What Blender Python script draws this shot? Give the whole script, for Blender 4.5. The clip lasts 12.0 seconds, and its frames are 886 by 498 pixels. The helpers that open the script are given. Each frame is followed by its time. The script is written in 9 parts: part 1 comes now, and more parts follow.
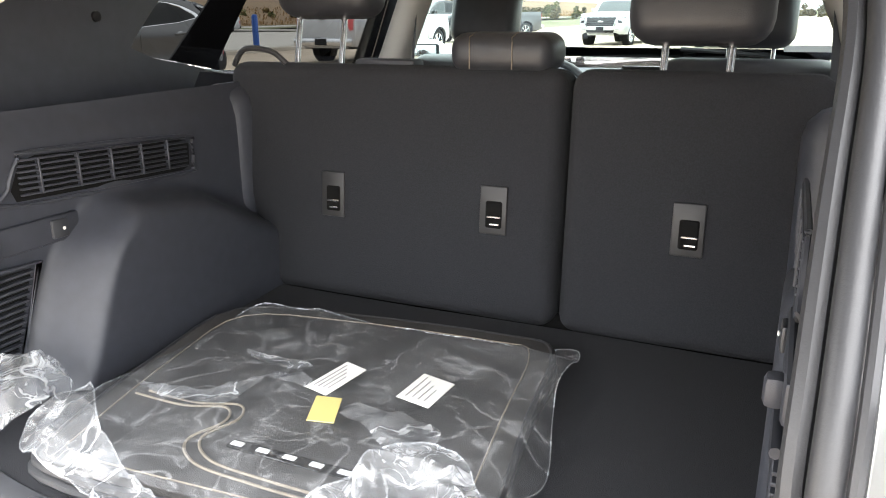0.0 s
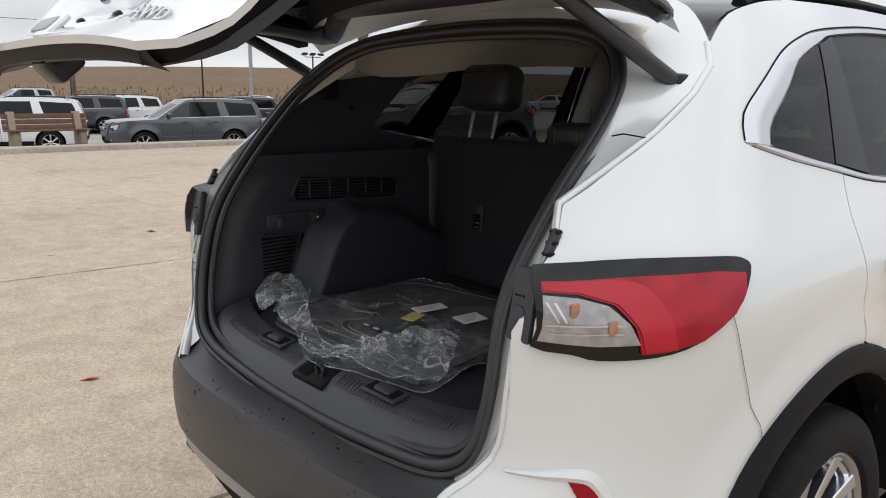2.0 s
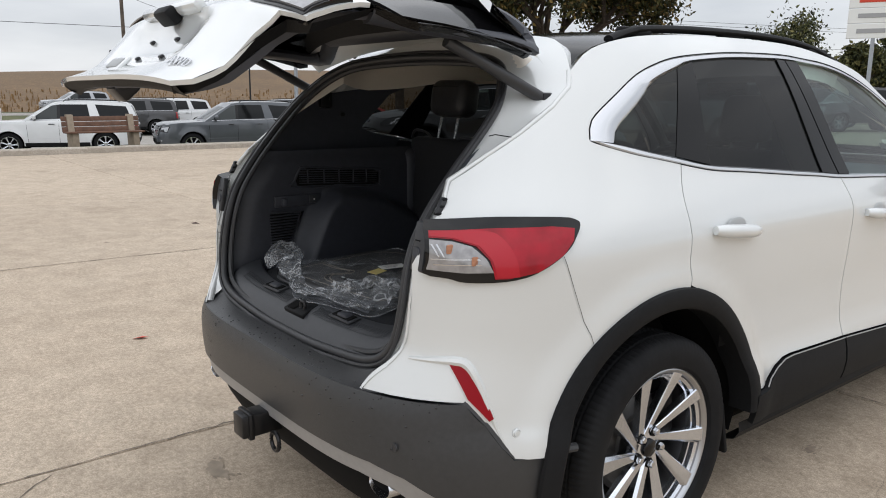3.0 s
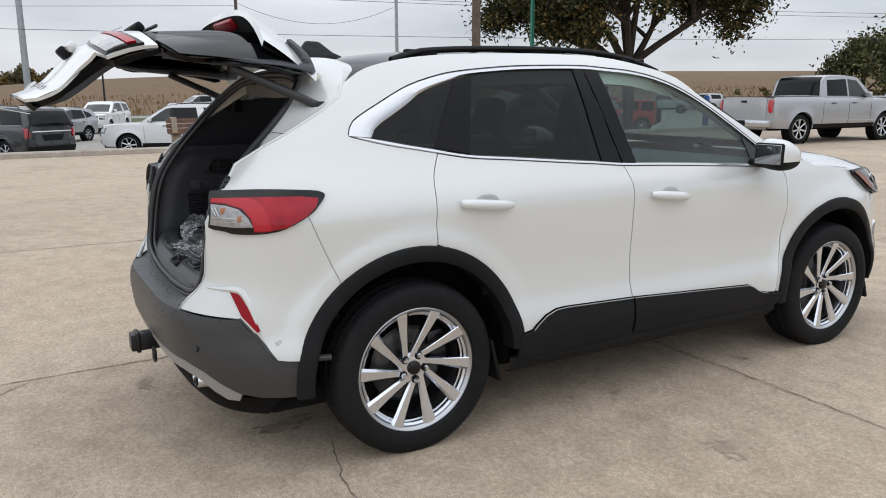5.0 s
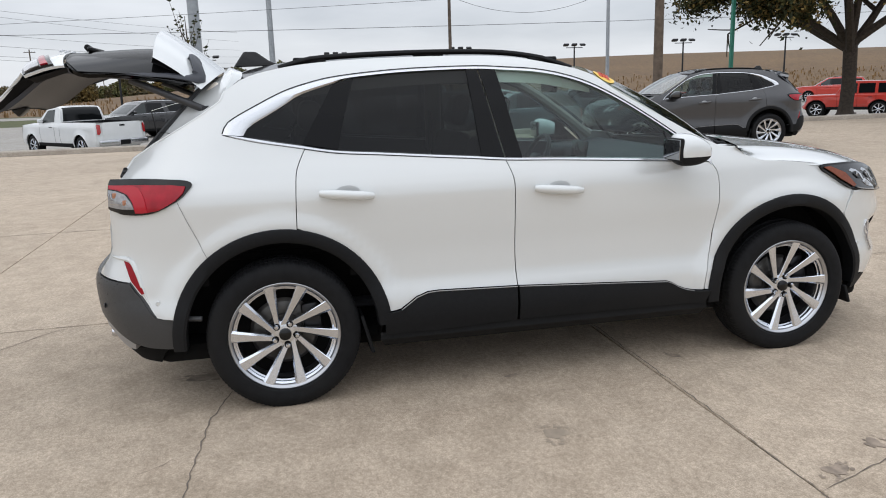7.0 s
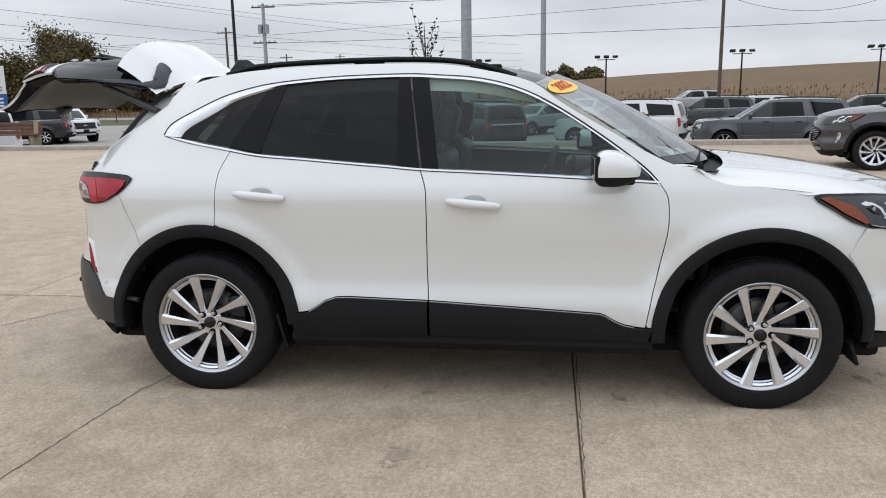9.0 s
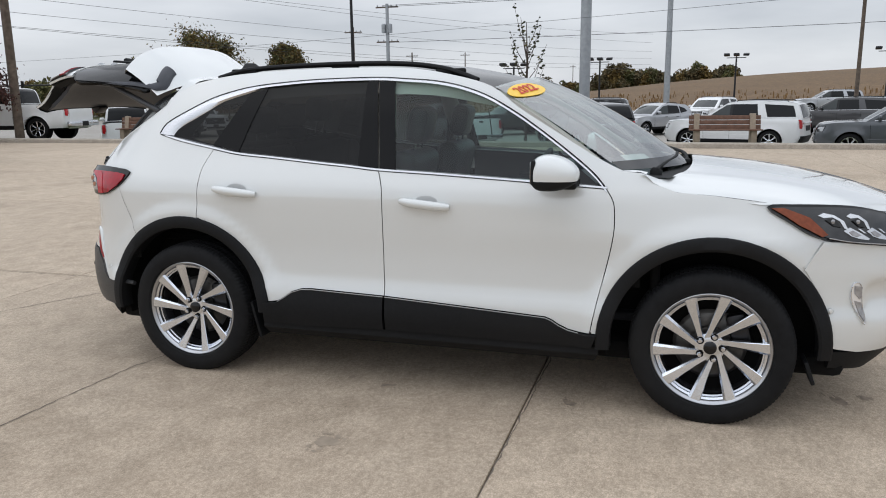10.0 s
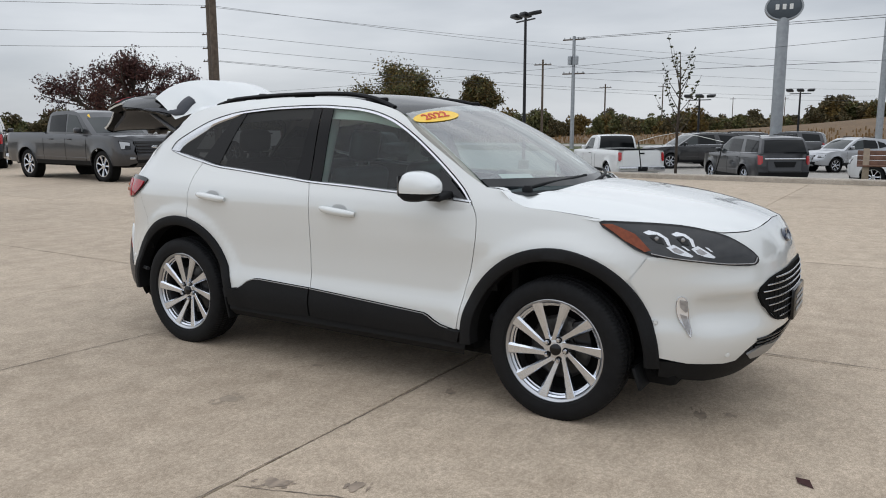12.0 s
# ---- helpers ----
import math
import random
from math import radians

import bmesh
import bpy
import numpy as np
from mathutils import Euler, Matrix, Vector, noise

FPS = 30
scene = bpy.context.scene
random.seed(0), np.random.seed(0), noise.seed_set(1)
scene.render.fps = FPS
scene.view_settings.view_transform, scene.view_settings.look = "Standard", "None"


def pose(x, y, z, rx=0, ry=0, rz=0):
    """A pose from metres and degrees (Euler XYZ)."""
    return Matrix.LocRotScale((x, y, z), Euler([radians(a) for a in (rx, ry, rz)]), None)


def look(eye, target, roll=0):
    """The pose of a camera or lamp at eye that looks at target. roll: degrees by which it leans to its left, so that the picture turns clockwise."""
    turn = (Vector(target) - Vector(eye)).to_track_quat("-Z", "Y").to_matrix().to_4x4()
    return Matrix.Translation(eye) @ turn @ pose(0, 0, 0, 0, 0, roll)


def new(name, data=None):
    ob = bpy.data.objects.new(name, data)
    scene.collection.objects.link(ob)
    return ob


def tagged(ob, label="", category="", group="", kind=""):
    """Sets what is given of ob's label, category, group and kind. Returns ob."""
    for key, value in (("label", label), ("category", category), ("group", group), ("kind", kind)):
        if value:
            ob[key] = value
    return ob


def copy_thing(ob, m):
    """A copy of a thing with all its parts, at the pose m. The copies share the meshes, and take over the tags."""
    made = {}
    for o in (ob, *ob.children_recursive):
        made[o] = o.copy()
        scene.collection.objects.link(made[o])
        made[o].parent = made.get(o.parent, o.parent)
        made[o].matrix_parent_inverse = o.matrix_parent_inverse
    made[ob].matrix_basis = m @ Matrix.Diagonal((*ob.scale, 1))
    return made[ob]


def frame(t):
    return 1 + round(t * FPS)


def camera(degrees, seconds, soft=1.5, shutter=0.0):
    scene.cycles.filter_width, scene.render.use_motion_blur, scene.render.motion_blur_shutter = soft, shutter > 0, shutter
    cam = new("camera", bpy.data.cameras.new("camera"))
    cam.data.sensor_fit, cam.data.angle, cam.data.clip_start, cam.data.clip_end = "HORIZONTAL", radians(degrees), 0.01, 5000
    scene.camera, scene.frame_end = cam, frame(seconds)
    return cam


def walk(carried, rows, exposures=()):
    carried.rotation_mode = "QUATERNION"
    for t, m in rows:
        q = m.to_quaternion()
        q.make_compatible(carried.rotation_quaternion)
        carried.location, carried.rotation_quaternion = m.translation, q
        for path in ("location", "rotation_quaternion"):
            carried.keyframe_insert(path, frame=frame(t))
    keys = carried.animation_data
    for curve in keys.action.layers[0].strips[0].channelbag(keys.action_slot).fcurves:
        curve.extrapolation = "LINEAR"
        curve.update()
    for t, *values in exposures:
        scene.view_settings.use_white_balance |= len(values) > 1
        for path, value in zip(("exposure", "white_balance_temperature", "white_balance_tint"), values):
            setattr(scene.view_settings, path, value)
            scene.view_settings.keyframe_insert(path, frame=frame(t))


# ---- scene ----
cam = camera(60.3, 12.0, soft=1.0)
PATH = [
    (0, (0.557, -1.239, 1.347), (-0.242, 0.496, 0.754), -0.5),
    (0.5, (0.726, -1.297, 1.331), (-0.399, 0.244, 0.732), -0.3),
    (1, (0.884, -1.478, 1.367), (-0.382, 0.0, 0.904), -0.5),
    (1.5, (1.182, -1.542, 1.388), (-0.212, -0.17, 0.973), -0.3),
    (2, (1.508, -1.672, 1.393), (0.044, -0.369, 0.994), 0.6),
    (2.5, (1.793, -1.841, 1.421), (0.29, -0.584, 1.019), 0.8),
    (3, (2.214, -1.89, 1.427), (0.677, -0.673, 1.032), 0.5),
    (3.5, (2.524, -1.814, 1.446), (0.961, -0.632, 1.049), 0.1),
    (3.7, (2.633, -1.742, 1.449), (1.054, -0.579, 1.055), -0.1),
    (5.3, (3.78, -1.264, 1.474), (2.042, -0.36, 1.07), -0.4),
    (5.5, (3.929, -1.156, 1.486), (2.165, -0.305, 1.078), -0.5),
    (6, (4.122, -0.816, 1.476), (2.304, -0.096, 1.056), -0.7),
    (6.5, (4.285, -0.427, 1.483), (2.419, 0.156, 1.06), -1.3),
    (7, (4.463, -0.019, 1.502), (2.555, 0.408, 1.081), -1.7),
    (8.8, (4.463, 1.564, 1.505), (2.515, 1.347, 1.107), -1.3),
    (9, (4.472, 1.726, 1.487), (2.531, 1.453, 1.09), -1.0),
    (9.5, (4.442, 2.114, 1.485), (2.527, 1.694, 1.087), -0.8),
    (10, (4.4, 2.545, 1.5), (2.528, 1.963, 1.103), -0.7),
    (10.5, (4.444, 2.981, 1.516), (2.616, 2.266, 1.132), -0.6),
    (11, (4.373, 3.404, 1.519), (2.596, 2.564, 1.15), -0.6),
    (11.5, (4.389, 3.844, 1.511), (2.661, 2.898, 1.168), -0.4),
    (12, (4.314, 4.19, 1.457), (2.635, 3.149, 1.141), -0.1),
]
EXPOSURES = [(0.0, 3.25, 6700, 10), (0.5, 3.35, 7200, 9), (1.0, 1.72, 7950, 6), (1.5, 0.56, 7300, 8), (2.0, 0.1, 6500, 10), (2.5, 0.12, 6450, 10), (3.5, 0.08, 6350, 10), (9.0, 0.0, 6250, 10), (12.0, -0.2, 6250, 9)]
walk(cam, [(t, look(eye, target, roll)) for t, eye, target, roll in PATH], EXPOSURES)

# ---- world and sun: a bright overcast sky ----
world = bpy.data.worlds.new("overcast")
scene.world = world
world.use_nodes = True
nt = world.node_tree
nt.nodes.clear()
w_out = nt.nodes.new("ShaderNodeOutputWorld")
w_bg = nt.nodes.new("ShaderNodeBackground")
w_sky = nt.nodes.new("ShaderNodeTexSky")
w_sky.sky_type, w_sky.sun_disc = "NISHITA", False
w_sky.sun_elevation, w_sky.sun_rotation = radians(48), radians(150)
w_dim = nt.nodes.new("ShaderNodeVectorMath")
w_dim.operation = "SCALE"
w_dim.inputs["Scale"].default_value = 0.09
w_co = nt.nodes.new("ShaderNodeTexCoord")
w_map = nt.nodes.new("ShaderNodeMapping")
w_map.inputs["Scale"].default_value = (1.0, 1.0, 4.5)
w_noise = nt.nodes.new("ShaderNodeTexNoise")
w_noise.inputs["Scale"].default_value, w_noise.inputs["Detail"].default_value = 2.2, 6.0
w_noise.inputs["Roughness"].default_value = 0.5
w_ramp = nt.nodes.new("ShaderNodeValToRGB")
w_ramp.color_ramp.elements[0].position, w_ramp.color_ramp.elements[0].color = 0.32, (0.52, 0.54, 0.575, 1)
w_ramp.color_ramp.elements[1].position, w_ramp.color_ramp.elements[1].color = 0.70, (0.87, 0.875, 0.89, 1)
w_mix = nt.nodes.new("ShaderNodeMix")
w_mix.data_type = "RGBA"
w_mix.inputs["Factor"].default_value = 0.88
L = nt.links.new
L(w_sky.outputs[0], w_dim.inputs[0])
L(w_co.outputs["Generated"], w_map.inputs["Vector"])
L(w_map.outputs[0], w_noise.inputs["Vector"])
L(w_noise.outputs["Fac"], w_ramp.inputs["Fac"])
L(w_dim.outputs[0], w_mix.inputs["A"])
L(w_ramp.outputs["Color"], w_mix.inputs["B"])
# an overcast sky grows brighter towards the zenith
w_sep = nt.nodes.new("ShaderNodeSeparateXYZ")
w_up = nt.nodes.new("ShaderNodeMapRange")
w_up.interpolation_type = "SMOOTHSTEP"
w_up.inputs["From Min"].default_value, w_up.inputs["From Max"].default_value = 0.05, 1.0
w_up.inputs["To Min"].default_value, w_up.inputs["To Max"].default_value = 1.0, 1.9
w_lift = nt.nodes.new("ShaderNodeVectorMath")
w_lift.operation = "SCALE"
L(w_co.outputs["Generated"], w_sep.inputs[0])
L(w_sep.outputs["Z"], w_up.inputs["Value"])
L(w_mix.outputs["Result"], w_lift.inputs[0])
L(w_up.outputs["Result"], w_lift.inputs["Scale"])
L(w_lift.outputs[0], w_bg.inputs["Color"])
w_bg.inputs["Strength"].default_value = 1.05
L(w_bg.outputs[0], w_out.inputs["Surface"])
sun = new("sun", bpy.data.lights.new("sun", "SUN"))
sun.data.energy, sun.data.angle, sun.data.color = 0.6, radians(165), (1.0, 0.98, 0.95)
sun.matrix_world = look((1.5, -4.5, 10), (0, 0, 0))

# ---- materials ----


def material(name, color, rough=0.5, metal=0.0, coat=0.0, var=0.0, scale=20.0, bump=0.0, bump_scale=200.0, dirt=None, dirt_scale=1.5, spec=0.5, obj_random=0.0):
    """A principled surface with colour variation at two scales and fine relief."""
    m = bpy.data.materials.new(name)
    m.use_nodes = True
    t = m.node_tree
    b = t.nodes["Principled BSDF"]
    b.inputs["Base Color"].default_value = (*color, 1)
    b.inputs["Roughness"].default_value, b.inputs["Metallic"].default_value = rough, metal
    b.inputs["Coat Weight"].default_value, b.inputs["Coat Roughness"].default_value = coat, 0.03
    b.inputs["Specular IOR Level"].default_value = spec
    co = t.nodes.new("ShaderNodeTexCoord")
    last = None
    if var:
        n = t.nodes.new("ShaderNodeTexNoise")
        n.inputs["Scale"].default_value, n.inputs["Detail"].default_value = scale, 6
        t.links.new(co.outputs["Object"], n.inputs["Vector"])
        r = t.nodes.new("ShaderNodeValToRGB")
        r.color_ramp.elements[0].position, r.color_ramp.elements[1].position = 0.3, 0.7
        r.color_ramp.elements[0].color = (*[c * (1 - var) for c in color], 1)
        r.color_ramp.elements[1].color = (*[min(1, c * (1 + var)) for c in color], 1)
        t.links.new(n.outputs["Fac"], r.inputs["Fac"])
        last = r.outputs["Color"]
    if dirt:
        n = t.nodes.new("ShaderNodeTexNoise")
        n.inputs["Scale"].default_value, n.inputs["Detail"].default_value = dirt_scale, 8
        t.links.new(co.outputs["Object"], n.inputs["Vector"])
        r = t.nodes.new("ShaderNodeValToRGB")
        r.color_ramp.elements[0].position, r.color_ramp.elements[1].position = 0.5, 0.72
        t.links.new(n.outputs["Fac"], r.inputs["Fac"])
        x = t.nodes.new("ShaderNodeMix")
        x.data_type = "RGBA"
        t.links.new(r.outputs["Color"], x.inputs["Factor"])
        if last:
            t.links.new(last, x.inputs["A"])
        else:
            x.inputs["A"].default_value = (*color, 1)
        x.inputs["B"].default_value = (*dirt, 1)
        last = x.outputs["Result"]
    if obj_random:
        oi = t.nodes.new("ShaderNodeObjectInfo")
        mr = t.nodes.new("ShaderNodeMapRange")
        mr.inputs["To Min"].default_value, mr.inputs["To Max"].default_value = 1 - obj_random, 1 + obj_random
        t.links.new(oi.outputs["Random"], mr.inputs["Value"])
        sc = t.nodes.new("ShaderNodeVectorMath")
        sc.operation = "SCALE"
        if last:
            t.links.new(last, sc.inputs[0])
        else:
            sc.inputs[0].default_value = color
        t.links.new(mr.outputs["Result"], sc.inputs["Scale"])
        last = sc.outputs[0]
    if last:
        t.links.new(last, b.inputs["Base Color"])
    if bump:
        n = t.nodes.new("ShaderNodeTexNoise")
        n.inputs["Scale"].default_value, n.inputs["Detail"].default_value = bump_scale, 4
        t.links.new(co.outputs["Object"], n.inputs["Vector"])
        bp = t.nodes.new("ShaderNodeBump")
        bp.inputs["Strength"].default_value, bp.inputs["Distance"].default_value = bump, 0.004
        t.links.new(n.outputs["Fac"], bp.inputs["Height"])
        t.links.new(bp.outputs["Normal"], b.inputs["Normal"])
    return m


def schlick(t, f0, gain=1.0):
    """Gloss weight that is alike from both sides of a thin sheet."""
    lw, pw, mu = t.nodes.new("ShaderNodeLayerWeight"), t.nodes.new("ShaderNodeMath"), t.nodes.new("ShaderNodeMath")
    lw.inputs["Blend"].default_value = 0.5
    pw.operation, mu.operation = "POWER", "MULTIPLY_ADD"
    pw.inputs[1].default_value = 4.0
    t.links.new(lw.outputs["Facing"], pw.inputs[0])
    t.links.new(pw.outputs[0], mu.inputs[0])
    mu.inputs[1].default_value, mu.inputs[2].default_value = (1 - f0) * gain, f0 * gain
    return mu.outputs[0], lw


def pane(name, tint, rough=0.0, f0=0.07, gain=1.0):
    """Thin glass: tinted see-through with a real gloss."""
    m = bpy.data.materials.new(name)
    m.use_nodes = True
    t = m.node_tree
    t.nodes.clear()
    out, mix = t.nodes.new("ShaderNodeOutputMaterial"), t.nodes.new("ShaderNodeMixShader")
    tr, gl = t.nodes.new("ShaderNodeBsdfTransparent"), t.nodes.new("ShaderNodeBsdfGlossy")
    tr.inputs["Color"].default_value = (*tint, 1)
    gl.inputs["Roughness"].default_value = rough
    t.links.new(schlick(t, f0, gain)[0], mix.inputs["Fac"])
    t.links.new(tr.outputs[0], mix.inputs[1])
    t.links.new(gl.outputs[0], mix.inputs[2])
    t.links.new(mix.outputs[0], out.inputs["Surface"])
    return m


M_WHITE = material("pearl_white_paint", (0.672, 0.690, 0.684), 0.20, 0.12, 1.0, var=0.015, scale=900)
M_BLACKPL = material("black_textured_plastic", (0.0085, 0.009, 0.010), 0.62, var=0.15, scale=60, bump=0.12, bump_scale=700, dirt=(0.012, 0.012, 0.0125), spec=0.17)
# Black plastic again, base colour raised to stand in for sky sheen.
M_BUMPER = material("grey_black_bumper_plastic", (0.035, 0.036, 0.038), 0.40, var=0.15, scale=60, bump=0.12, bump_scale=700, dirt=(0.041, 0.041, 0.041), spec=0.5)
M_DROP = material("water_drop", (0.02, 0.02, 0.021), 0.03, spec=0.6)
M_GLOSSBLK = material("gloss_black", (0.004, 0.004, 0.0045), 0.08, spec=0.4)
# Near-black for joints; also stands in for shade in wells, vents and undersides.
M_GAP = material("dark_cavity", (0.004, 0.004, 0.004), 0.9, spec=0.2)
M_RUBBER = material("tyre_rubber", (0.0092, 0.0095, 0.0105), 0.68, var=0.2, scale=30, bump=0.1, bump_scale=400, dirt=(0.014, 0.014, 0.014), spec=0.16)
M_SEAL = material("black_rubber_seal", (0.030, 0.031, 0.034), 0.45, bump=0.1, bump_scale=300)
M_CHROME = material("bright_trim", (0.62, 0.63, 0.65), 0.22, 1.0)
M_ALLOY = material("machined_alloy", (0.70, 0.73, 0.78), 0.19, 1.0, var=0.05, scale=40)
M_ALLOYDK = material("dark_alloy", (0.035, 0.035, 0.037), 0.4, 0.8)
M_STEEL = material("brake_steel", (0.10, 0.097, 0.093), 0.45, 0.9, var=0.15, scale=25)
M_SKID = material("silver_skid_paint", (0.34, 0.335, 0.33), 0.45, 0.4, var=0.04, scale=60)
M_RED = material("red_lens", (0.32, 0.002, 0.013), 0.16, coat=0.35, var=0.3, scale=14, spec=0.25)
M_REDDK = material("dark_red_reflector", (0.26, 0.002, 0.009), 0.3, coat=0.1, bump=0.1, bump_scale=350, spec=0.2)
M_CLEAR = material("clear_lens", (0.30, 0.295, 0.30), 0.12, 0.35, coat=1.0, var=0.25, scale=45)
M_AMBER = material("amber_lens", (0.20, 0.050, 0.020), 0.2, coat=0.1, spec=0.25, var=0.2, scale=60)
M_LAMPDK = material("smoked_headlamp", (0.016, 0.017, 0.019), 0.14, 0.2, coat=0.5, var=0.3, scale=30)
M_LED = material("silver_reflector", (0.85, 0.86, 0.88), 0.1, 0.6, coat=1.0)
M_TINT = pane("privacy_glass", (0.085, 0.09, 0.09), 0.0, 0.05, 0.5)
M_GLASS = pane("window_glass", (0.50, 0.62, 0.60), 0.0, 0.06, 0.75)
M_SCREEN = pane("windscreen_glass", (0.60, 0.73, 0.70), 0.0, 0.30)
M_ROOFGL = material("black_roof_glass", (0.006, 0.0065, 0.007), 0.10, spec=0.12)
M_TRIM = material("charcoal_trim_plastic", (0.037, 0.040, 0.050), 0.5, var=0.1, scale=40, bump=0.10, bump_scale=900)
M_CARPET = material("black_carpet", (0.0155, 0.0166, 0.0205), 0.95, var=0.25, scale=350, bump=0.5, bump_scale=900)
M_LEATHER = material("black_leather", (0.030, 0.0312, 0.036), 0.42, var=0.12, scale=25, bump=0.15, bump_scale=500)
M_LINER = material("beige_headliner", (0.78, 0.73, 0.65), 0.95, var=0.05, scale=300, bump=0.2, bump_scale=900)
M_SILL = material("grey_sill_plastic", (0.036, 0.038, 0.043), 0.45, var=0.08, scale=50, bump=0.06, bump_scale=800)
M_STITCH = material("pale_stitching", (0.24, 0.20, 0.15), 0.8)
M_PAPER = material("white_paper", (0.75, 0.75, 0.72), 0.8)
M_YELLOW = material("yellow_sticker", (0.88, 0.57, 0.06), 0.45)
M_YTAG = material("pale_yellow_tag", (0.70, 0.58, 0.22), 0.6)
M_REDINK = material("red_ink", (0.55, 0.05, 0.02), 0.5)
M_INK = material("grey_ink", (0.33, 0.33, 0.33), 0.7)
M_BADGE = material("silver_badge", (0.55, 0.56, 0.58), 0.2, 0.9)
M_CONDARK = material("dark_metal", (0.03, 0.03, 0.032), 0.35, 0.7)

# ---- mesh helpers ----


def finish(bm, sharp=38):
    bm.normal_update()
    lim = radians(sharp)
    for f in bm.faces:
        f.smooth = True
    for e in bm.edges:
        if len(e.link_faces) == 2 and e.calc_face_angle(0) > lim:
            e.smooth = False


def part(name, bm, mat, parent=None, label="", sharp=38, at=None):
    """Links a bmesh as one mesh object, under a thing or a part."""
    finish(bm, sharp)
    me = bpy.data.meshes.new(name)
    bm.to_mesh(me)
    bm.free()
    for m in mat if isinstance(mat, (list, tuple)) else [mat]:
        me.materials.append(m)
    ob = new(name, me)
    if at is not None:
        ob.matrix_basis = at
    if parent is not None:
        ob.parent = parent
    if label:
        ob["label"] = label
    return ob


def again(name, ob, parent, at):
    """The same mesh once more, as an object of its own."""
    o = new(name, ob.data)
    o.parent, o.matrix_basis = parent, at
    return o


def thing(name, label, category, at=None, group="", kind=""):
    ob = new(name)
    ob.empty_display_size = 0.1
    if at is not None:
        ob.matrix_basis = at
    return tagged(ob, label, category, group, kind)


def interp(x, xs, ys):
    """Smooth interpolation through (xs, ys) without overshoot."""
    n = len(xs)
    x = min(max(x, xs[0]), xs[-1])
    i = 0
    while i < n - 2 and x > xs[i + 1]:
        i += 1
    d = [(ys[k + 1] - ys[k]) / (xs[k + 1] - xs[k]) for k in range(n - 1)]

    def slope(k):
        if k == 0:
            return d[0]
        if k == n - 1:
            return d[-1]
        return 0 if d[k - 1] * d[k] <= 0 else 2 * d[k - 1] * d[k] / (d[k - 1] + d[k])

    h = xs[i + 1] - xs[i]
    t = (x - xs[i]) / h
    return (2 * t**3 - 3 * t * t + 1) * ys[i] + (t**3 - 2 * t * t + t) * h * slope(i) + (3 * t * t - 2 * t**3) * ys[i + 1] + (t**3 - t * t) * h * slope(i + 1)


def smooth_line(pts, n=6, closed=False):
    """Catmull-Rom through points of any dimension."""
    p = [np.array(q, float) for q in pts]
    out, m = [], len(p)
    for i in range(m if closed else m - 1):
        a, b, c, d = (p[(i - 1) % m], p[i], p[(i + 1) % m], p[(i + 2) % m]) if closed else (p[max(i - 1, 0)], p[i], p[i + 1], p[min(i + 2, m - 1)])
        for k in range(n):
            t = k / n
            out.append(0.5 * (2 * b + (c - a) * t + (2 * a - 5 * b + 4 * c - d) * t * t + (3 * b - a - 3 * c + d) * t**3))
    if not closed:
        out.append(p[-1])
    return out


def along(pts, n):
    """n points at even steps along a polyline."""
    p = np.array(pts, float)
    s = np.r_[0, np.cumsum(np.linalg.norm(np.diff(p, axis=0), axis=1))]
    q = np.linspace(0, s[-1], n)
    return np.stack([np.interp(q, s, p[:, k]) for k in range(p.shape[1])], 1)


def shrink(poly, d):
    """A closed outline moved inwards by d."""
    p = np.array([q for k, q in enumerate(poly) if k == 0 or np.hypot(*(np.array(q) - np.array(poly[k - 1]))) > 1e-4], float)
    area = 0.5 * np.sum(p[:, 0] * np.roll(p[:, 1], -1) - np.roll(p[:, 0], -1) * p[:, 1])
    s = 1 if area > 0 else -1
    out = []
    for i in range(len(p)):
        a, b, c = p[i - 1], p[i], p[(i + 1) % len(p)]
        u, v = (b - a) / (np.linalg.norm(b - a) + 1e-9), (c - b) / (np.linalg.norm(c - b) + 1e-9)
        n = np.array([-u[1] - v[1], u[0] + v[0]]) * s
        k = max(np.linalg.norm(n), 0.5)
        out.append(b + n / k * d * min(2 / k, 1.6))
    return out


def orient(bm, core=(0, 1.3, 0.7)):
    """Turns the faces of an open sheet away from a core."""
    bm.normal_update()
    if sum((f.normal.dot(f.calc_center_median() - Vector(core)) * f.calc_area() for f in bm.faces), 0.0) < 0:
        bmesh.ops.reverse_faces(bm, faces=bm.faces[:])
        bm.normal_update()
    return bm


def patch(poly, mapping, step=0.04, rim=0.012, gap=0.0, bm=None):
    """A plane outline cut into small cells, laid on a curved surface by mapping(u, v), with a rim that turns inwards."""
    poly = shrink(poly, gap) if gap else poly
    bm = bmesh.new()
    bm.faces.new([bm.verts.new((u, v, 0)) for u, v in poly])
    us, vs = [q[0] for q in poly], [q[1] for q in poly]
    for lo, hi, no in ((min(us), max(us), (1, 0, 0)), (min(vs), max(vs), (0, 1, 0))):
        k = int((hi - lo) / step)
        for i in range(1, k + 1):
            c = lo + (hi - lo) * i / (k + 1)
            bmesh.ops.bisect_plane(bm, geom=bm.verts[:] + bm.edges[:] + bm.faces[:], dist=1e-5, plane_co=Vector(no) * c, plane_no=no)
    for v in bm.verts:
        v.co = Vector(mapping(v.co.x, v.co.y))
    orient(bm)
    if rim:
        back = {v: v.normal.copy() for v in bm.verts}
        old = list(bm.verts)
        bmesh.ops.extrude_face_region(bm, geom=bm.faces[:])
        for v in old:
            if v.is_valid:
                v.co -= back[v] * rim
    return bm


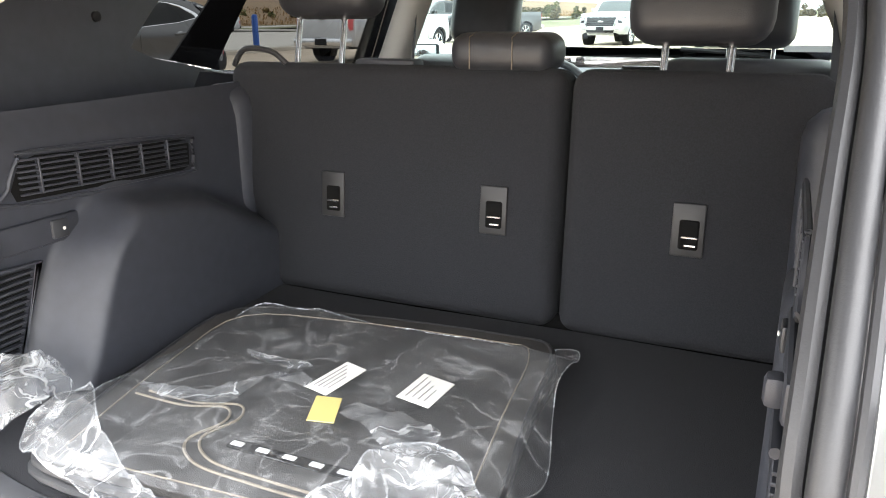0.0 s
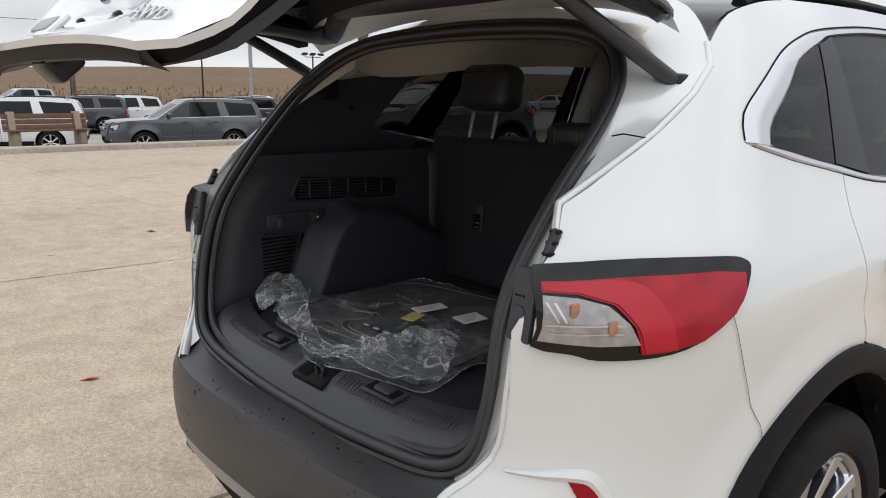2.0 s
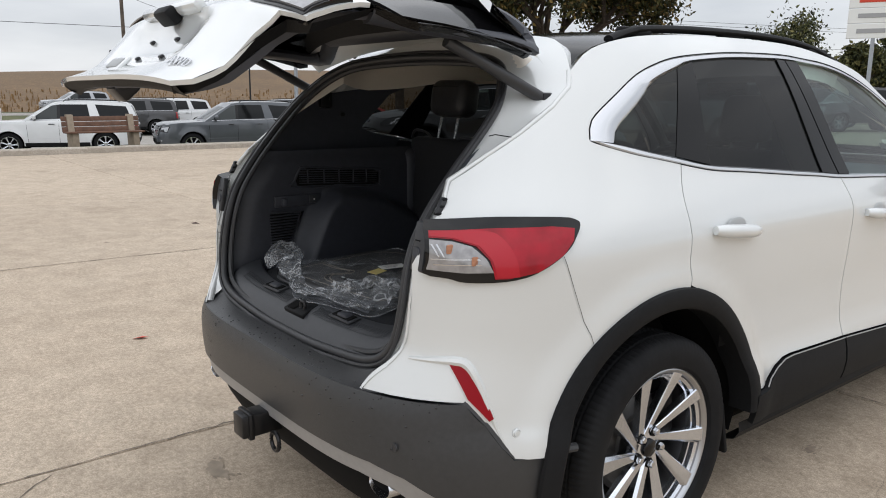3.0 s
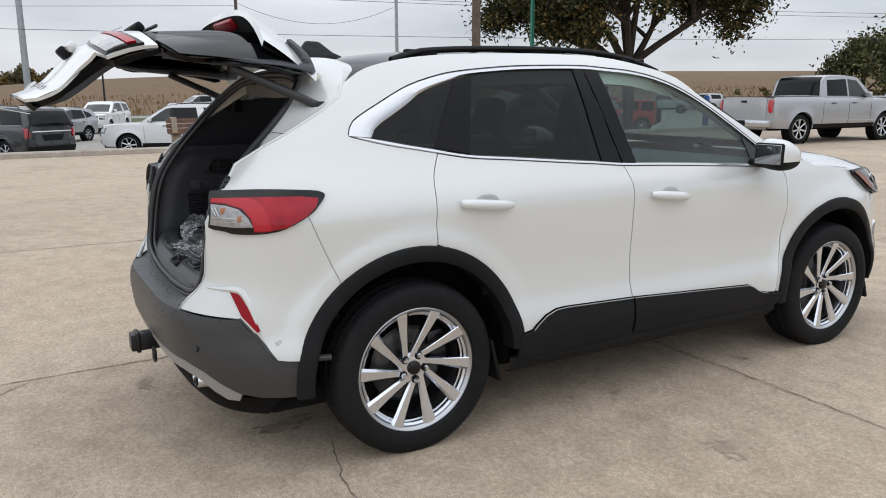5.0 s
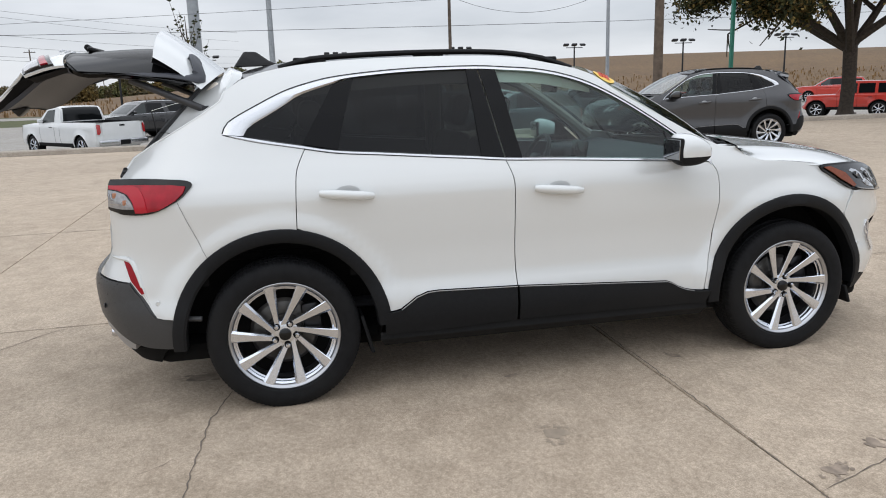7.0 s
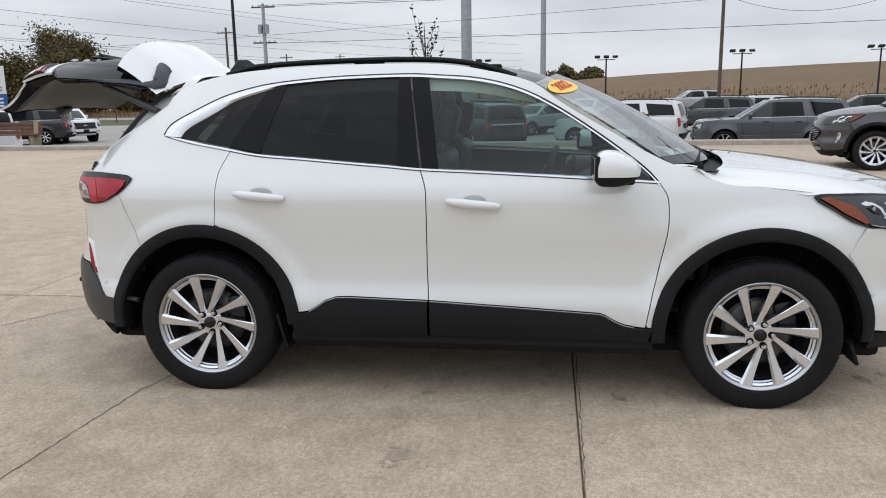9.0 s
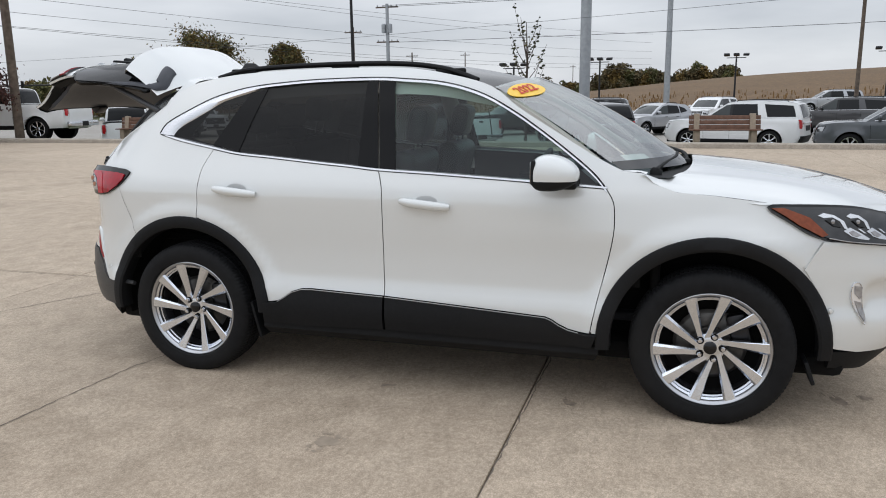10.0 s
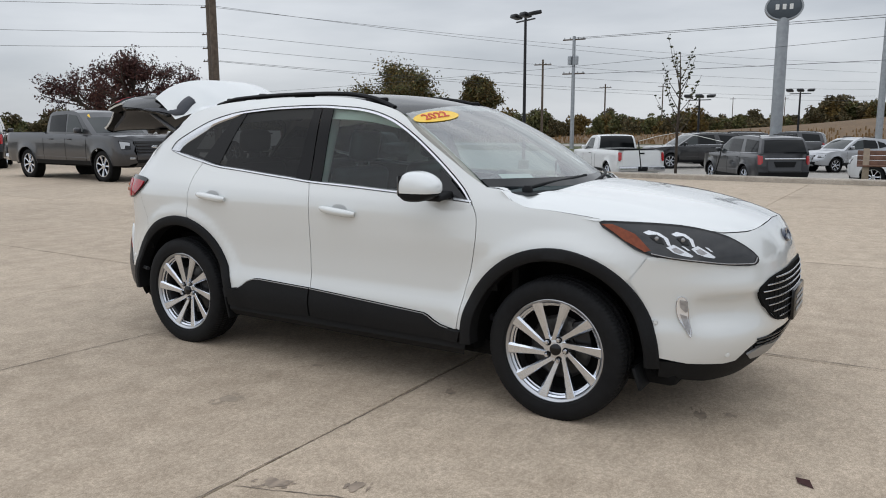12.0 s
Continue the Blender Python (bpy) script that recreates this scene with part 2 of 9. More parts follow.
def strip(a, b, bm=None, mid=()):
    """A ruled band between polylines of equal length, through any in mid."""
    bm = bm or bmesh.new()
    lines = [[bm.verts.new(tuple(q)) for q in row] for row in (a, *mid, b)]
    for r, s in zip(lines, lines[1:]):
        for i in range(len(r) - 1):
            bm.faces.new((r[i], r[i + 1], s[i + 1], s[i]))
    return bm


def box(sx, sy, sz, bevel=0.01, seg=2, at=(0, 0, 0), bm=None, turn=None):
    """A box with rounded edges."""
    own = bmesh.new()
    bmesh.ops.create_cube(own, size=1)
    for v in own.verts:
        v.co = Vector((v.co.x * sx, v.co.y * sy, v.co.z * sz))
    if bevel:
        bmesh.ops.bevel(own, geom=own.edges[:], offset=bevel, segments=seg, profile=0.5, affect="EDGES", clamp_overlap=True)
    m = Matrix.Translation(at) @ (turn or Matrix())
    own.transform(m)
    if bm is None:
        return own
    join(bm, own)
    return bm


def join(bm, other):
    me = bpy.data.meshes.new("join")
    other.to_mesh(me)
    other.free()
    bm.from_mesh(me)
    bpy.data.meshes.remove(me)


def lathe(profile, seg=48, axis="X", bm=None, closed=False):
    """A profile of (along, radius) turned round an axis."""
    bm = bm or bmesh.new()
    rows = []
    for k in range(seg):
        c, s = math.cos(2 * math.pi * k / seg), math.sin(2 * math.pi * k / seg)
        rows.append([bm.verts.new((h, r * c, r * s) if axis == "X" else ((r * c, r * s, h) if axis == "Z" else (r * c, h, r * s))) for h, r in profile])
    n = len(profile)
    for k in range(seg):
        p, q = rows[k], rows[(k + 1) % seg]
        for i in range(n if closed else n - 1):
            bm.faces.new((p[i], p[(i + 1) % n], q[(i + 1) % n], q[i]))
    return bm


def tube(pts, radius, seg=10, bm=None, closed=False, caps=True, flat=1.0):
    """A pipe along a polyline; radius may be a list."""
    bm = bm or bmesh.new()
    p = [Vector(q) for q in pts]
    n, rings = len(p), []
    up = Vector((0, 0, 1))
    for i in range(n):
        d = (p[(i + 1) % n] - p[i - 1]) if closed else (p[min(i + 1, n - 1)] - p[max(i - 1, 0)])
        d.normalize()
        side = d.cross(up)
        if side.length < 0.05:
            side = d.cross(Vector((0, 1, 0)))
        side.normalize()
        top = side.cross(d)
        r = radius[i] if isinstance(radius, (list, tuple)) else radius
        rings.append([bm.verts.new(p[i] + side * r * math.cos(2 * math.pi * k / seg) + top * r * flat * math.sin(2 * math.pi * k / seg)) for k in range(seg)])
    for i in range(n if closed else n - 1):
        a, b = rings[i], rings[(i + 1) % n]
        for k in range(seg):
            bm.faces.new((a[k], a[(k + 1) % seg], b[(k + 1) % seg], b[k]))
    if caps and not closed:
        bm.faces.new(rings[0][::-1])
        bm.faces.new(rings[-1])
    return bm


def prism(poly, depth, axis="X", at=0.0, bevel=0.0):
    """A plane outline given depth along an axis, centred at at."""
    bm = bmesh.new()
    place = {"X": lambda u, v, w: (w, u, v), "Y": lambda u, v, w: (u, w, v), "Z": lambda u, v, w: (u, v, w)}[axis]
    f = bm.faces.new([bm.verts.new(place(u, v, at - depth / 2)) for u, v in poly])
    r = bmesh.ops.extrude_face_region(bm, geom=[f])
    d = Vector(place(0, 0, depth))
    for v in r["geom"]:
        if isinstance(v, bmesh.types.BMVert):
            v.co += d
    if not any(len(e.link_faces) == 1 for e in bm.edges):
        pass
    else:
        bm.faces.new([v for v in bm.verts if abs(v.co.dot(Vector(place(0, 0, 1))) - (at - depth / 2)) < 1e-7][: len(poly)])
    bmesh.ops.recalc_face_normals(bm, faces=bm.faces[:])
    if bevel:
        bmesh.ops.bevel(bm, geom=bm.edges[:], offset=bevel, segments=2, profile=0.5, affect="EDGES", clamp_overlap=True)
    return bm

# ---- the white compact SUV: its surfaces ----
CAR = thing("suv_car", "pearl white compact SUV with open tailgate, parked on the concrete lot", "car", pose(0.02, 0, 0))
SIDE_Z = [0.18, 0.30, 0.42, 0.50, 0.58, 0.70, 0.85, 1.0, 1.04, 1.08, 1.2, 1.32, 1.45, 1.58, 1.66]
SIDE_X = [0.88, 0.902, 0.912, 0.908, 0.888, 0.884, 0.892, 0.898, 0.890, 0.874, 0.812, 0.755, 0.692, 0.615, 0.545]
REAR_Z = [0.2, 0.3, 0.45, 0.60, 0.66, 0.80, 1.0, 1.12, 1.2, 1.4, 1.55, 1.66]
REAR_Y = [-0.78, -0.86, -0.905, -0.92, -0.90, -0.85, -0.84, -0.80, -0.74, -0.58, -0.45, -0.40]
NOSE_Z = [0.2, 0.3, 0.4, 0.5, 0.65, 0.8, 0.95, 1.05, 1.2]
NOSE_Y = [3.50, 3.60, 3.66, 3.69, 3.69, 3.67, 3.60, 3.45, 3.0]
M_PILLAR = material("satin_black_pillar", (0.004, 0.004, 0.0045), 0.12, spec=0.15)
HUBS = ((-0.005, 0.352), (2.718, 0.352))


def width(z, y=1.0):
    w = interp(z, SIDE_Z, SIDE_X)
    if z > 0.85 and y > 0.9:
        w -= 0.022 * min(1, (z - 0.85) / 0.15) * ((y - 0.9) / 1.3) ** 2
    return w


def flank(y, z):
    """Half width of the body at a length and height."""
    w = width(z, y)
    for hy, hz in HUBS:
        r = math.hypot(y - hy, z - hz)
        if z < 1.0:
            k = min(max((0.595 - r) / 0.045, 0), 1)
            w += 0.016 * k * k * (3 - 2 * k)
    if y < 0.2:
        u, n = (0.2 - y) / (0.2 - interp(z, REAR_Z, REAR_Y)), 4.0
    elif y > 2.5 and z < 1.12:
        u, n = (y - 2.5) / (interp(z, NOSE_Z, NOSE_Y) - 2.5), 2.7
    else:
        return w
    return w * max(1 - min(u, 0.9995) ** n, 0) ** (1 / n)


def tail(x, z):
    """Where the rear surface lies at a half width and height."""
    w = width(z)
    return 0.2 - (0.2 - interp(z, REAR_Z, REAR_Y)) * max(1 - min(abs(x) / w, 0.9995) ** 4, 0) ** 0.25


def nose(x, z):
    w = width(z, 2.9) + 0.01
    return 2.5 + (interp(z, NOSE_Z, NOSE_Y) - 2.5) * max(1 - min(abs(x) / w, 0.9995) ** 2.7, 0) ** (1 / 2.7)


def on_side(s, off=0.0):
    return lambda y, z: (s * (flank(y, z) + off), y, z)


def on_nose(off=0.0):
    """u: sideways, as an angle in degrees over the rounded front, v: height."""

    def at(u, z):
        a = radians(u)
        w, f = width(z, 2.9) + 0.01, interp(z, NOSE_Z, NOSE_Y) - 2.5
        sx, cy = abs(math.sin(a)) ** (2 / 2.7), max(math.cos(a), 0) ** (2 / 2.7)
        return (math.copysign(sx * (w + off), a), 2.5 + cy * (f + off), z)

    return at


def nose_u(x, z):
    return math.degrees(math.asin(min(1, (abs(x) / (width(z, 2.9) + 0.01)) ** 1.35))) * (1 if x >= 0 else -1)


def on_tail(off=0.0):
    def at(u, z):
        a = radians(u)
        w, f = width(z), 0.2 - interp(z, REAR_Z, REAR_Y)
        sx, cy = abs(math.sin(a)) ** 0.5, max(math.cos(a), 0) ** 0.5
        return (math.copysign(sx * (w + off), a), 0.2 - cy * (f + off), z)

    return at


def tail_u(x, z):
    return math.degrees(math.asin(min(1, (abs(x) / width(z)) ** 2))) * (1 if x >= 0 else -1)


def arch(k, r, a0, a1, n=18):
    hy, hz = HUBS[k]
    return [(hy + r * math.cos(radians(a0 + (a1 - a0) * i / n)), hz + 0.01 + r * math.sin(radians(a0 + (a1 - a0) * i / n))) for i in range(n + 1)]


BELT = smooth_line([(-0.222, 1.306), (-0.20, 1.297), (-0.075, 1.266), (0.047, 1.244), (0.147, 1.226), (0.30, 1.20), (0.50, 1.184), (0.80, 1.158), (0.955, 1.146), (1.116, 1.131), (1.38, 1.119), (1.65, 1.104), (1.89, 1.09), (2.05, 1.08), (2.234, 1.068)], 3)
HEAD = smooth_line([(-0.222, 1.306), (-0.21, 1.335), (-0.175, 1.37), (-0.05, 1.435), (0.08, 1.495), (0.216, 1.534), (0.327, 1.555), (0.495, 1.572), (0.70, 1.585), (1.02, 1.590), (1.19, 1.580), (1.34, 1.568), (1.483, 1.541), (1.625, 1.493), (1.766, 1.42), (1.90, 1.335), (2.04, 1.237), (2.17, 1.137), (2.234, 1.068)], 3)
REAR_GAP = smooth_line([(0.147, 1.226), (0.104, 1.14), (0.092, 1.06), (0.086, 0.96), (0.083, 0.87)], 3)
MID_GAP = smooth_line([(1.116, 1.131), (1.143, 1.05), (1.147, 0.96), (1.146, 0.78), (1.146, 0.64), (1.152, 0.508)], 3)
FRONT_GAP = smooth_line([(2.234, 1.068), (2.266, 1.014), (2.275, 0.95), (2.273, 0.861), (2.252, 0.742), (2.213, 0.567), (2.19, 0.45), (2.182, 0.398)], 3)
ROOF_EDGE = smooth_line([(-0.20, 1.50), (-0.10, 1.562), (0.05, 1.60), (0.236, 1.625), (0.52, 1.640), (0.90, 1.645), (1.20, 1.635), (1.42, 1.60), (1.64, 1.54), (1.793, 1.434), (2.037, 1.29), (2.193, 1.20), (2.30, 1.150)], 4)


REAR_CORNER = [(0.545, 0.655), (0.565, 0.69), (0.602, 0.73), (0.632, 0.79), (0.642, 0.90), (0.640, 1.0), (0.645, 1.08)]


def between(line, lo, hi):
    return [q for q in line if lo - 1e-6 <= q[0] <= hi + 1e-6]


def z_on(line, y):
    p = np.array(line)
    return float(np.interp(y, p[:, 0], p[:, 1]))


M_BULB = material("pale_amber_bulb", (0.42, 0.20, 0.12), 0.2, spec=0.3, var=0.2, scale=90)


def side_body(s):
    """One flank: quarter, doors, wing, glass, trim, mirror, lamps."""
    skin, near = on_side(s), s > 0
    step = 0.035 if near else 0.06
    # cant rail and pillars
    top, low = along(ROOF_EDGE, 60), along(HEAD, 60)
    rows = [[skin(*((1 - k) * np.array(a) + k * np.array(b))) for a, b in zip(low, top)] for k in (0, 0.33, 0.66, 1)]
    bm = strip(rows[0], rows[3], mid=rows[1:3])
    part("roof_pillar_panel", bm, M_WHITE, CAR)
    # quarter panel
    rear_edge = [(tail(x, z), z) for x, z in REAR_CORNER]
    dpillar = [(-0.665, 1.16), (-0.633, 1.205), (-0.53, 1.27), (-0.431, 1.325), (-0.304, 1.398), (-0.225, 1.452), (-0.20, 1.50)]
    quarter = [*between(BELT, -0.222, 0.147), *REAR_GAP[1:], *arch(0, 0.508, 80, 166)[0:], (-0.50, 0.478), (-0.58, 0.485), (-0.606, 0.522), (-0.640, 0.582), (-0.684, 0.644), *rear_edge, *dpillar]
    q2 = [(-0.20, 1.50), *[tuple(p) for p in HEAD[::-1] if p[0] < -0.19]]
    bm = patch([tuple(p) for p in quarter] + q2[1:-1], skin, step, 0.010, 0.0015)
    part("quarter_panel", bm, M_WHITE, CAR)
    # bumper side joint
    line = [(-0.44, 1.03), (-0.405, 0.94), (-0.367, 0.852), (-0.335, 0.775), (-0.315, 0.735)]
    line = smooth_line(line, 4)
    bm = strip([on_side(s, 0.003)(y - 0.0008, z) for y, z in line], [on_side(s, 0.003)(y + 0.0008, z) for y, z in line])
    part("panel_joint", bm, M_GAP, CAR)
    # doors
    rdoor = [*between(BELT, 0.147, 1.117), *MID_GAP[1:], (1.152, 0.506), (0.95, 0.512), (0.745, 0.518), (0.69, 0.515), (0.634, 0.496), (0.59, 0.465), (0.555, 0.445), (0.50, 0.437), *arch(0, 0.508, 10, 80)[:-1], *REAR_GAP[:0:-1]]
    door = part("rear_door", patch([tuple(p) for p in rdoor], skin, step, 0.018, 0.0025), M_WHITE, CAR)
    fdoor = [*between(BELT, 1.116, 2.234), *FRONT_GAP[1:], (2.128, 0.398), (2.08, 0.408), (2.036, 0.427), (2.0, 0.449), (1.97, 0.460), (1.66, 0.478), (1.4, 0.492), (1.152, 0.506), *MID_GAP[-2:0:-1]]
    fd = part("front_door", patch([tuple(p) for p in fdoor], skin, step, 0.018, 0.0025), M_WHITE, CAR)
    # handles
    for d, y0, z0 in ((door, 0.322, 1.013), (fd, 1.372, 0.977)):
        x0 = flank(y0, z0)
        bm = bmesh.new()
        pts = [(s * (x0 + 0.026 - 0.018 * abs(t) ** 3), y0 + 0.124 * t, z0 - 0.012 * t + 0.002) for t in np.linspace(-1, 1, 15)]
        tube(pts, [0.0225 - 0.008 * abs(t) ** 4 for t in np.linspace(-1, 1, 15)], 14, bm, flat=1.0)
        part("door_handle", bm, M_WHITE, d)
        # Shallow grey bulge coloured as the shade in the recess of the white door.
        bm = bmesh.new()
        bmesh.ops.create_uvsphere(bm, u_segments=20, v_segments=12, radius=1)
        bm.transform(Matrix.Translation((s * (x0 - 0.001), y0 + 0.006, z0 + 0.014)) @ Matrix.Diagonal((0.005, 0.058, 0.030, 1)))
        part("handle_recess", bm, material_once("handle_recess_grey", (0.40, 0.41, 0.41), 0.4), d)
    # glass and pillars
    inner_b = [(y, z + 0.014) for y, z in BELT]
    inner_h = [(y, z - 0.016) for y, z in HEAD]

    def bay(y0t, y0b, y1t, y1b, front=False):
        up = [(y, z) for y, z in inner_h if y0t < y < y1t]
        lo = [(y, z) for y, z in inner_b if y0b < y < y1b]
        return [(y0b, z_on(inner_b, y0b)), *lo, (y1b, z_on(inner_b, y1b)), *([] if front else [(y1t, z_on(inner_h, y1t))]), *up[::-1], (y0t, z_on(inner_h, y0t))]

    qp = smooth_line([(-0.125, 1.298), (-0.10, 1.335), (0.0, 1.39), (0.071, 1.43), (0.155, 1.478), (0.315, 1.524)], 3)
    ql = [(0.15, 1.243), (0.04, 1.262), (-0.07, 1.283), (-0.115, 1.290)]
    part("quarter_window", patch([tuple(p) for p in qp] + ql, on_side(s, -0.004), 0.06, 0.0, 0.001), M_TINT, CAR).visible_shadow = False
    w = part("window_pane", patch(bay(0.40, 0.296, 0.985, 1.0), on_side(s, -0.006), 0.06, 0.0), M_TINT, door)
    w.visible_shadow = False
    part("window_pillar", patch([(0.305, 1.522), (0.41, 1.549), (0.370, 1.43), (0.346, 1.36), (0.303, 1.215), (0.135, 1.247)], on_side(s, -0.002), 0.06, 0.004, 0.002), M_PILLAR, door)
    part("window_pillar", patch(bay(0.978, 0.995, 1.040, 1.112), on_side(s, 0.0), 0.06, 0.006, 0.002), M_PILLAR, door)
    part("window_pillar", patch(bay(1.044, 1.118, 1.135, 1.205), on_side(s, 0.0), 0.06, 0.006, 0.002), M_PILLAR, fd)
    fw = bay(1.13, 1.20, 2.10, 2.035, True)
    w = part("window_pane", patch(fw, on_side(s, -0.006), 0.06, 0.0), M_GLASS, fd)
    w.visible_shadow = False
    part("mirror_triangle", patch([(2.02, z_on(inner_b, 2.03)), (2.20, z_on(inner_b, 2.2) - 0.002), (2.06, 1.19), (2.0, 1.235)], on_side(s, -0.001), 0.08, 0.004), M_GLOSSBLK, fd)
    # bright surround
    o1, i1 = along(HEAD, 70), along([*[(-0.128, 1.296)], *[tuple(p) for p in qp[1:]], *[(y, z - 0.017) for y, z in HEAD if y > 0.33]], 70)
    mid = [[on_side(s, 0.006)(*((1 - k) * a + k * b)) for a, b in zip(o1, i1)] for k in (0.25, 0.75)]
    part("bright_window_trim", strip([skin(*q) for q in o1], [on_side(s, -0.004)(*q) for q in i1], mid=mid), M_CHROME, CAR)
    o2, i2 = along(BELT, 60), along([(-0.128, 1.292), (-0.07, 1.284), (0.04, 1.262), (0.15, 1.243), *[(y, z + 0.015) for y, z in BELT if y > 0.2]], 60)
    mid = [[on_side(s, 0.007)(*((1 - k) * a + k * b)) for a, b in zip(o2, i2)] for k in (0.25, 0.75)]
    part("bright_window_trim", strip([skin(*q) for q in o2], [on_side(s, -0.004)(*q) for q in i2], mid=mid), M_CHROME, CAR)
    # dark line round the door glass
    ring = along(HEAD, 90)
    part("window_joint", tube([on_side(s, 0.001)(y, z + 0.003) for y, z in ring], 0.0022, 6), M_GAP, CAR)
    # wing
    wing = [(2.234, 1.068), (2.26, 1.12), (2.30, 1.150), (2.395, 1.140), (2.456, 1.092), (2.542, 1.062), (2.70, 1.050), (2.906, 1.024), (2.962, 1.006), (2.985, 0.978), (3.05, 0.935), (3.10, 0.90), (3.155, 0.862), (3.125, 0.81), (3.07, 0.735), *arch(1, 0.508, 46, 176)[:], (2.19, 0.398), *[tuple(p) for p in FRONT_GAP[-2:0:-1]]]
    part("front_wing", patch(wing, skin, step, 0.014, 0.002), M_WHITE, CAR)
    # painted gutters under the bonnet edge and behind the bumper joint
    gut = [(2.36, 1.144), (2.40, 1.134), (2.456, 1.088), (2.542, 1.058), (2.70, 1.046), (2.906, 1.020), (2.97, 1.000), (2.99, 0.975)]
    part("wing_gutter", strip([on_side(s, -0.003)(y, z - 0.004) for y, z in gut], [(s * (flank(y, z) - 0.07), y, z - 0.002) for y, z in gut]), M_WHITE, CAR)
    part("bonnet_joint", tube([on_side(s, -0.002)(y, z + 0.001) for y, z in smooth_line(gut[:-1], 4)], 0.0018, 6), M_GAP, CAR)
    wt_out = [on_side(s, -0.002)(y, z) for y, z in ((2.25, 1.10), (2.30, 1.147), (2.36, 1.144), (2.40, 1.134))]
    wt_in = [(s * x, y, z) for x, y, z in ((0.785, 2.30, 1.150), (0.775, 2.34, 1.150), (0.772, 2.38, 1.147), (0.775, 2.41, 1.141))]
    part("wing_top", strip(wt_out, wt_in), M_WHITE, CAR)
    part("joint_filler", strip([on_side(s, -0.0075)(*q) for q in arch(1, 0.500, 50, 34, 8)], [on_side(s, -0.0075)(*q) for q in arch(1, 0.545, 50, 34, 8)]), M_WHITE, CAR)
    jl = [(3.165, 0.875), (3.157, 0.858), (3.128, 0.81), (3.082, 0.748)]
    part("joint_filler", strip([on_side(s, -0.004)(y - 0.03, z + 0.01) for y, z in jl], [on_side(s, -0.004)(y + 0.03, z - 0.01) for y, z in jl]), M_WHITE, CAR)
    # wheel arch trims
    for k, (a0, a1) in enumerate(((2, 184), (-4, 184))):
        n = 40
        rows = []
        for r, off in ((0.512, 0.0), (0.510, 0.012), (0.50, 0.018), (0.46, 0.020), (0.448, 0.012), (0.446, -0.07)):
            rows.append([on_side(s, off)(*q) for q in arch(k, r, a0, a1, n)])
        part("wheel_arch_trim", strip(rows[0], rows[-1], mid=rows[1:-1]), M_BLACKPL, CAR)
        hy, hz = HUBS[k]
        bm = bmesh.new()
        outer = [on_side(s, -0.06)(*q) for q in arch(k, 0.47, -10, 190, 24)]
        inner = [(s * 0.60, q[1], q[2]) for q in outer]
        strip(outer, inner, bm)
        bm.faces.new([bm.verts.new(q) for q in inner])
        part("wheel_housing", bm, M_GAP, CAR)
    part("mud_flap", box(0.16, 0.018, 0.20, 0.006, 2, (s * 0.80, HUBS[0][0] + 0.395, 0.315), turn=pose(0, 0, 0, 14)), M_BLACKPL, CAR)
    part("mud_flap", box(0.14, 0.018, 0.11, 0.006, 2, (s * 0.79, HUBS[1][0] + 0.42, 0.27), turn=pose(0, 0, 0, 20)), M_BLACKPL, CAR)
    # sill cladding, in two door sections and a lower rail
    clad_r = [(0.47, 0.434), (0.555, 0.442), (0.59, 0.462), (0.634, 0.493), (0.69, 0.512), (0.745, 0.515), (1.148, 0.503), (1.146, 0.33), (0.70, 0.315), (0.47, 0.325)]
    clad_f = [(1.156, 0.503), (1.66, 0.475), (1.97, 0.457), (2.0, 0.446), (2.036, 0.424), (2.08, 0.405), (2.128, 0.395), (2.215, 0.395), (2.19, 0.325), (1.156, 0.33)]
    for nm, poly, own in (("door_cladding", clad_r, door), ("door_cladding", clad_f, fd)):
        part(nm, patch(poly, lambda y, z: (s * (flank(y, z) + 0.012 + 0.010 * math.sin(min(max((z - 0.33) / 0.17, 0), 1) * math.pi)), y, z), 0.05, 0.02, 0.002), M_BLACKPL, own)
    # Thin silver tube drawn as the highlight along the cladding's top lip.
    for cl, own in ((clad_r[1:7], door), (clad_f[0:7], fd)):
        part("cladding_edge", tube([(s * (flank(y, z) + 0.013), y, z + 0.001) for y, z in cl], 0.0024, 6), M_SKID, own)
    part("sill_rail", strip([(s * 0.895, y, 0.325) for y in np.linspace(0.45, 2.22, 12)], [(s * 0.80, y, 0.225) for y in np.linspace(0.47, 2.2, 12)], mid=[[(s * 0.90, y, 0.29) for y in np.linspace(0.45, 2.22, 12)], [(s * 0.87, y, 0.25) for y in np.linspace(0.47, 2.2, 12)]]), M_BLACKPL, CAR)
    # tail lamp on the quarter
    tl = smooth_line([(-0.722, 1.118), (-0.581, 1.124), (-0.42, 1.117), (-0.376, 1.108), (-0.368, 1.094), (-0.395, 1.062), (-0.434, 1.028), (-0.521, 0.981), (-0.596, 0.964), (-0.675, 0.964), (-0.705, 0.974), (-0.735, 0.978)], 3)
    inner_end = lambda z: float(np.interp(z, [0.96, 1.0, 1.05, 1.10, 1.13], [-0.752, -0.748, -0.727, -0.708, -0.698]))
    clip = lambda poly, d=0.004: [(max(y, inner_end(z) + d), z) for y, z in poly]

    def proud(off):
        """The lamp's face: on the flank, and drawn back where it meets the tailgate."""
        def at(y, z):
            k = min(max((-0.60 - y) / 0.12, 0), 1)
            return (s * (flank(y, z) + off), y - k * k * (3 - 2 * k) * float(np.interp(z, [1.0, 1.05, 1.1], [0.014, 0.030, 0.044])), z)
        return at

    tl = clip([tuple(q) for q in tl] + [(-0.748, 0.985), (-0.742, 1.05)], 0.0)
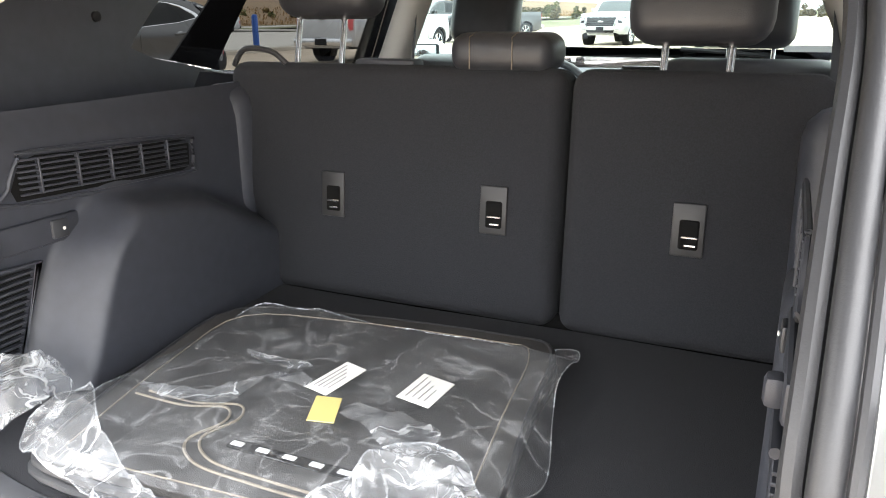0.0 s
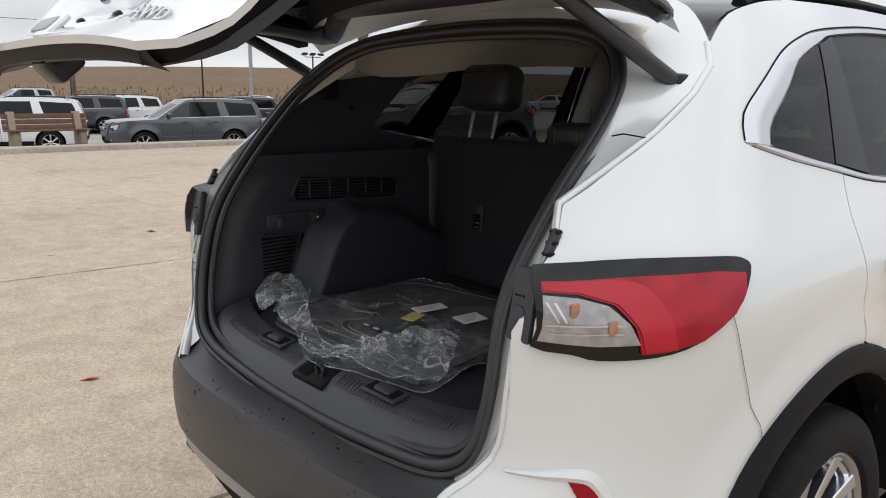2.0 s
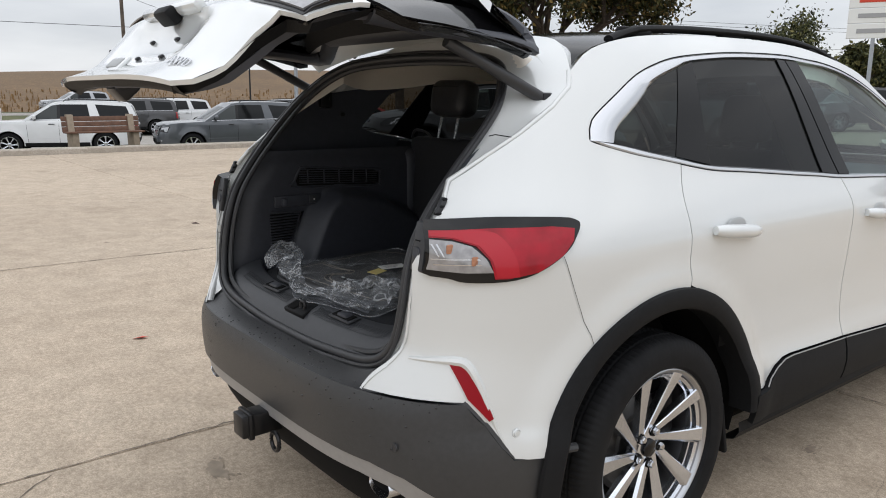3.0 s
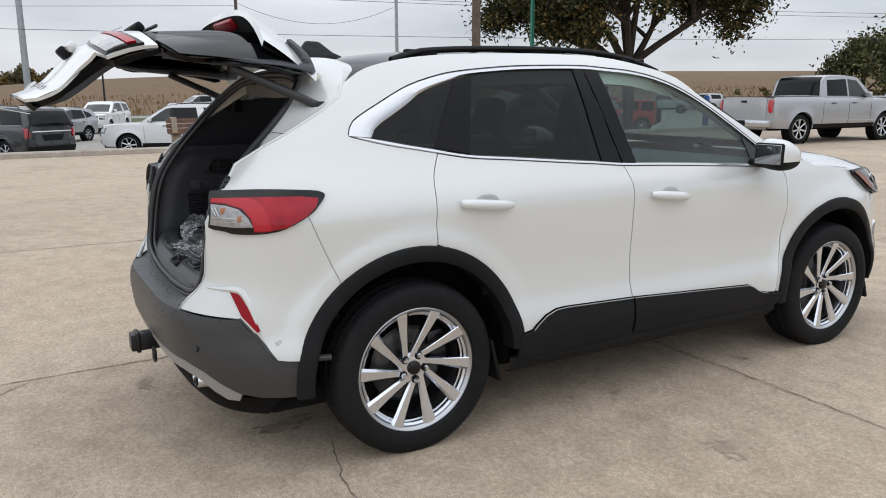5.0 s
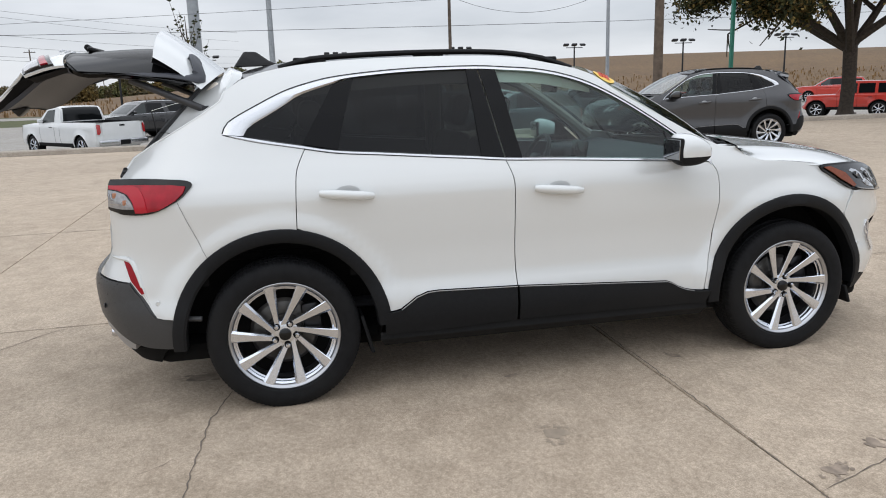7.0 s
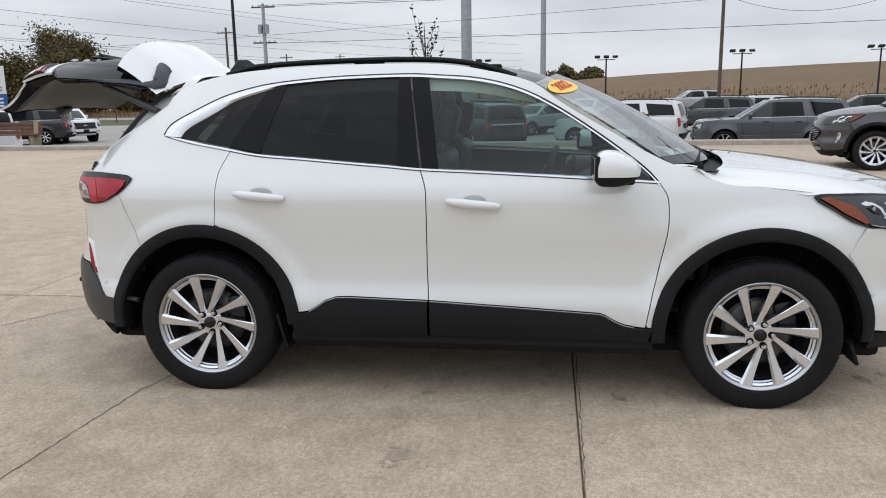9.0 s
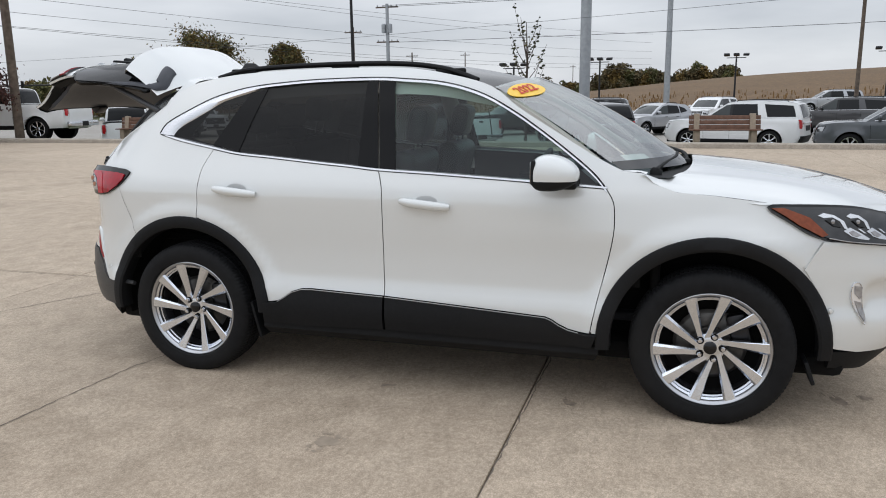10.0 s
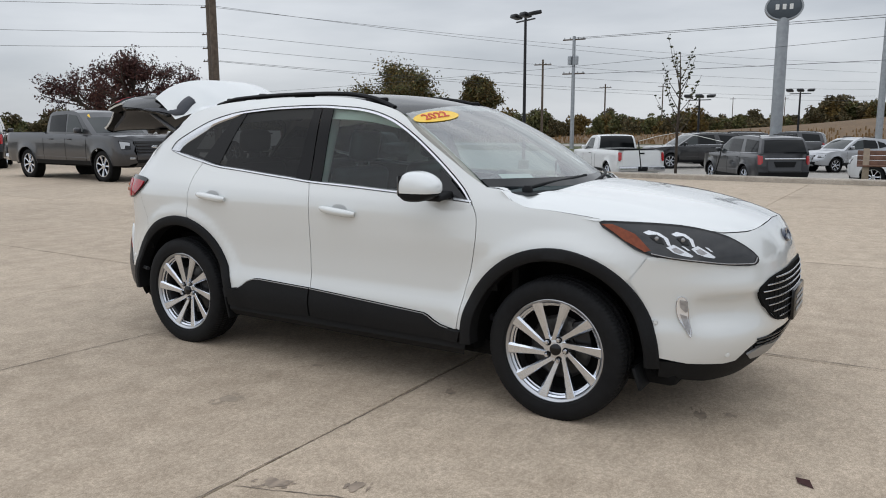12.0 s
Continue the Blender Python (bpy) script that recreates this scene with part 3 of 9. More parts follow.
    lamp = part("tail_lamp", patch(tl, proud(0.012), 0.03, 0.04), M_GLOSSBLK, CAR, "red and clear tail lamp in a gloss black frame")
    red = [(-0.738, 1.094), (-0.60, 1.098), (-0.46, 1.097), (-0.395, 1.089), (-0.408, 1.060), (-0.446, 1.026), (-0.52, 0.986), (-0.592, 0.973), (-0.625, 0.973), (-0.632, 1.02), (-0.648, 1.056), (-0.68, 1.074), (-0.744, 1.077)]
    part("red_lens", patch(clip(red), proud(0.019), 0.03, 0.008), M_RED, lamp)
    band = smooth_line([(-0.64, 1.095), (-0.604, 1.084), (-0.580, 1.04), (-0.570, 0.977)], 4)
    swell = [(-0.740, 1.094), *[tuple(q) for q in band], (-0.622, 0.977), (-0.629, 1.02), (-0.645, 1.058), (-0.678, 1.077), (-0.744, 1.081)]
    part("red_lens_band", patch(clip(swell), proud(0.0215), 0.02, 0.004), material_once("bright_red_lens", (0.41, 0.004, 0.017), 0.22, 0.03), lamp)
    clear = [(-0.744, 1.073), (-0.682, 1.069), (-0.656, 1.056), (-0.639, 1.026), (-0.628, 0.990), (-0.68, 0.990), (-0.748, 0.996)]
    part("clear_lens", patch(clip(clear), proud(0.020), 0.03, 0.008), M_CLEAR, lamp)
    for by, bz in ((-0.692, 1.050), (-0.660, 1.020)):
        bx, byy, _ = proud(0.020)(by, bz)
        part("amber_bulb", box(0.008, 0.020, 0.024, 0.004, 2, (bx, byy, bz)), M_BULB, lamp)
    for y in (-0.718, -0.710):
        part("lens_rib", strip([proud(0.023)(y, z) for z in (1.062, 1.04, 1.03)], [proud(0.023)(y + 0.003, z) for z in (1.062, 1.04, 1.03)]), M_CHROME, lamp)
    for z in (1.012, 1.026):
        part("lens_rib", strip([proud(0.023)(y, z) for y in (-0.732, -0.70, -0.652)], [proud(0.023)(y, z - 0.003) for y in (-0.732, -0.70, -0.650)]), M_CHROME, lamp)
    # reflector
    refl = [(-0.712, 0.746), (-0.680, 0.742), (-0.655, 0.690), (-0.626, 0.600), (-0.638, 0.594), (-0.684, 0.655)]
    part("rear_reflector", patch(refl, on_side(s, 0.006), 0.03, 0.008), M_REDDK, CAR)
    crease = smooth_line([(-0.775, 0.752), (-0.74, 0.752), (-0.700, 0.752), (-0.672, 0.742), (-0.65, 0.69), (-0.628, 0.61), (-0.60, 0.53)], 4)
    part("bumper_crease", tube([on_side(s, -0.004)(y, z) for y, z in crease], [0.004 + 0.010 * math.sin(math.pi * k / 24) for k in range(25)], 8), M_WHITE, CAR)
    for y, z in ((-0.565, 0.552), (3.205, 0.553)):
        part("parking_sensor", lathe([(0, 0.013), (0.004, 0.013), (0.006, 0.011), (0.004, 0.0095), (0.007, 0.008), (0.007, 0.0)], 20, "X"), M_WHITE, CAR, at=pose(s * (flank(y, z) - 0.0005), y, z, 0, 0, (-8 if y < 0 else 25) * s) @ Matrix.Diagonal((s, 1, 1, 1)))
    # mirror
    shell = bmesh.new()
    bmesh.ops.create_uvsphere(shell, u_segments=28, v_segments=18, radius=1)
    for v in shell.verts:
        x, y, z = v.co
        q = lambda a, n: math.copysign(abs(a) ** n, a)
        v.co = Vector((1.01 * s + s * 0.090 * q(x, 0.7), 1.985 + (0.142 if y > 0 else 0.065) * q(y, 0.75) - 0.012 * (x * s), 1.155 + 0.078 * q(z, 0.7) * (1 - 0.38 * max(0, y) ** 1.5) - 0.012 * x * s - 0.012 * max(0, y)))
    cut = shell.copy()
    bmesh.ops.bisect_plane(shell, geom=shell.verts[:] + shell.edges[:] + shell.faces[:], plane_co=(0, 0, 1.122), plane_no=(0, 0, 1), clear_inner=True)
    bmesh.ops.bisect_plane(cut, geom=cut.verts[:] + cut.edges[:] + cut.faces[:], plane_co=(0, 0, 1.118), plane_no=(0, 0, 1), clear_outer=True)
    mir = part("wing_mirror", shell, M_WHITE, CAR, "white-capped wing mirror on a black foot")
    part("mirror_foot", cut, M_BLACKPL, mir)
    part("mirror_arm", box(0.16, 0.10, 0.035, 0.014, 3, (s * 0.89, 2.06, 1.098), turn=pose(0, 0, 0, 0, s * 6, 0)), M_BLACKPL, mir)
    part("mirror_bezel", box(0.160, 0.02, 0.112, 0.03, 3, (s * 1.012, 1.932, 1.158), turn=pose(0, 0, 0, 0, 0, 3 * s)), M_BLACKPL, mir)
    part("mirror_glass", box(0.145, 0.006, 0.098, 0.02, 3, (s * 1.012, 1.920, 1.158), turn=pose(0, 0, 0, 0, 0, 3 * s)), material_once("mirror_silver", (0.30, 0.31, 0.32), 0.02, 0.0, 1.0), mir)


ONCE = {}


def material_once(name, color, rough, coat=0.0, metal=0.0):
    if name not in ONCE:
        ONCE[name] = material(name, color, rough, metal, coat)
    return ONCE[name]


for side in (1, -1):
    side_body(side)

# dark inner shell behind the panel joints
for side in (1, -1):
    shell_low = [[(side * (flank(y, z) - 0.03), y, z) for y in np.linspace(-0.45, 3.05, 60)] for z in (0.46, 0.62, 0.80, 0.90, 0.985)]
    keep = bmesh.new()
    grid = [[keep.verts.new(q) for q in row] for row in shell_low]
    for a, b in zip(grid, grid[1:]):
        for i in range(len(a) - 1):
            c = (a[i].co + b[i + 1].co) / 2
            if min(math.hypot(c.y - hy, c.z - hz) for hy, hz in HUBS) > 0.50:
                keep.faces.new((a[i], a[i + 1], b[i + 1], b[i]))
    part("inner_side_frame", keep, M_GAP, CAR)

# ---- roof, screens, bonnet ----


def roof_z(x, y):
    e = z_on(ROOF_EDGE, y)
    return e + (0.030 + 0.004 * math.cos(y)) * (1 - (abs(x) / max(flank(y, e), 0.3)) ** 2.2)


rows = []
for y in np.linspace(-0.20, 1.66, 28):
    e = flank(y, z_on(ROOF_EDGE, y))
    rows.append([(x * (e - 0.012), y + 0.10 * (1 - x * x) * max(0, (y - 0.9) / 0.76) - 0.06 * (1 - x * x) * max(0, (0.2 - y) / 0.4), roof_z(x * e, y)) for x in np.linspace(-1, 1, 17)])
part("roof_panel", strip(rows[0], rows[-1], mid=rows[1:-1]), M_ROOFGL, CAR, "black glass roof panel")
for s in (1, -1):
    pts = []
    for t in np.linspace(0, 1, 30):
        y = 0.06 + 1.50 * t
        z = z_on(ROOF_EDGE, y)
        lift = 0.019 * min(1, min(t, 1 - t) / 0.10)
        pts.append((s * (flank(y, z) - 0.035), y, z + 0.002 + lift))
    rail = part("roof_rail", tube(pts, 0.019, 10, flat=0.75), M_BLACKPL, CAR)
    for t in (0.10, 0.5, 0.9):
        y = 0.06 + 1.50 * t
        z = z_on(ROOF_EDGE, y)
        part("rail_foot", box(0.03, 0.16, 0.03, 0.01, 2, (s * (flank(y, z) - 0.038), y, z + 0.014)), M_BLACKPL, rail)
fin = prism([(-0.17, 1.628), (-0.11, 1.71), (-0.045, 1.708), (0.02, 1.66), (0.09, 1.632)], 0.05, "X", 0.0, 0.010)
for v in fin.verts:
    v.co.x *= 1 - 0.72 * max(0, (v.co.z - 1.63) / 0.085)
part("roof_antenna", fin, M_GLOSSBLK, CAR)

wtop = [np.array((x, 1.655 + 0.11 * (1 - (x / 0.615) ** 2), 1.535 + 0.055 * (1 - (x / 0.615) ** 2))) for x in np.linspace(-0.615, 0.615, 25)]
wlow = [np.array((x, 2.29 + 0.30 * (1 - (abs(x) / 0.785) ** 2), 1.148 - 0.02 * (1 - (x / 0.785) ** 2))) for x in np.linspace(-0.785, 0.785, 25)]
rows = [[(1 - k) * a + k * b + np.array((0, 0.02, 0.03)) * (4 * k * (1 - k)) * (1 - (abs(a[0]) / 0.62) ** 4 * 0.7) for a, b in zip(wtop, wlow)] for k in np.linspace(0, 1, 13)]
ws = part("windscreen", orient(strip(rows[0], rows[-1], mid=rows[1:-1])), M_SCREEN, CAR)
ws.visible_shadow = False
band = part("windscreen_band", strip([q + np.array((0, 0.002, 0.003)) for q in rows[-2]], [q + np.array((0, 0.002, 0.003)) for q in rows[-1]]), M_GLOSSBLK, ws)


def on_screen(u, v, off=0.004):
    """A place on the windscreen: u sideways -1 to 1, v down 0 to 1."""
    i, k = (u + 1) / 2 * 24, v * 12
    i0, k0 = min(int(i), 23), min(int(k), 11)
    a, b = i - i0, k - k0
    q = (1 - b) * ((1 - a) * rows[k0][i0] + a * rows[k0][i0 + 1]) + b * ((1 - a) * rows[k0 + 1][i0] + a * rows[k0 + 1][i0 + 1])
    return (q[0], q[1] + off * 0.6, q[2] + off * 0.8)


dash_tag = patch([(0.84, 0.845), (0.60, 0.855), (0.60, 0.91), (0.84, 0.905)], lambda u, v: on_screen(u, v, -0.012), 0.1, 0.0)
part("dash_paper", dash_tag, M_PAPER, ws)
sticker = part("windscreen_sticker", patch([(0.77 + 0.24 * math.cos(a), 0.118 + 0.074 * math.sin(a)) for a in np.linspace(0, 2 * math.pi, 36, endpoint=False)], lambda u, v: on_screen(u, v, 0.005), 0.05, 0.002), M_YELLOW, ws, "yellow oval sticker reading 2022")
o, px, py = (np.array(on_screen(*q, 0.008)) for q in ((0.79, 0.115), (0.89, 0.115), (0.79, 0.08)))
ex = (px - o) / np.linalg.norm(px - o)
ey = (py - o) - ex * np.dot(py - o, ex)
ey /= np.linalg.norm(ey)
ez = np.cross(ex, ey)


def lettering(name, text, size, mat, parent, m, extrude=0.0008, spread=1.0):
    cu = bpy.data.curves.new(name, "FONT")
    cu.body, cu.size, cu.extrude, cu.align_x, cu.align_y, cu.space_character = text, size, extrude, "CENTER", "CENTER", spread
    cu.offset = size * 0.018
    cu.materials.append(mat)
    ob = new(name, cu)
    ob.parent, ob.matrix_basis = parent, m
    return ob


ex, ez = -ex, -ez
face = Matrix(((ex[0], ey[0], ez[0], o[0]), (ex[1], ey[1], ez[1], o[1]), (ex[2], ey[2], ez[2], o[2]), (0, 0, 0, 1)))
lettering("sticker_lettering", "2022", 0.088, M_REDINK, sticker, face)

# bonnet
HOOD_Y = [2.30, 2.36, 2.40, 2.456, 2.542, 2.70, 2.906, 3.05, 3.20, 3.35, 3.47, 3.555]
HOOD_MID = [1.150, 1.155, 1.157, 1.158, 1.155, 1.146, 1.125, 1.105, 1.08, 1.045, 1.01, 0.975]
HOOD_SIDE = [1.150, 1.147, 1.136, 1.094, 1.060, 1.040, 1.022, 1.012, 1.003, 0.985, 0.965, 0.950]
FRONT_X = [0.0, 0.2, 0.45, 0.58, 0.692, 0.794, 0.83]
FRONT_Z = [0.985, 0.978, 0.960, 0.963, 1.000, 1.014, 1.012]
rows = []
for t in np.linspace(0, 1, 26):
    row = []
    for u in np.linspace(-1, 1, 41):
        a = abs(u)
        xf = 0.83 * a
        zf = interp(xf, FRONT_X, FRONT_Z)
        yf = nose(xf, zf) - 0.004
        yb = 2.61 - 0.235 * a**4
        y = yb + (yf - yb) * t
        zs = interp(yb + (2.962 - yb) * t, HOOD_Y, HOOD_SIDE)
        zm = interp(y, HOOD_Y, HOOD_MID)
        shape = lambda zs, zm: zs + (zm - zs) * (1 - a**2.6)
        z = shape(zs, zm) + (zf + 0.003 - shape(1.020, interp(yf, HOOD_Y, HOOD_MID))) * t**4
        x = a * ((1 - t) * (flank(2.5, 1.07) - 0.006) + t * 0.83)
        z += 0.010 * math.exp(-(((a - 0.74) / 0.07) ** 2)) * (1 - t) ** 0.5
        row.append((math.copysign(x, u), y, z))
    rows.append(row)
bm = strip(rows[0], rows[-1], mid=rows[1:-1])
part("bonnet", bm, M_WHITE, CAR)
# cowl with wipers
rowa = [(x, 2.33 + 0.245 * (1 - (abs(x) / 0.785) ** 2), 1.118) for x in np.linspace(-0.74, 0.74, 21)]
rowb = [(x, 2.49 + 0.145 * (1 - (abs(x) / 0.785) ** 2), 1.112) for x in np.linspace(-0.74, 0.74, 21)]
part("cowl_panel", strip(rowa, rowb), M_BLACKPL, CAR)
for pts in ([(0.62, 2.44, 1.135), (0.45, 2.47, 1.15), (0.20, 2.52, 1.165), (0.02, 2.53, 1.175)], [(0.05, 2.585, 1.13), (-0.15, 2.57, 1.16), (-0.40, 2.50, 1.17), (-0.58, 2.42, 1.18)]):
    wp = part("wiper", tube(smooth_line(pts, 6), 0.010, 8), M_BLACKPL, CAR)
    part("wiper_pivot", lathe([(0, 0.03), (0.03, 0.028), (0.045, 0.015), (0.045, 0)], 16, "Z"), M_BLACKPL, wp, at=Matrix.Translation(np.array(pts[0]) - np.array((0, 0, 0.03))))

# ---- front end ----
HL = [(0.827, 1.008), (0.794, 1.016), (0.692, 1.003), (0.614, 0.972), (0.551, 0.932), (0.475, 0.850), (0.505, 0.812), (0.634, 0.820), (0.778, 0.850), (0.823, 0.877), (0.832, 0.93)]
top_line = [(-0.862, 0.985), (-0.83, 1.012), (-0.794, 1.014), (-0.692, 1.000), (-0.58, 0.960), (-0.45, 0.958), (-0.2, 0.978), (0, 0.985), (0.2, 0.978), (0.45, 0.958), (0.58, 0.960), (0.692, 1.000), (0.794, 1.014), (0.83, 1.012), (0.862, 0.985)]


def nose_uy(y, z):
    return math.degrees(math.acos(min(1, ((y - 2.5) / (interp(z, NOSE_Z, NOSE_Y) - 2.5)) ** 1.35)))


edge = [(nose_uy(y, z), z) for y, z in ((3.157, 0.858), (3.128, 0.81), (3.074, 0.737), *arch(1, 0.510, 42, 2, 8))]
low_line = [(0.74, 0.352), (0.60, 0.338), (0.545, 0.345), (0.52, 0.392), (0.46, 0.44), (0.30, 0.468), (0, 0.47)]
poly = [(nose_u(x, z), z) for x, z in top_line[3:-3]]
hl_low = [(0.505, 0.814), (0.634, 0.822), (0.778, 0.852)]
poly = [(nose_u(-x, z), z) for x, z in hl_low[::-1]] + [(nose_u(-0.482, 0.855), 0.855), (nose_u(-0.55, 0.932), 0.932)] + poly + [(nose_u(0.55, 0.932), 0.932), (nose_u(0.482, 0.855), 0.855)] + [(nose_u(x, z), z) for x, z in hl_low]
poly = [(-u, z) for u, z in edge[::-1]] + poly + edge
poly += [(nose_u(x, z), z) for x, z in low_line] + [(-nose_u(x, z), z) for x, z in low_line[-2::-1]]


def scaled(f, k=60.0):
    """Angles shrunk, so that cells come out about square."""
    return lambda u, v: f(u * k, v)


def bumper_face(u, z):
    """The nose with its hollow round the fog lamps and the grille."""
    x, y, zz = on_nose(0)(u, z)
    dip = 0.062 / (1 + math.exp((z - 0.672) / 0.008)) * math.exp(-(((z - 0.60) / 0.10) ** 2)) * math.exp(-(((abs(u) - 37) / 12.5) ** 4))
    swell = 0.012 * math.exp(-(((z - 0.72) / 0.05) ** 2)) * (1 - math.exp(-((u / 29) ** 6)))
    return (x, y - dip + swell, zz)


front = part("front_bumper", patch([(u / 60, z) for u, z in poly], scaled(bumper_face), 0.017, 0.012), M_WHITE, CAR)
for s in (1, -1):
    hl = [(s * nose_u(x, z) / 60, z) for x, z in (smooth_line(HL, 3, True))]
    lamp = part("headlamp", patch(hl, scaled(on_nose(0.008)), 0.03, 0.02), M_GLOSSBLK, CAR, "smoked headlamp with amber corner and bright projector rings")
    inner = shrink([(q[0] * 60 * 0.011, q[1]) for q in hl], 0.010)
    part("lamp_lens", patch([(u / 0.66, z) for u, z in inner], scaled(on_nose(0.014)), 0.03, 0.004), M_LAMPDK, lamp)
    amber = [(0.826, 1.002), (0.815, 1.003), (0.805, 0.962), (0.808, 0.890), (0.819, 0.882), (0.829, 0.932)]
    part("amber_corner", patch([(s * nose_u(x, z) / 60, z) for x, z in amber], scaled(on_nose(0.017)), 0.04, 0.003), M_AMBER, lamp)
    for x0, k0 in ((0.790, 0.58), (0.742, 0.70)):
        at_lamp = lambda x, z: (s * nose_u(x0 - (0.745 - x) * k0, z - (0.790 - x0) * 0.12) / 60, z - (0.790 - x0) * 0.12)
        for shape, mat, off in (
            ([(0.746, 0.970), (0.722, 0.980), (0.700, 0.970), (0.690, 0.945), (0.702, 0.912), (0.712, 0.914), (0.704, 0.945), (0.714, 0.962), (0.740, 0.960)], M_CHROME, 0.0175),
            ([(0.742, 0.952), (0.722, 0.958), (0.712, 0.944), (0.720, 0.920), (0.738, 0.926)], M_GLOSSBLK, 0.0195),
            ([(0.722, 0.905), (0.690, 0.918), (0.662, 0.888), (0.645, 0.868), (0.655, 0.862), (0.690, 0.870), (0.712, 0.882)], M_CHROME, 0.0175),
            ([(0.708, 0.900), (0.690, 0.906), (0.672, 0.884), (0.692, 0.878), (0.706, 0.886)], M_CLEAR, 0.0195),
            ([(0.666, 0.912), (0.654, 0.910), (0.642, 0.890), (0.652, 0.892)], M_CHROME, 0.0175),
        ):
            part("lamp_reflector", patch([at_lamp(x, z) for x, z in shape], scaled(on_nose(off)), 0.05, 0.004), mat, lamp)
        c = on_nose(0.016)(at_lamp(0.727, 0.943)[0] * 60, at_lamp(0.727, 0.943)[1])
        part("projector_lens", lathe([(0, 0.011), (0.004, 0.0105), (0.007, 0.006), (0.008, 0)], 16, "Y"), M_CLEAR, lamp, at=pose(*c, 0, 0, -50 * s))
    drl = [(0.812, 0.876), (0.778, 0.858), (0.70, 0.840), (0.634, 0.829), (0.56, 0.824), (0.515, 0.824), (0.492, 0.848)]
    part("running_light", tube([on_nose(0.017)(s * nose_u(x, z), z) for x, z in smooth_line(drl, 5)], 0.0026, 8), M_CLEAR, lamp)
    fog = smooth_line([(0.773, 0.672), (0.756, 0.664), (0.745, 0.60), (0.748, 0.53), (0.757, 0.487), (0.768, 0.535), (0.776, 0.61)], 3, True)
    fl = part("fog_lamp", patch([(s * nose_u(x, z) / 60, z) for x, z in fog], scaled(lambda u, z: tuple(np.array(bumper_face(u, z)) + np.array((0.004 * (1 if u > 0 else -1), 0.006, 0)))), 0.03, 0.012), M_LED, CAR, "slim upright fog lamp with chrome blade")
    off = lambda u, z, d: tuple(np.array(bumper_face(u, z)) + np.array((d * 0.6 * (1 if u > 0 else -1), d, 0)))
    part("fog_bezel", tube([off(s * nose_u(x, z), z, 0.007) for x, z in fog], 0.0022, 8, closed=True), M_CHROME, fl)
    for blade in ([(0.771, 0.662), (0.752, 0.655), (0.748, 0.61), (0.756, 0.60), (0.769, 0.625)], [(0.770, 0.595), (0.752, 0.585), (0.752, 0.53), (0.758, 0.50), (0.766, 0.54)]):
        part("fog_reflector", patch([(s * nose_u(x, z) / 60, z) for x, z in blade], scaled(lambda u, z: off(u, z, 0.010)), 0.03, 0.004), M_CLEAR, fl)
    part("parking_sensor", lathe([(0, 0.013), (0.004, 0.013), (0.006, 0.010), (0.006, 0)], 18, "Y"), M_WHITE, CAR, at=pose(s * 0.61, nose(0.61, 0.385) - 0.004, 0.385, 0, 0, -48 * s))
# grille
gr = [(0.492, 0.677), (0.455, 0.715), (0.34, 0.750), (0, 0.768), (-0.34, 0.750), (-0.455, 0.715), (-0.492, 0.677), (-0.45, 0.605), (-0.33, 0.525), (0, 0.505), (0.33, 0.525), (0.45, 0.605)]
grille = part("grille", patch([(nose_u(x, z) / 60, z) for x, z in gr], scaled(on_nose(0.007)), 0.04, 0.03), M_GAP, CAR, "black grille with bright horizontal bars")
for z, w in ((0.738, 0.37), (0.709, 0.447), (0.68, 0.475), (0.645, 0.462), (0.61, 0.435), (0.575, 0.39), (0.54, 0.33)):
    part("grille_bar", tube([on_nose(0.012)(nose_u(x, z), z) for x in np.linspace(-w, w, 25)], 0.0042, 8), M_CHROME, grille)
part("grille_frame", tube([on_nose(0.006)(nose_u(x, z), z) for x, z in smooth_line(gr, 4, True)], 0.005, 8, closed=True), M_GAP, grille)
for x in np.linspace(-0.42, 0.42, 22):
    top_z = interp(abs(x), [0, 0.34, 0.46], [0.765, 0.745, 0.71])
    low_z = interp(abs(x), [0, 0.33, 0.45], [0.51, 0.53, 0.61])
    part("grille_rib", tube([on_nose(0.007)(nose_u(x, z), z) for z in np.linspace(low_z, top_z, 6)], 0.003, 6), M_GAP, grille)
part("nose_emblem", lathe([(0, 0.06), (0.010, 0.058), (0.013, 0.05), (0.010, 0.045), (0.010, 0)], 32, "Y"), material_once("blue_enamel", (0.03, 0.04, 0.07), 0.15, 0.5), CAR, "oval chrome-rimmed badge", at=pose(0, nose(0, 0.90), 0.90, 24, 0, 0) @ Matrix.Diagonal((1.35, 1, 0.62, 1)))
part("plate_holder", box(0.34, 0.03, 0.16, 0.012, 2, (0, 3.704, 0.565)), M_GLOSSBLK, CAR, "black plate holder with unreadable bars")
for z in (0.60, 0.57, 0.535):
    part("plate_bar", box(0.24, 0.004, 0.016, 0.002, 1, (0, 3.7215, z)), M_INK, CAR)
# lower front in black with a silver lip
lowpoly = [(-nose_uy(3.225, 0.36), 0.362), *[(-nose_u(x, z), z - 0.003) for x, z in low_line], *[(nose_u(x, z), z - 0.003) for x, z in low_line[-2::-1]], (nose_uy(3.225, 0.36), 0.362), (nose_uy(3.22, 0.28), 0.28), (35, 0.235), (0, 0.225), (-35, 0.235), (-nose_uy(3.22, 0.28), 0.28)]
part("front_lower_bumper", patch([(u / 60, z) for u, z in lowpoly], scaled(on_nose(-0.004)), 0.04, 0.02), M_BLACKPL, CAR)
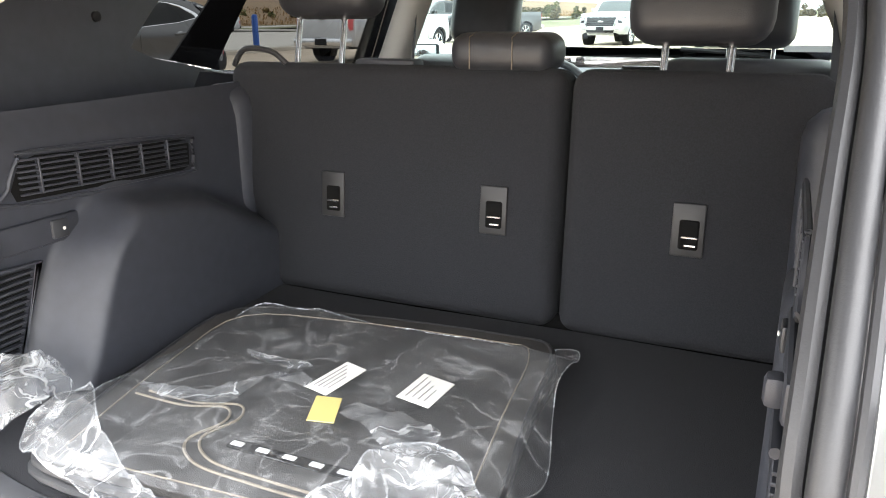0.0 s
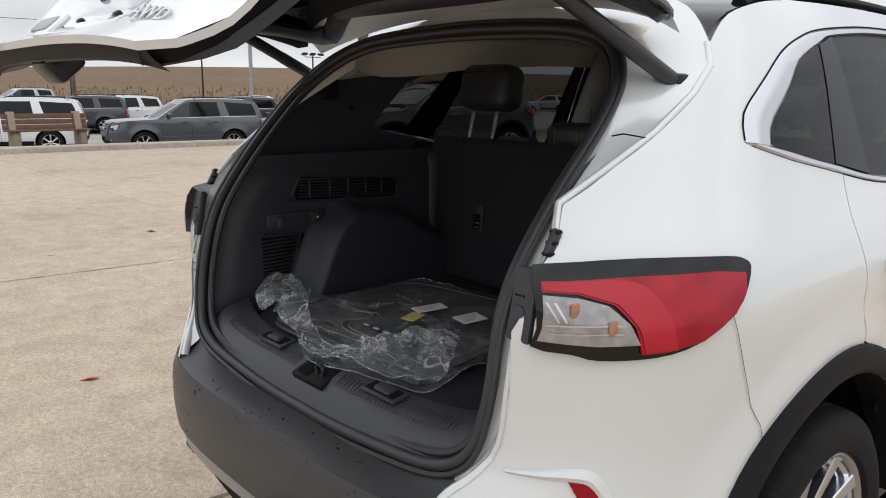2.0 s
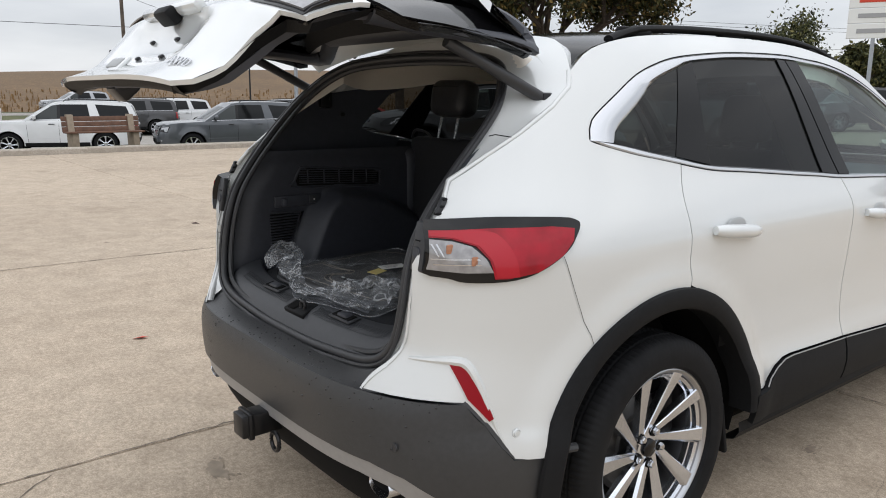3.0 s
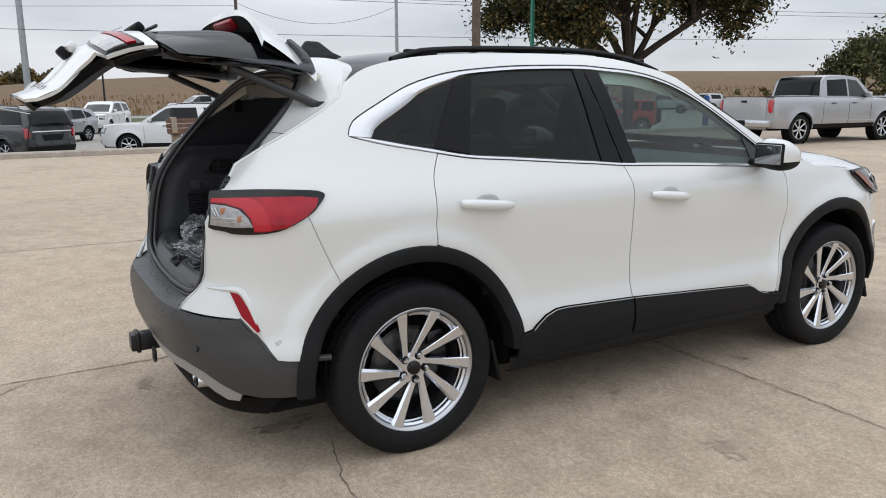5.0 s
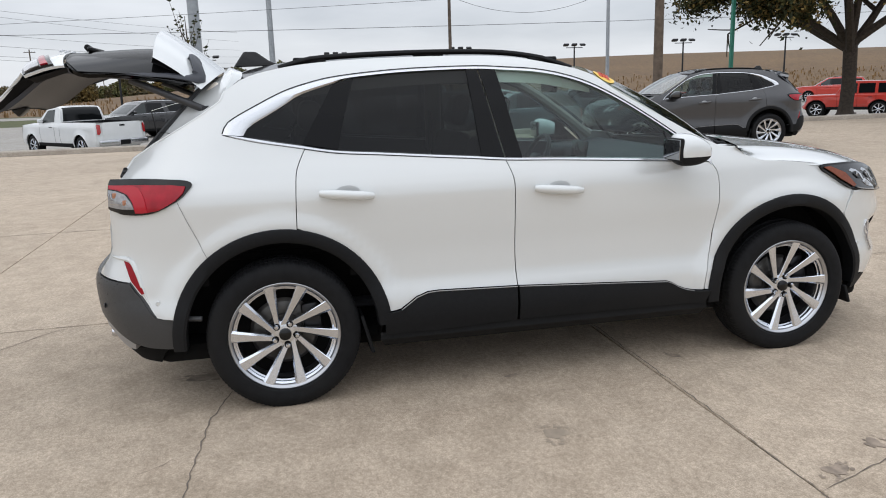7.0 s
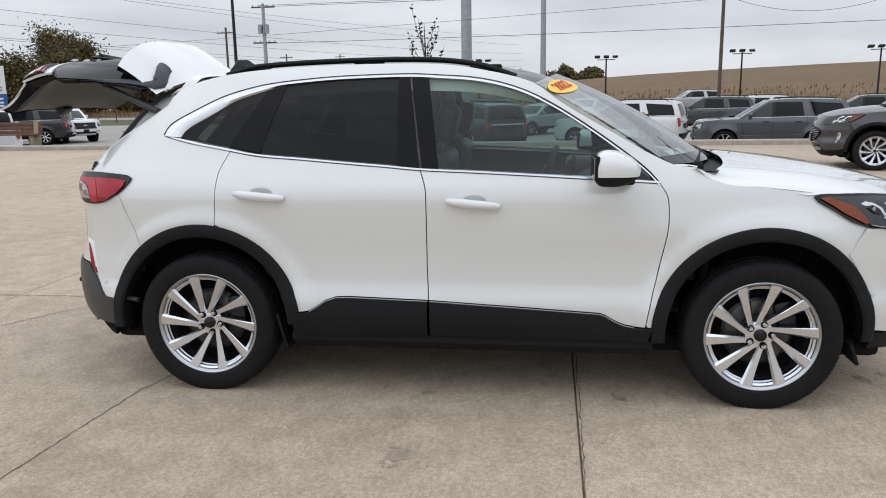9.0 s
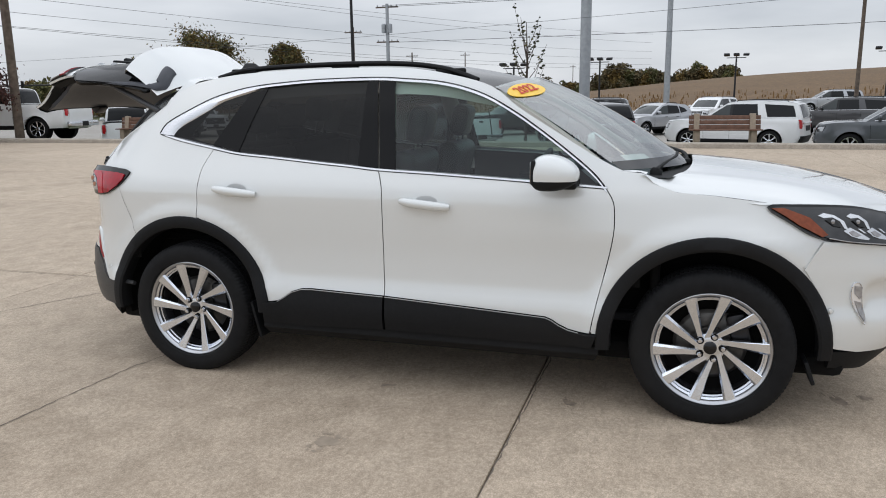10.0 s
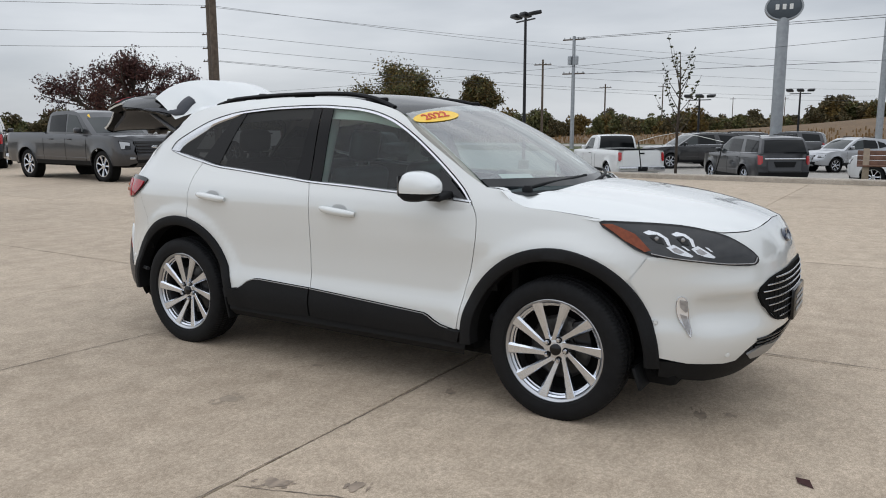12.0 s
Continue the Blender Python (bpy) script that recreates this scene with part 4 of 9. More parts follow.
part("front_lip", patch([(u / 60, z) for u, z in [(-20, 0.40), (-10, 0.385), (0, 0.38), (10, 0.385), (20, 0.40), (26, 0.37), (22, 0.335), (0, 0.315), (-22, 0.335), (-26, 0.37)]], scaled(on_nose(0.006)), 0.04, 0.02), M_SKID, CAR)
for z in (0.445, 0.425, 0.405):
    part("lower_grille_bar", tube([on_nose(0.002)(u, z) for u in np.linspace(-24, 24, 17)], 0.006, 8), M_GLOSSBLK, CAR)
under = box(1.5, 3.9, 0.10, 0.04, 2, (0, 1.35, 0.27))
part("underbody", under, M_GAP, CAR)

# ---- wheels ----
tyre_prof = [(-0.085, 0.256), (-0.106, 0.270), (-0.114, 0.297), (-0.110, 0.325), (-0.098, 0.343), (-0.085, 0.350), (-0.060, 0.3535), (-0.058, 0.346), (-0.050, 0.346), (-0.048, 0.354), (-0.012, 0.355), (-0.010, 0.346), (-0.002, 0.346), (0.0, 0.355), (0.004, 0.355), (0.006, 0.346), (0.014, 0.346), (0.016, 0.355), (0.048, 0.354), (0.050, 0.346), (0.058, 0.346), (0.060, 0.3535), (0.085, 0.350), (0.098, 0.343), (0.110, 0.325), (0.114, 0.297), (0.106, 0.270), (0.085, 0.256)]
tyre_prof = [(h, r if r < 0.25 else 0.246 + (r - 0.246) * 1.10) for h, r in tyre_prof]
bm = lathe(tyre_prof, 330, "X")
bm.verts.ensure_lookup_table()
n = len(tyre_prof)
for k in range(330):
    for i, (h, r) in enumerate(tyre_prof):
        if r > 0.352 and abs(h) < 0.1 and k % 3 == 0 and not 0.355 < r < 0.3565:
            v = bm.verts[k * n + i]
            v.co.y, v.co.z = v.co.y * 0.990, v.co.z * 0.990
wheel = thing("wheel", "", "")
wheel.parent = CAR
part("tyre", bm, M_RUBBER, wheel, sharp=30)
rim = lathe([(0.080, 0.250), (0.092, 0.252), (0.094, 0.244), (0.088, 0.238), (0.080, 0.234), (0.070, 0.226), (0.0, 0.214), (-0.08, 0.222), (-0.09, 0.246)], 72, "X")
part("rim", rim, material_once("satin_barrel_alloy", (0.20, 0.20, 0.21), 0.35, 0.0, 0.9), wheel)
part("rim_step", lathe([(0.074, 0.2335), (0.080, 0.2305), (0.074, 0.2215), (0.060, 0.2195), (0.058, 0.2145), (0.040, 0.2130)], 72, "X"), M_ALLOY, wheel)
part("rim_lip", lathe([(0.082, 0.249), (0.094, 0.2515), (0.096, 0.247), (0.093, 0.241), (0.084, 0.235)], 72, "X"), material_once("satin_rim_alloy", (0.46, 0.47, 0.49), 0.3, 0.0, 1.0), wheel)
# Black disc set behind the spokes as the barrel's shade.
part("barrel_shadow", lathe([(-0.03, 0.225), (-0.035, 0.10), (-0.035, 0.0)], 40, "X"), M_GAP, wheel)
part("brake_disc", lathe([(-0.012, 0.165), (0.0, 0.150), (0.002, 0.147), (0.002, 0.09), (0.012, 0.085), (0.012, 0.0)], 48, "X"), M_STEEL, wheel)
part("brake_caliper", box(0.05, 0.09, 0.16, 0.02, 2, (0.0, 0.14, 0.04)), M_ALLOYDK, wheel)


def spoke_mesh():
    """A straight spoke, offset from the hub's middle, widening to the rim, with one bevelled flank."""
    bm = bmesh.new()
    sec = []
    for r, wl, wr, h, d in ((0.030, 0.013, 0.013, 0.056, 0.024), (0.06, 0.0135, 0.0135, 0.060, 0.026), (0.10, 0.0155, 0.0155, 0.066, 0.028), (0.15, 0.0195, 0.019, 0.074, 0.028), (0.20, 0.0245, 0.023, 0.083, 0.026), (0.228, 0.028, 0.026, 0.088, 0.024), (0.240, 0.030, 0.028, 0.090, 0.022)):
        tw = 0.026
        sec.append([bm.verts.new(q) for q in ((h - d, -wl - tw, r), (h - 0.003, -wl - tw, r), (h, -wl * 0.86 - tw, r), (h - 0.001, wr * 0.55 - tw, r), (h - 0.010, wr * 0.97 - tw, r), (h - d, wr - tw, r))])
    for a, b in zip(sec, sec[1:]):
        for i in range(6):
            bm.faces.new((a[i], a[(i + 1) % 6], b[(i + 1) % 6], b[i]))
    bm.faces.new(sec[0])
    bm.faces.new(sec[-1][::-1])
    return bm


first = part("spoke", spoke_mesh(), M_ALLOY, wheel, sharp=20)
for k in range(1, 10):
    again("spoke", first, wheel, pose(0, 0, 0, 36 * k))
# Flat black discs drawn for the shade round the nuts.
for k in range(5):
    part("nut_well", lathe([(0.0605, 0.0165), (0.0615, 0.0165), (0.0615, 0)], 20, "X"), M_GAP, wheel, at=pose(0, 0, 0, 38 + 72 * k) @ pose(0, 0, 0.054))
part("hub", lathe([(0.03, 0.070), (0.050, 0.066), (0.057, 0.046), (0.057, 0)], 32, "X"), M_ALLOY, wheel)
part("hub_cap", lathe([(0.058, 0.030), (0.067, 0.029), (0.071, 0.024), (0.072, 0)], 32, "X"), M_GLOSSBLK, wheel)
nut = part("lug_nut", lathe([(0.050, 0.0125), (0.070, 0.0125), (0.076, 0.009), (0.077, 0)], 6, "X"), M_CHROME, wheel, at=pose(0, 0, 0, 38) @ pose(0, 0, 0.056))
for k in range(1, 5):
    again("lug_nut", nut, wheel, pose(0, 0, 0, 38 + 72 * k) @ pose(0, 0, 0.056))
done = set()
for o in wheel.children:
    if o.name.split(".")[0] in ("rim", "rim_lip", "rim_step", "spoke", "barrel_shadow") and o.data.name not in done:
        o.data.transform(Matrix.Diagonal((1, 1.055, 1.055, 1)))
        done.add(o.data.name)
wheel.matrix_basis = pose(0.797, HUBS[0][0], HUBS[0][1], 7)
for x, (hy, hz), turn in ((0.79, HUBS[1], 0), (-0.79, HUBS[0], 180), (-0.79, HUBS[1], 180)):
    copy_thing(wheel, pose(x, hy, hz, 16, 0, turn))

# ---- rear: opening, bumper, tailgate ----
HALF_SEAL = [(0.0, -0.800, 0.668), (0.15, -0.800, 0.670), (0.32, -0.796, 0.680), (0.46, -0.791, 0.696), (0.538, -0.783, 0.728), (0.576, -0.770, 0.785), (0.589, -0.755, 0.88), (0.586, -0.730, 1.0), (0.588, -0.69, 1.09), (0.592, -0.60, 1.21), (0.596, -0.49, 1.33), (0.582, -0.42, 1.405), (0.532, -0.36, 1.470), (0.465, -0.32, 1.512), (0.36, -0.30, 1.538), (0.18, -0.288, 1.551), (0.0, -0.285, 1.555)]
loop = HALF_SEAL + [(-x, y, z) for x, y, z in HALF_SEAL[-2:0:-1]]
loop = smooth_line(loop, 4, True)
part("tailgate_seal", tube(loop, 0.013, 10, closed=True), M_SEAL, CAR)
c0 = np.array((0, -0.55, 1.1))
part("seal_lip", tube([np.array(q) + (c0 - q) / np.linalg.norm(c0 - q) * 0.022 + np.array((0, 0.012, 0)) for q in loop], 0.010, 8, closed=True), M_SEAL, CAR)
part("seal_flange", tube([np.array(q) - (c0 - q) / np.linalg.norm(c0 - q) * 0.018 + np.array((0, -0.006, 0)) for q in loop], 0.006, 8, closed=True), M_SEAL, CAR)
for s in (1, -1):
    inner = [(s * x, y + 0.004, z) for x, y, z in smooth_line(HALF_SEAL[4:], 5)]
    outer = [(s * (x + 0.004), tail(x, z) - 0.002, z) if z < 0.95 else (s * x, tail(x, z) + 0.020, z) for x, z in REAR_CORNER]
    outer += [on_side(s, 0.000)(y, z) for y, z in ((-0.665, 1.16), (-0.633, 1.205), (-0.53, 1.27), (-0.431, 1.325), (-0.304, 1.398), (-0.225, 1.452), (-0.20, 1.50))]
    outer += [(s * 0.56, -0.16, 1.585), (s * 0.45, -0.17, 1.61), (s * 0.25, -0.19, 1.622), (0, -0.20, 1.625)]
    a, b = along(inner, 60), along(smooth_line(outer, 4), 60)
    m = [[(p + q) / 2 + np.array((0, 0.018, 0)) for p, q in zip(a, b)]]
    under = [q + np.array((-s * 0.010, 0.045 if q[2] > 1.1 else 0.0, -0.012 if q[2] > 1.1 else 0.0)) for q in b]
    part("pillar_hem", tube([on_side(s, -0.0065)(y, z) for y, z in ((-0.668, 1.155), (-0.633, 1.205), (-0.53, 1.27), (-0.431, 1.325), (-0.304, 1.398), (-0.225, 1.452), (-0.20, 1.50))], 0.0078, 10), M_WHITE, CAR)
    part("pillar_hem", tube([(s * (x - 0.002), tail(x, z) + 0.014, z) for x, z in smooth_line(REAR_CORNER, 4) if z < 0.94], 0.0125, 10), M_WHITE, CAR)
    part("opening_jamb", strip(a, under, mid=m + [b]), M_WHITE, CAR)
    # rain channel step and stops on the jamb
    part("jamb_joint", tube([on_side(s, -0.004)(-0.44, 1.315), (s * 0.66, -0.50, 1.325), (s * 0.635, -0.50, 1.32)], 0.0015, 6), M_GAP, CAR)
    bump_stop = box(0.018, 0.020, 0.052, 0.008, 2, (s * 0.655, -0.680, 1.145), turn=pose(0, 0, 0, -28))
    st = part("rubber_stop", bump_stop, M_SILL, CAR)
    for k in range(3):
        part("stop_rib", box(0.022, 0.016, 0.008, 0.003, 1, (s * 0.655, -0.690 + 0.009 * k, 1.127 + 0.018 * k)), M_BLACKPL, st)
    pad = part("lamp_socket", box(0.052, 0.02, 0.130, 0.006, 2, (s * 0.648, -0.736, 1.044), turn=pose(0, 0, 0, -10)), M_SILL, CAR, "grey plastic pad beside the tail lamp")
    part("access_cap", lathe([(0, 0.0145), (-0.003, 0.0145), (-0.005, 0.0125), (-0.004, 0)], 28, "Y"), M_TRIM, pad, at=pose(s * 0.642, -0.7475, 1.030, -10))
    for k in range(3):
        part("pad_dimple", box(0.005, 0.004, 0.004, 0.001, 1, (s * (0.634 + 0.008 * k), -0.743, 1.060)), M_GAP, pad)
    # gas strut
    p0, p1 = Vector((s * 0.632, -0.272, 1.410)), Vector((s * 0.595, -0.62, 1.565))
    st = part("gas_strut", tube([p0, p0.lerp(p1, 0.55), p0.lerp(p1, 0.56), p1], [0.017, 0.017, 0.016, 0.016], 14), M_SEAL, CAR)
    part("strut_mount", box(0.035, 0.055, 0.065, 0.008, 2, p0 - Vector((0, 0.01, 0.005))), M_CONDARK, st)
    part("strut_ball", lathe([(0, 0.02), (0.02, 0.02), (0.028, 0.012), (0.028, 0)], 16, "Y"), M_CONDARK, st, at=Matrix.Translation(p0 - Vector((0, 0.02, 0))))

# bumper: black face, top shelf, silver skirt
top = [(-0.475, 0.475), (-0.58, 0.482), (-0.609, 0.52), (-0.643, 0.58), (-0.688, 0.641)]
side_u = [(tail_u(flank(y, z), z), z) for y, z in top]
lower = [(0.0, 0.462), (12, 0.462), (24, 0.456), (33, 0.430), (40, 0.385), (46, 0.352), (54, 0.336), (62, 0.332), (66.5, 0.335)]
poly = [(67.5, 0.474), *side_u, (tail_u(0.545, 0.652), 0.652), (tail_u(0.30, 0.652), 0.652), (0, 0.652)]
poly = [(-u, z) for u, z in poly] + [(u, z) for u, z in poly[-2::-1]]
poly += [(u, z) for u, z in lower[::-1]] + [(-u, z) for u, z in lower[1:]]
part("rear_bumper", patch([(u / 60, z) for u, z in poly], scaled(on_tail(0.004)), 0.035, 0.02), M_BUMPER, CAR)
xs = np.linspace(-0.56, 0.56, 33)
ra = [(x, tail(x, 0.652) - 0.003, 0.651) for x in xs]
rb = [(x, tail(x, 0.652) + 0.03, 0.660) for x in xs]
rc = [(x, -0.803 + 0.02 * (abs(x) / 0.56) ** 6, 0.662 + 0.055 * (abs(x) / 0.56) ** 6) for x in xs]
step_top = part("bumper_step", strip(ra, rc, mid=[rb]), M_BUMPER, CAR, "black plastic bumper step with water drops")
g = random.Random(77)
bm = bmesh.new()


def drop(place, n, r):
    """A flat bead of water on a surface: middle, outward direction, radius."""
    n = Vector(n).normalized()
    a = n.orthogonal().normalized()
    b = n.cross(a)
    k = [g.uniform(0.75, 1.2) for _ in range(7)]
    low, high = ([bm.verts.new(Vector(place) + (a * math.cos(t) + b * math.sin(t)) * r * q * m + n * r * h) for t, q in zip(np.linspace(0, 2 * math.pi, 7, endpoint=False), k)] for m, h in ((1.0, 0.0), (0.65, 0.35)))
    for i in range(7):
        bm.faces.new((low[i], low[(i + 1) % 7], high[(i + 1) % 7], high[i]))
    bm.faces.new(high)


for k in range(80):
    x = g.uniform(-0.54, 0.56)
    f = g.random() ** 1.5
    y0_, y1_ = tail(x, 0.652) + 0.005, -0.81
    drop((x, y0_ + (y1_ - y0_) * f, 0.6525 + 0.0085 * min(1, f * 3)), (0, -0.1, 1), g.uniform(0.0012, 0.0042))
for k in range(60):
    u, z = g.uniform(-20, 44), 0.645 - 0.16 * g.random() ** 2
    q, q2 = on_tail(0.0045)(u, z), on_tail(0.0245)(u, z)
    drop(q, Vector(q2) - Vector(q), g.uniform(0.0012, 0.0040))
tagged(part("wet_spatter", bm, M_DROP, step_top), kind="stuff")
for s in (1, -1):
    seam = [(side_u[k][0], side_u[k][1] + 0.001) for k in range(len(side_u))] + [(tail_u(0.545, 0.652), 0.652)]
    part("bumper_seam", tube([on_tail(-0.009)(s * u, z - 0.002) for u, z in seam], 0.013, 8), M_BUMPER, CAR)
skirt = [(-u, z - 0.003) for u, z in lower[5::-1]] + [(u, z - 0.003) for u, z in lower[1:6]]
skirt_low = [(44, 0.315), (39, 0.315), (34, 0.345), (29, 0.385), (20, 0.405), (0, 0.408)]
skirt += skirt_low + [(-u, z) for u, z in skirt_low[-2::-1]]
part("rear_skid_panel", patch([(u / 60, z) for u, z in skirt], scaled(on_tail(-0.004)), 0.035, 0.03), M_SKID, CAR)
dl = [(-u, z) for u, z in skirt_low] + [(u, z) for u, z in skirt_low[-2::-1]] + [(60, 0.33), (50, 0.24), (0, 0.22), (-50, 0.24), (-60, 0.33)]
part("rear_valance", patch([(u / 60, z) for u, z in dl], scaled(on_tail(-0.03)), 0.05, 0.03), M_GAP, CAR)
for s in (1, -1):
    pipe = lathe([(0.10, 0.040), (-0.03, 0.046), (-0.036, 0.043), (-0.03, 0.040), (0.08, 0.036), (0.08, 0)], 28, "Y")
    part("exhaust_tip", pipe, M_CHROME, CAR, at=pose(s * 0.575, -0.79, 0.368, -6) @ Matrix.Diagonal((1.15, 1, 0.72, 1)))
    part("parking_sensor", lathe([(0, 0.012), (-0.004, 0.012), (-0.005, 0)], 18, "Y"), M_SEAL, CAR, at=pose(s * 0.66, tail(0.66, 0.52) - 0.005, 0.52))
hitch = part("tow_hitch", box(0.075, 0.16, 0.075, 0.006, 2, (0, -0.905, 0.385)), M_CONDARK, CAR, "black square tow hitch receiver")
part("hitch_rim", box(0.09, 0.02, 0.09, 0.006, 2, (0, -0.955, 0.385)), M_CONDARK, hitch)
# Solid black block in place of the shaded bore.
part("hitch_bore", box(0.052, 0.03, 0.052, 0.003, 1, (0, -0.957, 0.385)), M_GAP, hitch)
part("hitch_ring", tube([(0.09 + 0.028 * math.cos(a), -0.90, 0.34 + 0.03 * math.sin(a)) for a in np.linspace(0, 2 * math.pi, 20, endpoint=False)], 0.007, 8, closed=True), M_CONDARK, hitch)
part("hitch_bar", tube([(-0.4, -0.80, 0.37), (0, -0.82, 0.375), (0.4, -0.80, 0.37)], 0.03, 10), M_CONDARK, hitch)

# tailgate, shut, then swung up round its hinge
GATE_TURN = -48.0
HINGE = Vector((0, -0.23, 1.60))
gate = thing("tailgate", "", "")
gate.parent = CAR
gate.matrix_basis = Matrix.Translation(HINGE) @ pose(0, 0, 0, GATE_TURN)
back = Matrix.Translation(-HINGE)


def gate_part(name, bm, mat, label=""):
    return part(name, bm, mat, gate, label, at=back)


def gate_y(x, z):
    """The gate's outer skin, with the number recess and the lower tuck."""
    y = tail(x, z)
    k = min(max((0.92 - z) / 0.10, 0), 1)
    y += 0.012 * k - 0.012 * math.exp(-(((z - 0.98) / 0.03) ** 2))
    rec = max(0, 1 - (abs(x) / 0.30) ** 6) * max(0, 1 - (abs(z - 0.875) / 0.085) ** 4)
    return y + 0.030 * rec


gp = [(0.50, 0.700), (0.535, 0.73), (0.548, 0.80), (0.552, 0.90), (0.575, 0.975), (0.645, 0.985), (0.640, 1.12), (0.642, 1.14), (0.40, 1.165), (0.0, 1.175)]
gpoly = gp + [(-x, z) for x, z in gp[-2::-1]] + [(-0.30, 0.690), (0, 0.686), (0.30, 0.690)]
gate_part("gate_panel", patch(gpoly, lambda x, z: (x, gate_y(x, z), z), 0.03, 0.012), M_WHITE)
low_x = np.linspace(-0.50, 0.50, 21)
low_z = lambda x: 0.687 + 0.013 * (abs(x) / 0.5) ** 3
gate_part("gate_lower_return", strip([(x, gate_y(x, low_z(x)) + 0.010, low_z(x) + 0.002) for x in low_x], [(x * 0.95, tail(x, 0.72) + 0.066, 0.716) for x in low_x], mid=[[(x * 0.99, gate_y(x, low_z(x)) + 0.034, low_z(x) + 0.004) for x in low_x]]), M_BLACKPL)
gl = smooth_line([(0.0, 1.180), (0.40, 1.172), (0.60, 1.150), (0.685, 1.165), (0.675, 1.26), (0.665, 1.38), (0.645, 1.47), (0.55, 1.50), (0.30, 1.52), (0.0, 1.525)], 3)
gl = [tuple(q) for q in gl] + [(-x, z) for x, z in gl[-2:0:-1]]
gate_part("rear_window", patch(gl, lambda x, z: (x, tail(x, z) + 0.004, z), 0.05, 0.02), M_TINT)
for s in (1, -1):
    sp = [(0.52, 1.185), (0.60, 1.155), (0.683, 1.167), (0.673, 1.26), (0.663, 1.38), (0.645, 1.465), (0.57, 1.48), (0.57, 1.30)]
    gate_part("window_side_fill", patch([(s * x, z) for x, z in sp], lambda x, z: (x, tail(x, z) - 0.002, z), 0.05, 0.02), M_GLOSSBLK)
# spoiler
rows = []
for t in np.linspace(0, 1, 9):
    row = []
    for x in np.linspace(-0.64, 0.64, 25):
        e = (abs(x) / 0.64) ** 4
        y = -0.215 - (0.345 - 0.10 * e) * t
        row.append((x, y, 1.622 - 0.045 * (x / 0.64) ** 2 - 0.035 * t - 0.03 * t * t - 0.09 * e * (1 - 0.2 * t)))
    rows.append(row)
edge_low = [(x, y + 0.012, z - 0.022) for x, y, z in rows[-1]]
root = [(x * 0.97, -0.36 + 0.06 * (abs(x) / 0.64) ** 4, 1.508 - 0.03 * (abs(x) / 0.64) ** 4) for x in np.linspace(-0.64, 0.64, 25)]
gate_part("spoiler", strip(rows[0], edge_low, mid=rows[1:]), M_WHITE)
gate_part("spoiler_underside", strip(edge_low, root), M_BLACKPL)
gate_part("high_brake_lamp", box(0.30, 0.05, 0.035, 0.012, 2, (0, -0.515, 1.528)), M_REDDK)
for s in (1, -1):
    tl = smooth_line([(0.640, 1.112), (0.50, 1.105), (0.40, 1.092), (0.375, 1.075), (0.385, 1.04), (0.42, 1.0), (0.50, 0.985), (0.638, 0.985)], 3)
    lamp = gate_part("gate_tail_lamp", patch([(s * x, z) for x, z in tl], lambda x, z: (x, tail(x, z) - 0.014, z), 0.04, 0.03), M_GLOSSBLK)
    part("red_lens", patch([(s * x, z) for x, z in [(0.632, 1.098), (0.50, 1.092), (0.40, 1.076), (0.397, 1.062), (0.50, 1.068), (0.632, 1.070)]], lambda x, z: (x, tail(x, z) - 0.021, z), 0.04, 0.006), M_RED, lamp)
    part("clear_lens", patch([(s * x, z) for x, z in [(0.632, 1.064), (0.50, 1.060), (0.405, 1.052), (0.43, 1.012), (0.50, 0.997), (0.632, 0.998)]], lambda x, z: (x, tail(x, z) - 0.019, z), 0.04, 0.006), M_CLEAR, lamp)
# inner lining of the gate
ip = [(0.47, 0.715), (0.50, 0.80), (0.505, 0.95), (0.56, 1.08), (0.60, 1.14), (0, 1.165), (-0.60, 1.14), (-0.56, 1.08), (-0.505, 0.95), (-0.50, 0.80), (-0.47, 0.715), (0, 0.70)]
gate_part("gate_lining", patch(ip, lambda x, z: (x, tail(x, z) + 0.062 + 0.02 * math.sin((z - 0.7) * 6), z), 0.06, -0.02), M_TRIM)
for s in (1, -1):
    fr = [(0.60, 1.14), (0.63, 1.25), (0.62, 1.40), (0.585, 1.52), (0.46, 1.56)]
    gate_part("gate_frame_lining", tube([(s * x, tail(x, z) + 0.055, z) for x, z in smooth_line(fr, 5)], 0.04, 10, flat=0.5), M_TRIM)
    ed = [(0.50, 0.70), (0.535, 0.73), (0.548, 0.80), (0.552, 0.90), (0.58, 0.975), (0.64, 0.99), (0.645, 1.14), (0.685, 1.17), (0.675, 1.26), (0.66, 1.40), (0.63, 1.50)]
    a = [(s * x, tail(x, z) + 0.012, z) for x, z in ed]
    b = [(s * (x - 0.05), tail(x - 0.05, z) + 0.06, z) for x, z in ed]
    gate_part("gate_edge", strip(a, b), M_BLACKPL)
gate_part("gate_frame_top", tube([(x, -0.33, 1.545) for x in np.linspace(-0.5, 0.5, 9)], 0.035, 10, flat=0.6), M_TRIM)
gate_part("gate_latch", box(0.09, 0.05, 0.06, 0.01, 2, (0, -0.80, 0.725)), M_CONDARK)
# rear wiper, handle, camera, badges
wiper = gate_part("rear_wiper", box(0.26, 0.04, 0.03, 0.012, 2, (0.06, tail(0, 1.215) - 0.025, 1.21), turn=pose(0, 0, 0, 0, -4, 0)), M_BLACKPL)
part("wiper_blade", box(0.36, 0.012, 0.016, 0.004, 1, (0.16, tail(0.1, 1.235) - 0.012, 1.238)), M_SEAL, wiper)
